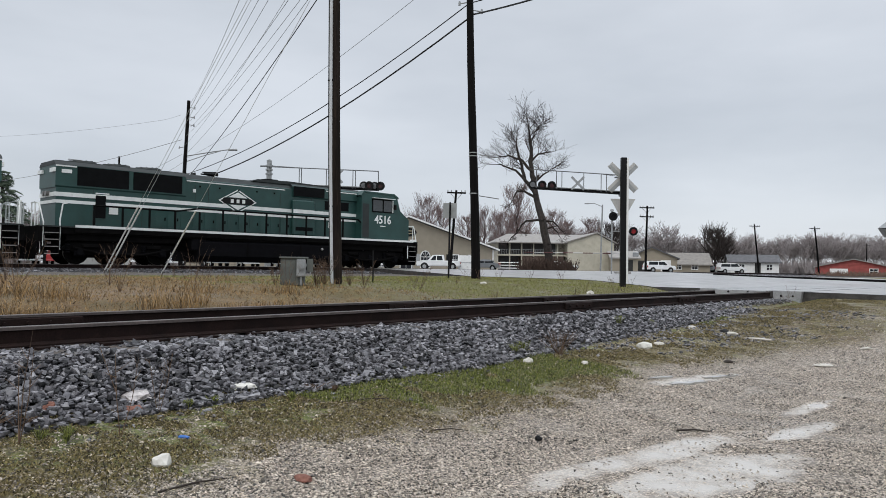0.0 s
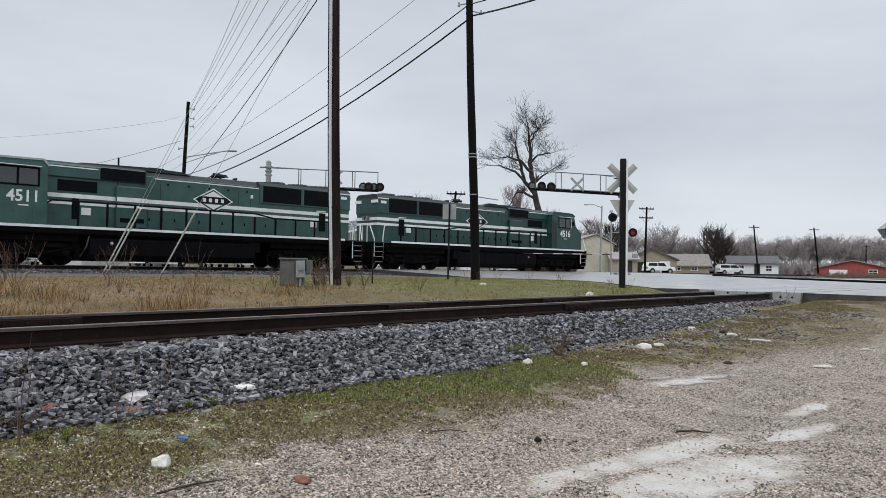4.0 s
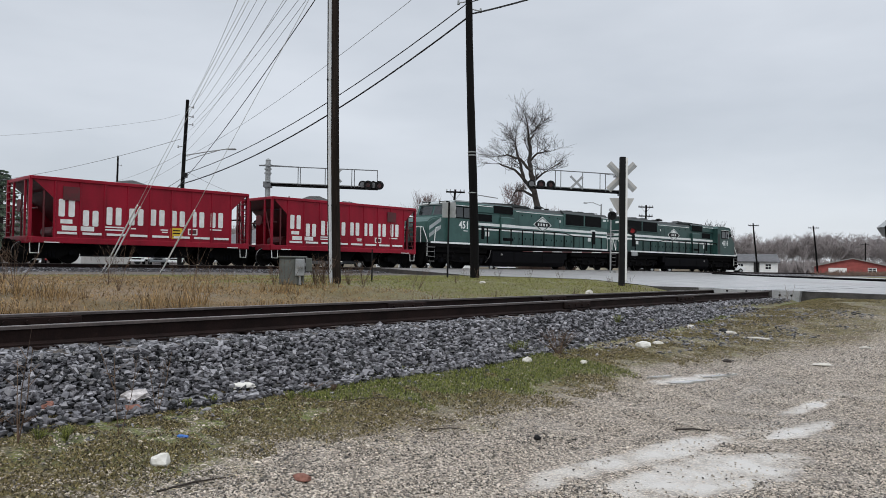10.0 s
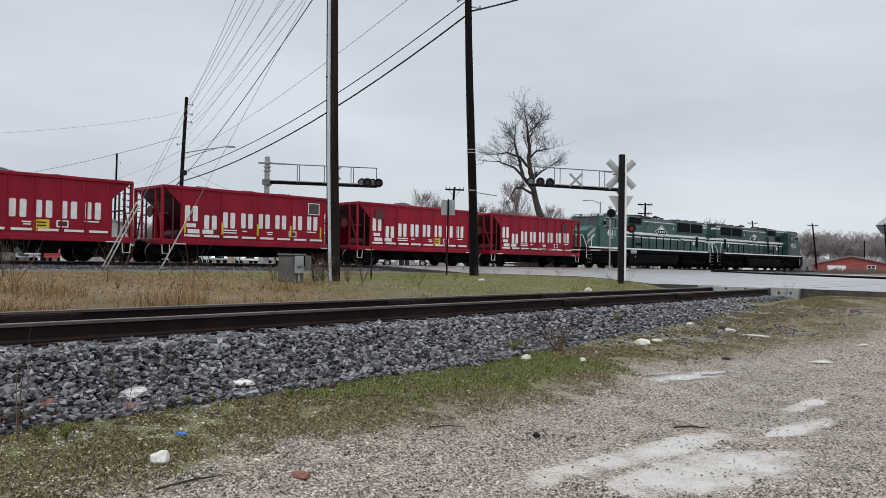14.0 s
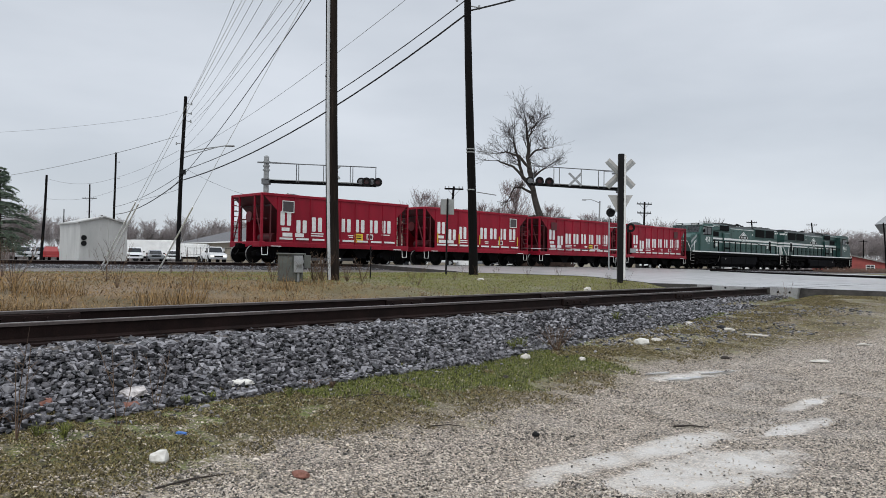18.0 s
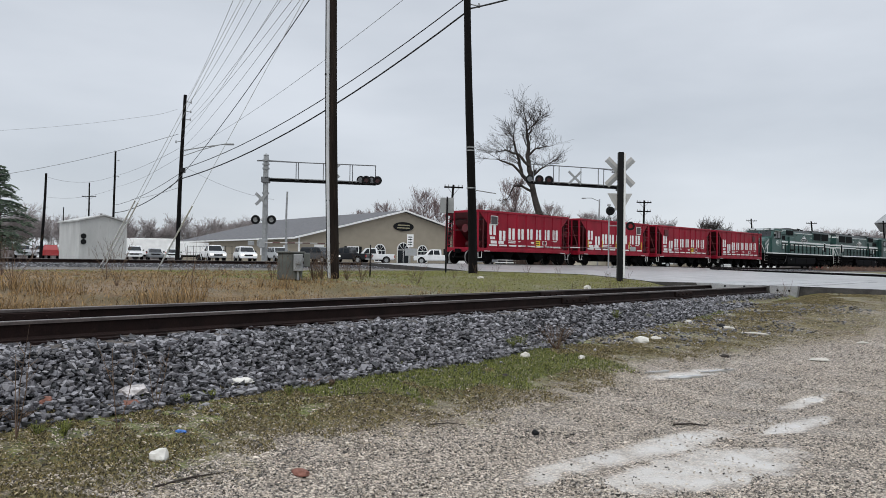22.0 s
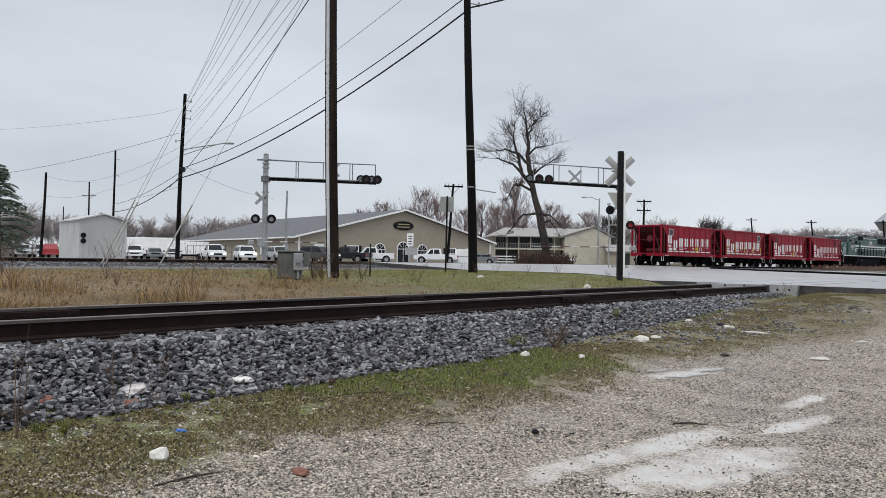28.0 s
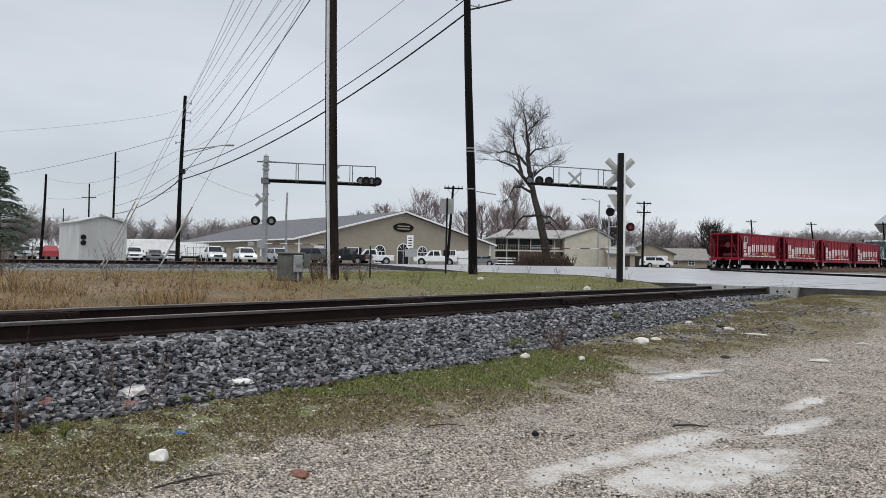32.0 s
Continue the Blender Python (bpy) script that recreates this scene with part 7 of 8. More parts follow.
# white trailers and a chain-link run behind the lot
for x, y, w, h in ((-39.5, 104.0, 6.0, 2.9), (-33.8, 103.0, 4.2, 2.4)):
    tr = thing("box_trailer", "white box trailer parked behind the lot", "trailer", pose(x, y, 1.3, 0, 0, 6), "white trailers")
    part("box", boxes((-w / 2, w / 2, -1.2, 1.2, 0.7, h), bevel=0.05), WHITE_PAINT, tr)
    part("chassis", boxes((-w / 2, w / 2, -1.0, 1.0, 0.45, 0.7)), UNDER, tr)
    for k in (-0.3, 0.3):
        part("tyre", tube(bmesh.new(), (w * k, -1.2, 0.42), (w * k, -0.9, 0.42), 0.42, seg=14), BLACK, tr)
fence = thing("chain_fence", "grey chain-link fence with dark posts behind the lot", "fence", pose(-32.0, 96.0, 1.28))
for k in range(9):
    part("post", tube(bmesh.new(), (k * 0.8, 0, -0.1), (k * 0.8, 0, 1.9), 0.03, seg=6), BLACK, fence)
for z in (0.3, 1.0, 1.8):
    part("rail", boxes((0, 6.4, -0.015, 0.015, z, z + 0.03)), BLACK, fence)
# ---------------------------------------------------------------- parked vehicles
TYRE = mat("tyre_rubber", (0.012, 0.012, 0.012), 0.85, var=0.2)
CAR_GLASS = mat("car_glass", (0.025, 0.03, 0.035), 0.08, var=0.1, bump=0.0)
TAIL = mat("tail_lamp_red", (0.35, 0.015, 0.015), 0.3, var=0.1)
HEAD = glow("lit_headlamp", (1.0, 0.97, 0.9), 1.2)
PAINTS = {k: mat(k + "_car_paint", c, 0.3, var=0.06, scale=2, bump=0.0, coat=0.4) for k, c in
          (("white", (0.72, 0.73, 0.73)), ("silver", (0.38, 0.39, 0.4)), ("dark", (0.03, 0.033, 0.036)), ("black", (0.012, 0.013, 0.015)), ("red", (0.3, 0.02, 0.02)), ("grey", (0.16, 0.17, 0.18)))}
SHAPES = {
    "pickup": (5.6, 1.95, [(-2.75, 0.45), (2.7, 0.45), (2.78, 0.8), (2.7, 1.05), (1.3, 1.16), (-2.75, 1.16)],
               [(-0.75, 1.14), (1.35, 1.14), (0.75, 1.82), (0.2, 1.88), (-0.65, 1.86)], (-1.75, 1.75), 0.4),
    "van": (5.0, 1.95, [(-2.45, 0.4), (2.42, 0.4), (2.5, 0.7), (2.3, 0.98), (1.3, 1.12), (-2.45, 1.1)],
            [(-2.42, 1.08), (1.55, 1.08), (0.8, 1.68), (0.2, 1.76), (-2.1, 1.75)], (-1.55, 1.5), 0.34),
    "suv": (4.7, 1.9, [(-2.3, 0.45), (2.28, 0.45), (2.35, 0.75), (2.2, 1.0), (1.2, 1.1), (-2.3, 1.12)],
            [(-2.26, 1.1), (1.3, 1.08), (0.6, 1.66), (0.1, 1.74), (-1.95, 1.72)], (-1.45, 1.42), 0.36),
    "sedan": (4.6, 1.8, [(-2.28, 0.35), (2.25, 0.35), (2.32, 0.6), (2.15, 0.82), (1.1, 0.92), (-2.0, 0.94), (-2.28, 0.85)],
              [(-1.7, 0.92), (1.15, 0.9), (0.35, 1.38), (-0.1, 1.44), (-1.0, 1.42)], (-1.4, 1.4), 0.32)}


def vehicle(kind, paint, x, y, turn, label, lit=False):
    length, width, body, cabin, axles, r = SHAPES[kind]
    name = {"pickup": "pickup_truck", "van": "minivan", "suv": "suv", "sedan": "car"}[kind]
    ob = thing(name, label, "car" if kind == "sedan" else name.replace("_", " "), pose(x, y, ground_z(x, y) + 0.03, 0, 0, turn), "parked vehicles")
    h = width / 2
    bm = bmesh.new()
    prism(bm, body, -h, h)
    bmesh.ops.bevel(bm, geom=[e for e in bm.edges if abs(e.verts[0].co.y - e.verts[1].co.y) < 0.01], offset=0.09, segments=2, affect="EDGES")
    shell = part("body", bm, PAINTS[paint], ob, smooth=False)
    bm = bmesh.new()
    prism(bm, cabin, -h * 0.86, h * 0.86)
    top = max(z for _, z in cabin)
    for v in bm.verts:
        if v.co.z > top - 0.2:
            v.co.y *= 0.86
    part("cabin", bm, PAINTS[paint], ob)
    # glass: side panes a little proud, windscreen
    zb = min(z for _, z in cabin) + 0.06
    xs = [p[0] for p in cabin]
    for s in (-1, 1):
        x0, x1 = min(xs) + 0.2, max(xs) - 0.35
        mid = x0 + (x1 - x0) * 0.52
        for a, b, in ((x0, mid - 0.05), (mid + 0.05, x1)):
            bm = bmesh.new()
            ta, tb = (a + 0.12, b) if a == x0 else (a, b - 0.42)
            y0, y1 = h * 0.868 * s, h * 0.765 * s
            vs = [bm.verts.new(p) for p in ((a, y0, zb), (b, y0, zb), (tb, y1, top - 0.14), (ta, y1, top - 0.14))]
            bm.faces.new(vs)
            bmesh.ops.solidify(bm, geom=bm.faces[:], thickness=0.02)
            part("side_window", bm, CAR_GLASS, ob)
    c = sorted(cabin, key=lambda p: -p[0])
    (ax, az), (bx, bz) = c[0], c[1]
    bm = bmesh.new()
    nx, nz = (bz - az), -(bx - ax)
    l = math.hypot(nx, nz)
    ox, oz = abs(nx) / l * 0.012, abs(nz) / l * 0.012
    vs = [bm.verts.new(p) for p in ((ax + (bx - ax) * 0.08 + ox, -h * 0.8, az + (bz - az) * 0.08 + oz), (ax + (bx - ax) * 0.08 + ox, h * 0.8, az + (bz - az) * 0.08 + oz),
                                   (ax + (bx - ax) * 0.93 + ox, h * 0.68, az + (bz - az) * 0.93 + oz), (ax + (bx - ax) * 0.93 + ox, -h * 0.68, az + (bz - az) * 0.93 + oz))]
    bm.faces.new(vs)
    bmesh.ops.solidify(bm, geom=bm.faces[:], thickness=0.015)
    part("windscreen", bm, CAR_GLASS, ob)
    front, rear = max(p[0] for p in body), min(p[0] for p in body)
    for s in (-1, 1):
        part("headlamp", boxes((front - 0.14, front + 0.0, (h - 0.3) * s - 0.18, (h - 0.3) * s + 0.18, 0.68, 0.86), bevel=0.02), HEAD if lit else GALV, shell)
        part("tail_lamp", boxes((rear - 0.015, rear + 0.05, (h - 0.14) * s - 0.1, (h - 0.14) * s + 0.1, 0.75, 1.02)), TAIL, shell)
        part("mirror", boxes((max(xs) - 0.75, max(xs) - 0.6, (h + 0.06) * s - 0.08, (h + 0.06) * s + 0.08, zb, zb + 0.16), bevel=0.02), BLACK, shell)
    part("bumper", boxes((front - 0.12, front + 0.05, -h + 0.08, h - 0.08, 0.42, 0.6), bevel=0.03), GALV if kind == "pickup" else PAINTS[paint], shell)
    part("bumper", boxes((rear - 0.06, rear + 0.1, -h + 0.08, h - 0.08, 0.42, 0.6), bevel=0.03), GALV if kind == "pickup" else PAINTS[paint], shell)
    part("grille", boxes((front - 0.1, front + 0.02, -0.5, 0.5, 0.64, 0.82)), BLACK, shell)
    for xa in axles:
        for s in (-1, 1):
            part("wheel_arch", tube(bmesh.new(), (xa, (h - 0.3) * s, r + 0.03), (xa, (h + 0.004) * s, r + 0.03), r * 1.16, seg=18), UNDER, ob)
            wheel = part("wheel", tube(bmesh.new(), (xa, (h - 0.22) * s, r), (xa, (h + 0.01) * s, r), r, seg=18), TYRE, ob)
            part("rim", tube(bmesh.new(), (xa, (h + 0.0) * s, r), (xa, (h + 0.025) * s, r), r * 0.6, seg=12), GALV, wheel)
    return ob


for row in (
        ("pickup", "white", -26.5, 88.5, -62, "white pickup parked facing the tracks", True),
        ("van", "white", -22.7, 88.0, -66, "white minivan parked facing the tracks", True),
        ("suv", "silver", -18.6, 87.0, -62, "silver suv parked behind the signal mast", True),
        ("van", "dark", -13.8, 85.5, -38, "dark grey minivan parked before the hall", True),
        ("pickup", "black", -11.3, 91.5, 160, "black pickup parked at the hall wall", False),
        ("pickup", "white", -8.7, 93.0, 190, "white pickup parked at the hall door", False),
        ("pickup", "white", -0.9, 97.0, 178, "white pickup parked beside the arched window", False),
        ("sedan", "grey", 4.9, 102.0, 170, "grey car parked at the hall corner", False),
        ("suv", "white", -37.0, 92.0, -68, "white suv parked at the lot edge", False),
        ("sedan", "grey", -34.75, 92.5, -66, "grey car parked before the white trailers", False),
        ("sedan", "white", -32.6, 92.5, -70, "white car parked before the white trailers", False),
        ("suv", "silver", -50.2, 96.0, -62, "silver suv parked beside the signal house", False),
        ("suv", "red", -48.6, 95.0, 117, "orange-red car seen from behind at the lot edge", False),
        ("suv", "silver", -52.6, 96.0, -60, "silver suv parked under the evergreen", False),
        ("sedan", "white", 16.8, 112.0, 8, "white car parked before the brick wall", False),
        ("suv", "white", 32.2, 116.0, 12, "white suv parked before the cream house", False),
        ("van", "white", 50.5, 136.0, 5, "white van parked beside the bare trees", False),
        ("suv", "grey", 47.5, 140.0, 0, "grey suv parked beside the low house", False)):
    vehicle(*row)
# ---------------------------------------------------------------- trees
BARK = mat("grey_brown_bark", (0.04, 0.034, 0.03), 0.9, var=0.35, scale=3, fine=20, bump=0.5, spec=0.2)
TWIG = mat("thin_twigs", (0.055, 0.046, 0.042), 0.9, var=0.2, bump=0.0, spec=0.1)
TWIG_PINK = mat("budding_twigs", (0.2, 0.15, 0.145), 0.9, var=0.2, bump=0.0, spec=0.1)
# distance haze put into the colour: paler than the near twigs
TWIG_FAR = mat("haze_paled_twigs", (0.29, 0.26, 0.255), 0.95, var=0.2, bump=0.0, spec=0.1)
NEEDLE = island_mat("evergreen_needles", (0.025, 0.045, 0.03), (0.13, 0.17, 0.11), 0.8, 0)


def limbs(seed, height, width, levels, first, kids, radius, lean=0.0, crook=0.18, droop=0.0):
    """Branch segments as (from, to, r0, r1, level) grown from the origin."""
    r = random.Random(seed)
    out = []

    def grow(p, d, length, rad, level):
        n = 3 if level < 2 else 2
        for i in range(n):
            d = (d + Vector((r.gauss(0, crook), r.gauss(0, crook), r.gauss(0, crook * 0.6) + 0.04 - droop * (level > 1)))).normalized()
            q = p + d * (length / n)
            r1 = rad * (0.82 if level else 0.86)
            out.append((p, q, rad, r1, level))
            p, rad = q, r1
            if level < levels and (i > 0 or level > 0):
                for _ in range(kids if i == n - 1 else max(1, kids - 1)):
                    a = r.uniform(0, 6.283)
                    spread = r.uniform(0.45, 1.05)
                    side = Vector((math.cos(a) * width, math.sin(a) * width, 0))
                    grow(p, (d + side * spread).normalized(), length * r.uniform(0.5, 0.75), rad * r.uniform(0.45, 0.68), level + 1)

    grow(Vector((0, 0, -0.2)), Vector((lean, 0, 1)).normalized(), height * first, radius, 0)
    return out


def old_tree(seed):
    """The tall leaning tree: a few thick crooked limbs, each carrying fine curved twigs."""
    r = random.Random(seed)
    out = []

    def twig(p, d, length, rad, level):
        n = 3
        for i in range(n):
            d = (d + Vector((r.gauss(0, 0.22), r.gauss(0, 0.22), r.gauss(0, 0.16) + 0.06))).normalized()
            q = p + d * (length / n)
            out.append((p, q, rad, rad * 0.78, level))
            p, rad = q, rad * 0.78
            if level < 5:
                for _ in range(2 if level < 5 else 1):
                    a = r.uniform(0, 6.283)
                    o = Vector((math.cos(a), math.sin(a), r.uniform(-0.3, 0.6)))
                    twig(p, (d * 0.8 + o * r.uniform(0.5, 0.9)).normalized(), length * r.uniform(0.45, 0.85), rad * r.uniform(0.35, 0.55), level + 1)

    def limb(points, r0, r1, kids, reach):
        pts = [Vector((x, r.uniform(-0.6, 0.6) if k else 0.0, z)) for k, (x, z) in enumerate(points)]
        fine = []
        for a, b in zip(pts[:-1], pts[1:]):
            for k in range(3):
                fine.append(a.lerp(b, k / 3) + Vector((r.gauss(0, 0.06), r.gauss(0, 0.06), r.gauss(0, 0.06))))
        fine.append(pts[-1])
        n = len(fine) - 1
        for k in range(n):
            a, b = fine[k], fine[k + 1]
            ra, rb = r0 + (r1 - r0) * k / n, r0 + (r1 - r0) * (k + 1) / n
            out.append((a, b, ra, rb, 0))
            if k >= n * 0.3:
                for _ in range(kids if r.random() < 0.8 else 0):
                    t = r.uniform(0, 6.283)
                    d = (b - a).normalized() * 0.7 + Vector((math.cos(t), math.sin(t) * 0.8, r.uniform(-0.1, 0.6)))
                    twig(b, d.normalized(), reach * r.uniform(0.6, 1.0), max(0.03, rb * 0.4), 3)
        twig(fine[-1], (fine[-1] - fine[-2]).normalized(), reach, r1 * 0.9, 3)

    limb([(0.1, -0.3), (-0.1, 2.0), (-0.85, 6.9), (-1.45, 9.6), (-1.8, 12.1)], 0.6, 0.3, 0, 1.0)
    limb([(-1.8, 12.1), (-2.05, 15.1), (-2.05, 18.0), (-2.35, 19.8)], 0.34, 0.08, 2, 2.6)
    limb([(-1.55, 10.6), (-2.9, 12.4), (-3.4, 14.6), (-3.9, 16.8), (-4.0, 18.0)], 0.28, 0.07, 2, 2.3)
    limb([(-2.0, 13.6), (-3.5, 15.2), (-5.2, 15.8), (-6.2, 15.6)], 0.2, 0.06, 2, 2.0)
    limb([(-3.0, 12.5), (-4.2, 13.8), (-5.6, 14.3), (-6.5, 14.6)], 0.18, 0.06, 1, 2.2)
    limb([(-1.5, 10.0), (-3.0, 10.9), (-4.2, 10.9), (-5.0, 9.3)], 0.18, 0.06, 1, 1.1)
    limb([(-0.9, 7.0), (-3.0, 6.8), (-4.5, 5.1), (-5.3, 4.2)], 0.16, 0.05, 1, 1.0)
    limb([(-2.05, 15.0), (-1.1, 16.1), (0.4, 16.4)], 0.16, 0.06, 2, 2.4)
    limb([(-1.8, 12.0), (-0.6, 13.2), (0.6, 14.0)], 0.16, 0.06, 2, 2.4)
    limb([(-2.05, 17.6), (-1.4, 19.0), (-0.9, 19.8)], 0.1, 0.05, 2, 2.0)
    limb([(-0.8, 6.8), (0.6, 6.9), (1.7, 5.8)], 0.14, 0.05, 1, 1.1)
    limb([(-0.5, 5.6), (0.6, 6.1), (1.4, 4.9)], 0.12, 0.05, 1, 1.0)
    return out


def oval_tree(seed, height, half):
    """An upright bare tree whose rising limbs carry fine twigs inside an oval outline."""
    r = random.Random(seed)
    out = []

    def twig(p, d, length, rad, level):
        for i in range(3):
            d = (d + Vector((r.gauss(0, 0.14), r.gauss(0, 0.14), 0.1))).normalized()
            q = p + d * (length / 3)
            out.append((p, q, rad, rad * 0.8, level))
            p, rad = q, rad * 0.8
            if level < 5:
                for _ in range(2):
                    a = r.uniform(0, 6.283)
                    o = Vector((math.cos(a), math.sin(a), r.uniform(0.1, 0.8)))
                    twig(p, (d + o * 0.6).normalized(), length * r.uniform(0.5, 0.7), rad * 0.5, level + 1)

    top = Vector((0, 0, -0.2))
    for k in range(9):
        q = Vector((r.gauss(0, 0.12) * k * 0.3, r.gauss(0, 0.12) * k * 0.3, height * 0.85 * (k + 1) / 9))
        out.append((top, q, 0.024 * height * (1 - k / 10), 0.024 * height * (1 - (k + 1) / 10), 0))
        top = q
        if k > 0:
            up = (k + 1) / 9
            for _ in range(6):
                a = r.uniform(0, 6.283)
                reach = 0.82 * half * math.sqrt(max(0.1, 1 - ((up - 0.42) / 0.62) ** 2)) * r.uniform(0.7, 1.0)
                twig(q, Vector((math.cos(a), math.sin(a), 0.45 + 0.6 * up)).normalized(), reach, 0.008 * height * (1.2 - up), 3)
    return out


def limb_arrays(segs):
    a = np.array([q[0][:] for q in segs])
    b = np.array([q[1][:] for q in segs])
    return a, b, np.array([q[2] for q in segs]), np.array([q[3] for q in segs])


def limb_mesh(name, arrays, material, sides, parent=None, label=""):
    """Tapered bars for all the segments, in one mesh."""
    a, b, r0, r1 = arrays
    d = b - a
    d /= np.linalg.norm(d, axis=1)[:, None] + 1e-9
    ref = np.where(np.abs(d[:, 2:3]) < 0.9, [[0.0, 0.0, 1.0]], [[1.0, 0.0, 0.0]])
    u = np.cross(d, ref)
    u /= np.linalg.norm(u, axis=1)[:, None]
    w = np.cross(d, u)
    t = 2 * np.pi * np.arange(sides) / sides
    ring = u[:, None] * np.cos(t)[None, :, None] + w[:, None] * np.sin(t)[None, :, None]
    verts = np.concatenate([a[:, None] + ring * r0[:, None, None], b[:, None] + ring * r1[:, None, None]], axis=1).reshape(-1, 3)
    k = np.arange(sides)
    quad = np.stack([k, (k + 1) % sides, sides + (k + 1) % sides, sides + k], axis=1)
    faces = (quad[None] + (np.arange(len(a)) * 2 * sides)[:, None, None]).reshape(-1, 4)
    ob = fast_mesh(name, verts, faces, material)
    ob.parent = parent
    if label:
        ob["label"] = label
    return ob


def bare_tree(x, y, height, width, seed, label, levels=4, kids=3, radius=0.3, twig=None, lean=0.0, first=0.36, low=0.012, crook=0.18, droop=0.0, grown=None):
    ob = thing("bare_tree", label, "tree", pose(x, y, ground_z(x, y)), "bare winter trees")
    segs = grown or limbs(seed, height, width, levels, first, kids, radius, 0.0, crook, droop)
    k = height / max(q[1].z for q in segs)

    def fit(p):
        z = p.z * k
        return Vector((p.x * k + lean * z, p.y * k, z))
    segs = [(fit(a), fit(b), max(low, r0), max(low, r1), l) for a, b, r0, r1, l in segs]
    limb_mesh("trunk", limb_arrays([q for q in segs if q[4] <= 2]), BARK, 7, ob)
    limb_mesh("crown", limb_arrays([q for q in segs if q[4] > 2]), twig or TWIG, 3, ob)
    return ob


bare_tree(12.85, 95.0, 22.7, 0.7, 11, "tall bare tree with a leaning dark trunk and fine twigs", low=0.011, lean=-0.04, grown=old_tree(4))
bare_tree(13.2, 142.0, 16.5, 0.9, 23, "spreading bare tree behind the balcony building", twig=TWIG_PINK, low=0.016, grown=oval_tree(33, 16.5, 5.0))
for i, (x, y, h) in enumerate(((-11.5, 150, 12.5), (-16.5, 152, 11.0), (-4.0, 150, 15.5), (-1.2, 146, 13.0), (-6.8, 155, 12.0), (7.5, 150, 13.0), (10.5, 146, 12.0),
                               (4.5, 160, 12.0), (14.0, 150, 12.0), (21.0, 152, 13.0), (24.5, 156, 11.0), (30.0, 160, 12.0))):
    bare_tree(x, y, h, 0.75, 60 + i, "bare tree with reddish budding twigs behind the roofs", twig=TWIG_PINK, low=0.013, grown=oval_tree(60 + i, h, h * 0.34))
for i, (x, y, h) in enumerate(((52.5, 150.0, 10.5), (55.0, 153.0, 8.5), (36.5, 170.0, 12.0))):
    bare_tree(x, y, h, 0.8, 90 + i, "dense rounded bare tree near the white bungalow", twig=TWIG, low=0.02, grown=oval_tree(90 + i, h, h * 0.5))


def woods(name, rows, seed, material, label):
    r = random.Random(seed)
    kinds = [limb_arrays(limbs(200 + k, 10.0, 0.75, 4, 0.42, 3, 0.13)) for k in range(5)]
    out = []
    for x0, y0, x1, y1, count, h0, h1 in rows:
        for _ in range(count):
            t = r.random()
            o = np.array((x0 + (x1 - x0) * t + r.uniform(-6, 6), y0 + (y1 - y0) * t + r.uniform(-10, 10), 1.2))
            a, b, ra, rb = r.choice(kinds)
            k, t = r.uniform(h0, h1) / b[:, 2].max(), r.uniform(0, 6.283)
            m = np.array(((math.cos(t), -math.sin(t), 0), (math.sin(t), math.cos(t), 0), (0, 0, 1))) * k
            out.append((a @ m.T + o, b @ m.T + o, np.maximum(0.028, ra * k), np.maximum(0.024, rb * k)))
    ob = limb_mesh(name, tuple(np.concatenate([q[i] for q in out]) for i in range(4)), material, 3)
    return tagged(ob, label, "woods", kind="stuff")


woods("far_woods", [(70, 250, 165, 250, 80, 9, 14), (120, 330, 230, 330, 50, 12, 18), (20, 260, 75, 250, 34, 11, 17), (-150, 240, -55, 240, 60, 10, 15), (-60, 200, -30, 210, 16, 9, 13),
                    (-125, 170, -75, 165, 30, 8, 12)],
      5, TWIG_FAR, "bare woods along the horizon, paled in colour for haze")


def brush(name, rows, seed, material, label, low=0.02):
    """Dense low thicket at the foot of the woods."""
    r = random.Random(seed)
    segs = []
    for x0, y0, x1, y1, count, h0, h1 in rows:
        for _ in range(count):
            t = r.random()
            p = Vector((x0 + (x1 - x0) * t + r.uniform(-2, 2), y0 + (y1 - y0) * t + r.uniform(-3, 3), 1.15))
            h = r.uniform(h0, h1)
            for _ in range(5):
                q = p + Vector((r.uniform(-0.5, 0.5) * h, r.uniform(-0.3, 0.3) * h, h * r.uniform(0.4, 1.0)))
                segs.append((p, q, low * 1.5, low, 0))
    return tagged(limb_mesh(name, limb_arrays(segs), material, 3), label, "brush", kind="stuff")


RUSSET = mat("russet_brush", (0.17, 0.115, 0.09), 0.95, var=0.3, bump=0.0, spec=0.1)
brush("far_thicket", [(70, 240, 170, 240, 900, 2, 5), (-150, 230, -50, 225, 700, 2, 5), (15, 235, 75, 235, 500, 2, 5), (110, 310, 240, 320, 500, 3, 6)], 8, TWIG_FAR, "low thicket below the distant woods, paled in colour for haze", 0.1)
brush("russet_brush", [(46, 92, 70, 116, 500, 0.3, 0.8), (60, 98, 95, 135, 500, 0.4, 1.0)], 9, RUSSET, "low russet brush beside the far track", 0.015)

FOOT_BRUSH = mat("brown_bramble", (0.06, 0.042, 0.034), 0.95, var=0.3, bump=0.0, spec=0.1)
brush("tree_foot_brush", [(10.4, 92.5, 13.6, 92.5, 260, 0.9, 2.0)], 10, FOOT_BRUSH, "brown brush round the old tree's foot", 0.03)

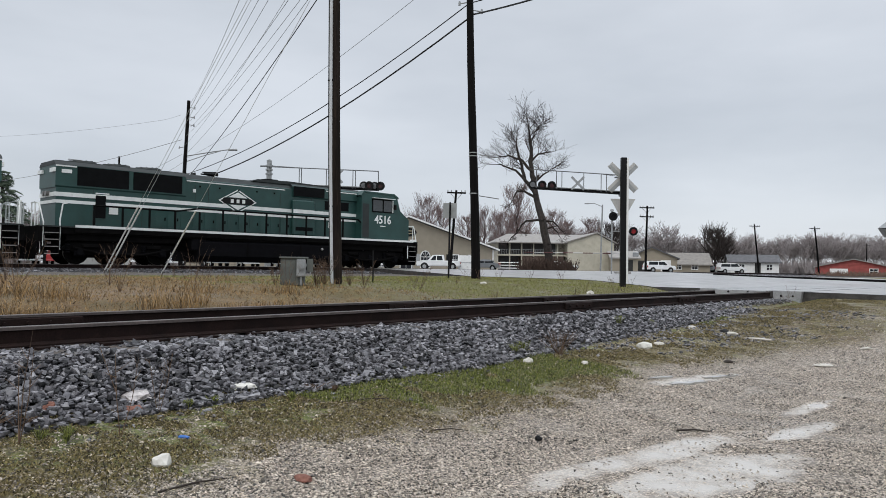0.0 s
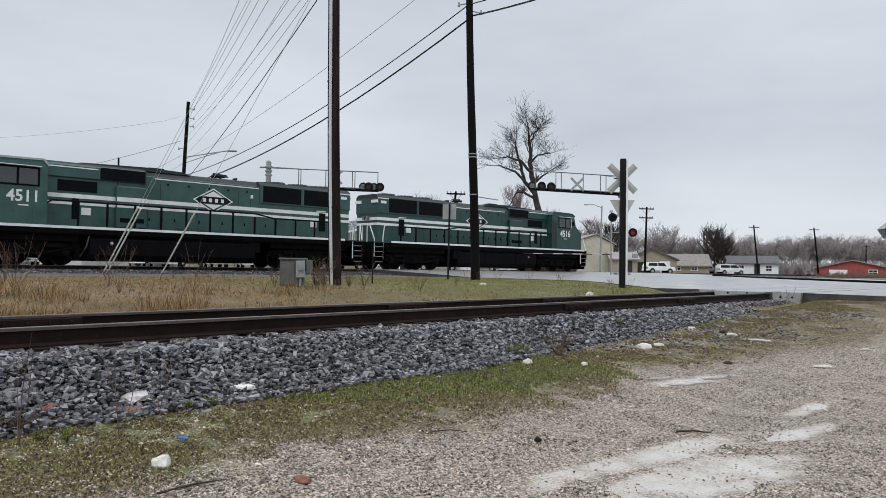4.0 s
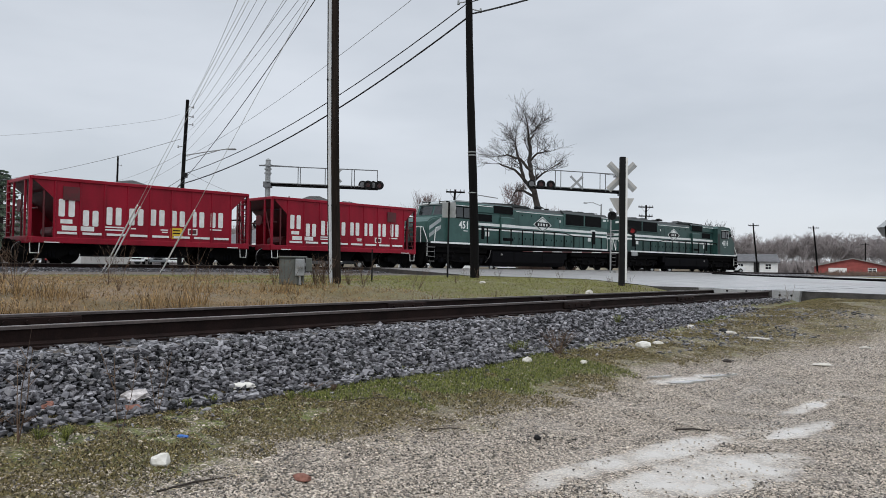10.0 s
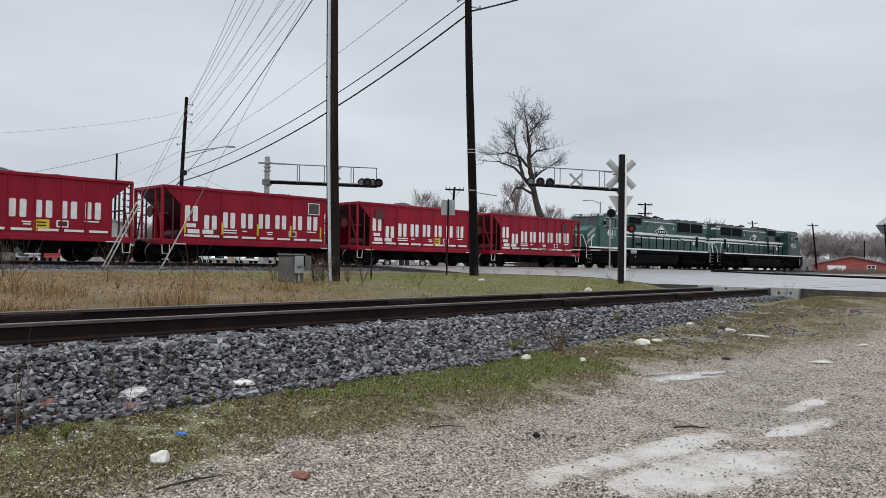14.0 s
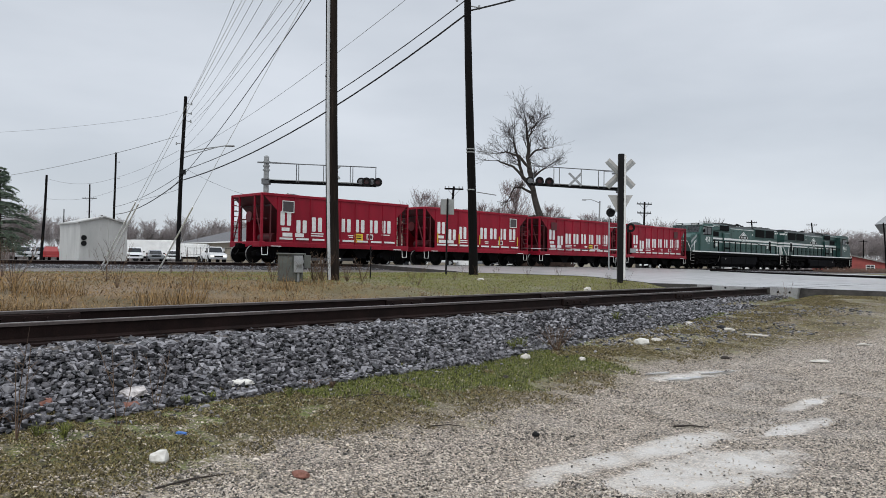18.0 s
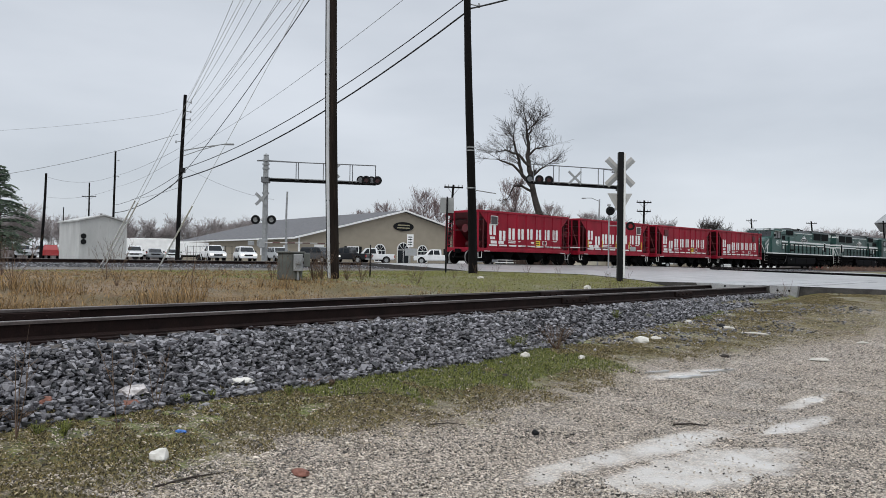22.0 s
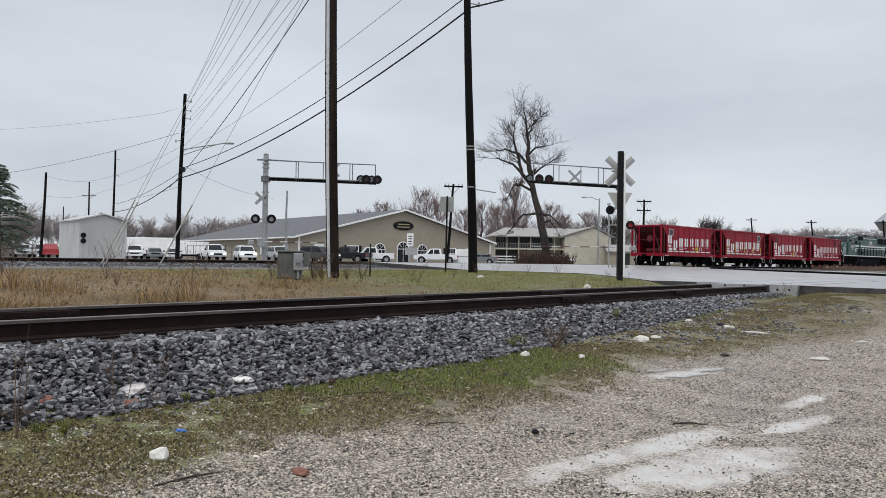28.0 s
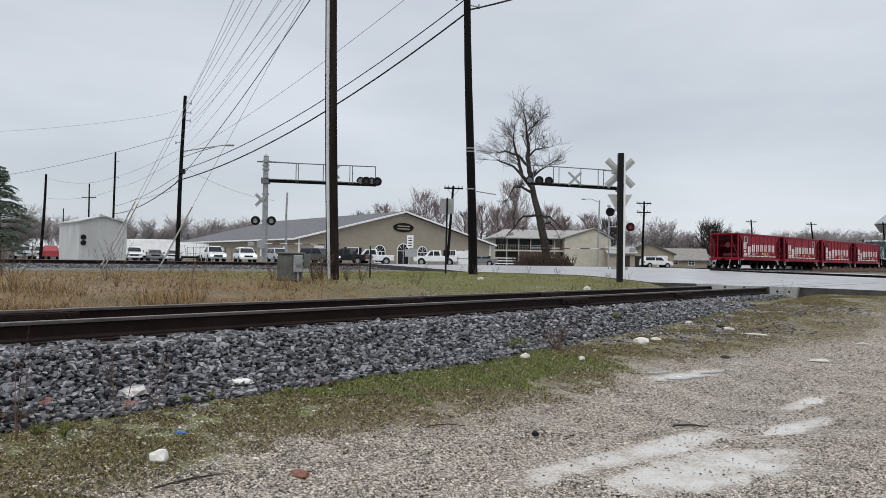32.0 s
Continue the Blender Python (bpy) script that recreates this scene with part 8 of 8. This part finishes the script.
# the evergreen at the lot's edge
eg = thing("evergreen_tree", "dense dark green evergreen with drooping boughs", "tree", pose(-35.4, 61.0, 1.2))
part("trunk", tube(bmesh.new(), (0, 0, -0.2), (0, 0, 7.2), 0.25, 0.05, 10), BARK, eg)
_v, _f, _bough = [], [], bmesh.new()
for _ in range(190):
    _z = 0.5 + 7.0 * rng.random() ** 1.1
    _a, _reach = rng.uniform(0, 6.283), min(2.6, 0.62 * (7.9 - _z)) * rng.uniform(0.75, 1.1)
    _out = Vector((math.cos(_a), math.sin(_a), 0))
    _side = Vector((-_out.y, _out.x, 0))
    _pts = [_out * _reach * k + Vector((0, 0, _z + 0.35 * _reach * k - 0.5 * _reach * k * k)) for k in (0.0, 0.35, 0.7, 1.0)]
    loft(_bough, _pts, [0.045, 0.03, 0.02, 0.008], 4)
    for _ in range(52):
        _k = rng.uniform(0.2, 1.0)
        _p = _out * _reach * _k + Vector((0, 0, _z + 0.35 * _reach * _k - 0.5 * _reach * _k * _k)) + _side * rng.normal(0, 0.16 * (1.15 - _k) * max(0.6, _reach))
        _d = (_out * rng.uniform(0.2, 1.0) + _side * rng.uniform(-0.9, 0.9) + Vector((0, 0, rng.uniform(-0.55, 0.12)))).normalized() * rng.uniform(0.16, 0.36)
        _w = _d.cross(Vector((0, 0, 1))).normalized() * rng.uniform(0.02, 0.045)
        _i = len(_v)
        _v += [tuple(_p - _w), tuple(_p + _w), tuple(_p + _d), tuple(_p + _d * 0.5 + Vector((0, 0, 0.05)))]
        _f += [(_i, _i + 1, _i + 3), (_i + 1, _i + 2, _i + 3), (_i + 2, _i, _i + 3)]
part("boughs", _bough, BARK, eg)
_me = bpy.data.meshes.new("crown")
_me.from_pydata(_v, [], _f)
_me.materials.append(NEEDLE)
_c = new("crown", _me)
_c.parent = eg
# ---------------------------------------------------------------- litter and puddles
FOAM = mat("white_foam", (0.5, 0.47, 0.41), 0.7, var=0.12, scale=8, bump=0.4, dirt=(0.4, 0.36, 0.28), dirt_at=0.6)
PAPER = mat("dirty_white_paper", (0.5, 0.47, 0.42), 0.7, var=0.15, scale=9, dirt=(0.3, 0.26, 0.2), dirt_at=0.58)
BRICK_BIT = mat("broken_brick", (0.2, 0.085, 0.06), 0.85, var=0.25, scale=12, bump=0.5)
BLUE_BIT = mat("blue_plastic", (0.02, 0.12, 0.4), 0.4, var=0.15, scale=12)
FOIL = mat("crumpled_wrapper", (0.5, 0.46, 0.44), 0.3, metal=0.3, var=0.3, scale=14, bump=0.6)
FOAM2 = mat("clean_white_foam", (0.6, 0.58, 0.53), 0.7, var=0.12, scale=8, bump=0.4)
STICK = mat("wet_stick", (0.03, 0.022, 0.016), 0.8, var=0.3, scale=12)
# pale base puts part of the sky's reflection into the water's colour
PUDDLE = mat("puddle_water", (0.34, 0.33, 0.305), 0.03, var=0.1, bump=0.0, spec=0.7)


def lump(name, x, y, sx, sy, sz, material, label, category, turn=0.0, seed=0, rough=0.35):
    """A crumpled or broken piece lying on the ground."""
    bm = bmesh.new()
    bmesh.ops.create_icosphere(bm, subdivisions=2, radius=1.0)
    for v in bm.verts:
        k = 1 + rough * noise.noise(v.co * 1.7 + Vector((seed * 3.1, 0, 0)))
        v.co = Vector((v.co.x * sx * k, v.co.y * sy * k, (v.co.z * sz * k) if v.co.z > -0.3 else -0.3 * sz))
    ob = part(name, bm, material)
    ob.matrix_world = pose(x, y, spot(x, y)[2] + 0.28 * sz, 0, 0, turn)
    return tagged(ob, label, category, "litter on the verge")


for i, (name, x, y, sx, sy, sz, material, label, cat) in enumerate((
        ("foam_cup", -1.76, 4.84, 0.065, 0.055, 0.06, FOAM2, "crushed white foam cup on the moss", "litter"),
        ("foam_tray", -1.75, 6.6, 0.15, 0.07, 0.035, FOAM2, "flat white foam tray at the ballast toe", "litter"),
        ("wrapper", -2.36, 5.9, 0.13, 0.08, 0.05, FOIL, "crumpled silver wrapper on the ballast", "litter"),
        ("brick_piece", -2.32, 5.76, 0.11, 0.06, 0.05, BRICK_BIT, "broken red brick at the ballast toe", "brick"),
        ("brick_piece", -2.78, 5.42, 0.06, 0.05, 0.04, BRICK_BIT, "small orange brick fragment in the ballast", "brick"),
        ("brick_piece", -1.06, 7.2, 0.08, 0.06, 0.05, TIE_WOOD, "dark brown wood block at the ballast toe", "wood"),
        ("brick_piece", -0.88, 4.86, 0.07, 0.05, 0.03, BRICK_BIT, "flat pink brick fragment in the gravel", "brick"),
        ("plastic_scrap", -1.82, 5.4, 0.05, 0.022, 0.018, BLUE_BIT, "torn blue plastic scrap on the moss", "litter"),
        ("plastic_bag", 2.9, 11.15, 0.11, 0.08, 0.075, FOAM2, "white plastic bag lying on the verge", "litter"),
        ("plastic_bag", 3.2, 11.5, 0.09, 0.06, 0.04, FOAM, "small white plastic bag lying on the verge", "litter"),
        ("paper_scrap", 1.02, 9.38, 0.08, 0.06, 0.05, PAPER, "crumpled white paper at the grass edge", "litter"),
        ("paper_scrap", 1.77, 9.7, 0.08, 0.05, 0.03, PAPER, "torn pale paper on the moss", "litter"),
        ("rubber_scrap", 4.7, 12.95, 0.12, 0.07, 0.04, BLACK, "black rubber scrap among the stones", "litter"),
        ("paper_scrap", 4.75, 12.75, 0.14, 0.05, 0.03, PAPER, "flat pale cardboard on the verge", "litter"),
        ("paper_scrap", 4.96, 12.25, 0.22, 0.05, 0.02, PAPER, "long pale paper strip on the verge", "litter"),
        ("paper_scrap", 5.18, 10.53, 0.13, 0.06, 0.03, PAPER, "flat white paper on the gravel", "litter"),
        ("paper_scrap", 6.45, 11.8, 0.1, 0.06, 0.03, PAPER, "flat white paper beside the lot", "litter"),
        ("paper_scrap", 4.3, 13.4, 0.09, 0.05, 0.04, PAPER, "small white scrap in the grass", "litter"),
        ("paper_scrap", 4.0, 21.2, 0.16, 0.1, 0.1, PAPER, "white scrap beside the far rail", "litter"),
        ("paper_scrap", 1.1, 22.4, 0.2, 0.1, 0.05, PAPER, "white scrap in the field grass", "litter"),
        ("stone", 0.69, 8.26, 0.045, 0.035, 0.03, STICK, "single dark stone on the moss", "stone"),
        ("stone", 0.77, 6.26, 0.035, 0.03, 0.03, BLACK, "single dark stone on the gravel", "stone"),
        ("stone", 3.85, 10.45, 0.06, 0.05, 0.035, STICK, "dark clod beside the wet gravel", "stone"))):
    lump(name, x, y, sx, sy, sz, material, label, cat, 23 * i, i)


def stick(x0, y0, x1, y1, r, label):
    a, b = Vector(spot(x0, y0, 0.012)), Vector(spot(x1, y1, 0.015))
    m = a.lerp(b, 0.5) + Vector((0.01, 0.02, 0.01))
    bm = bmesh.new()
    tube(bm, a, m, r, r * 0.8, 6)
    tube(bm, m, b, r * 0.8, r * 0.4, 6)
    return tagged(part("stick", bm, STICK), label, "stick", "litter on the verge")


stick(-1.62, 4.4, -1.32, 4.72, 0.008, "dark wet stick lying in the gravel")
stick(2.1, 6.95, 2.42, 7.0, 0.01, "thin black twig on the wet lot")
stick(-0.1, 6.2, 0.2, 6.35, 0.006, "thin dark twig on the gravel")
stick(-0.5, 7.0, -0.9, 6.7, 0.005, "thin dry twig on the moss")


def puddle(x, y, sx, sy, turn, seed, label):
    bm = bmesh.new()
    n = 40
    zz = spot(x, y)[2] + 0.018
    c = math.cos(radians(turn)), math.sin(radians(turn))
    pts = []
    for k in range(n):
        a = 6.28319 * k / n
        r = 0.75 + 0.5 * noise.noise((math.cos(a) * 1.6 + seed, math.sin(a) * 1.6, 0.3))
        u, v = math.cos(a) * sx * r, math.sin(a) * sy * r
        pts.append(bm.verts.new((x + u * c[0] - v * c[1], y + u * c[1] + v * c[0], zz)))
    bm.faces.new(pts)
    r = bmesh.ops.extrude_face_region(bm, geom=bm.faces[:])
    bmesh.ops.translate(bm, vec=(0, 0, -0.03), verts=[g for g in r["geom"] if isinstance(g, bmesh.types.BMVert)])
    bmesh.ops.recalc_face_normals(bm, faces=bm.faces[:])
    return tagged(part("puddle", bm, PUDDLE), label, "puddle", kind="structure")


puddle(2.86, 9.16, 0.42, 0.075, 28, 1, "shallow puddle reflecting the grey sky")
puddle(2.62, 9.3, 0.25, 0.04, 30, 5, "small shallow puddle at the verge")
puddle(3.45, 9.62, 0.36, 0.05, 32, 2, "narrow shallow puddle in the wheel rut")


# ---------------------------------------------------------------- what moves
def motions():
    seconds = [i * 0.15 for i in range(214)] + [32.0]
    for ob, wheels, ahead, flip in TRAIN:
        walk(ob, [(float(t), train_pose(t, ahead, flip)) for t in range(33)])
        for wheel, x, r in wheels:
            turn = -1 if flip else 1
            walk(wheel, [(t, pose(x, 0, r, 0, math.degrees(turn * (speed_s(t) - speed_s(0)) / r), 0)) for t in seconds])


motions()
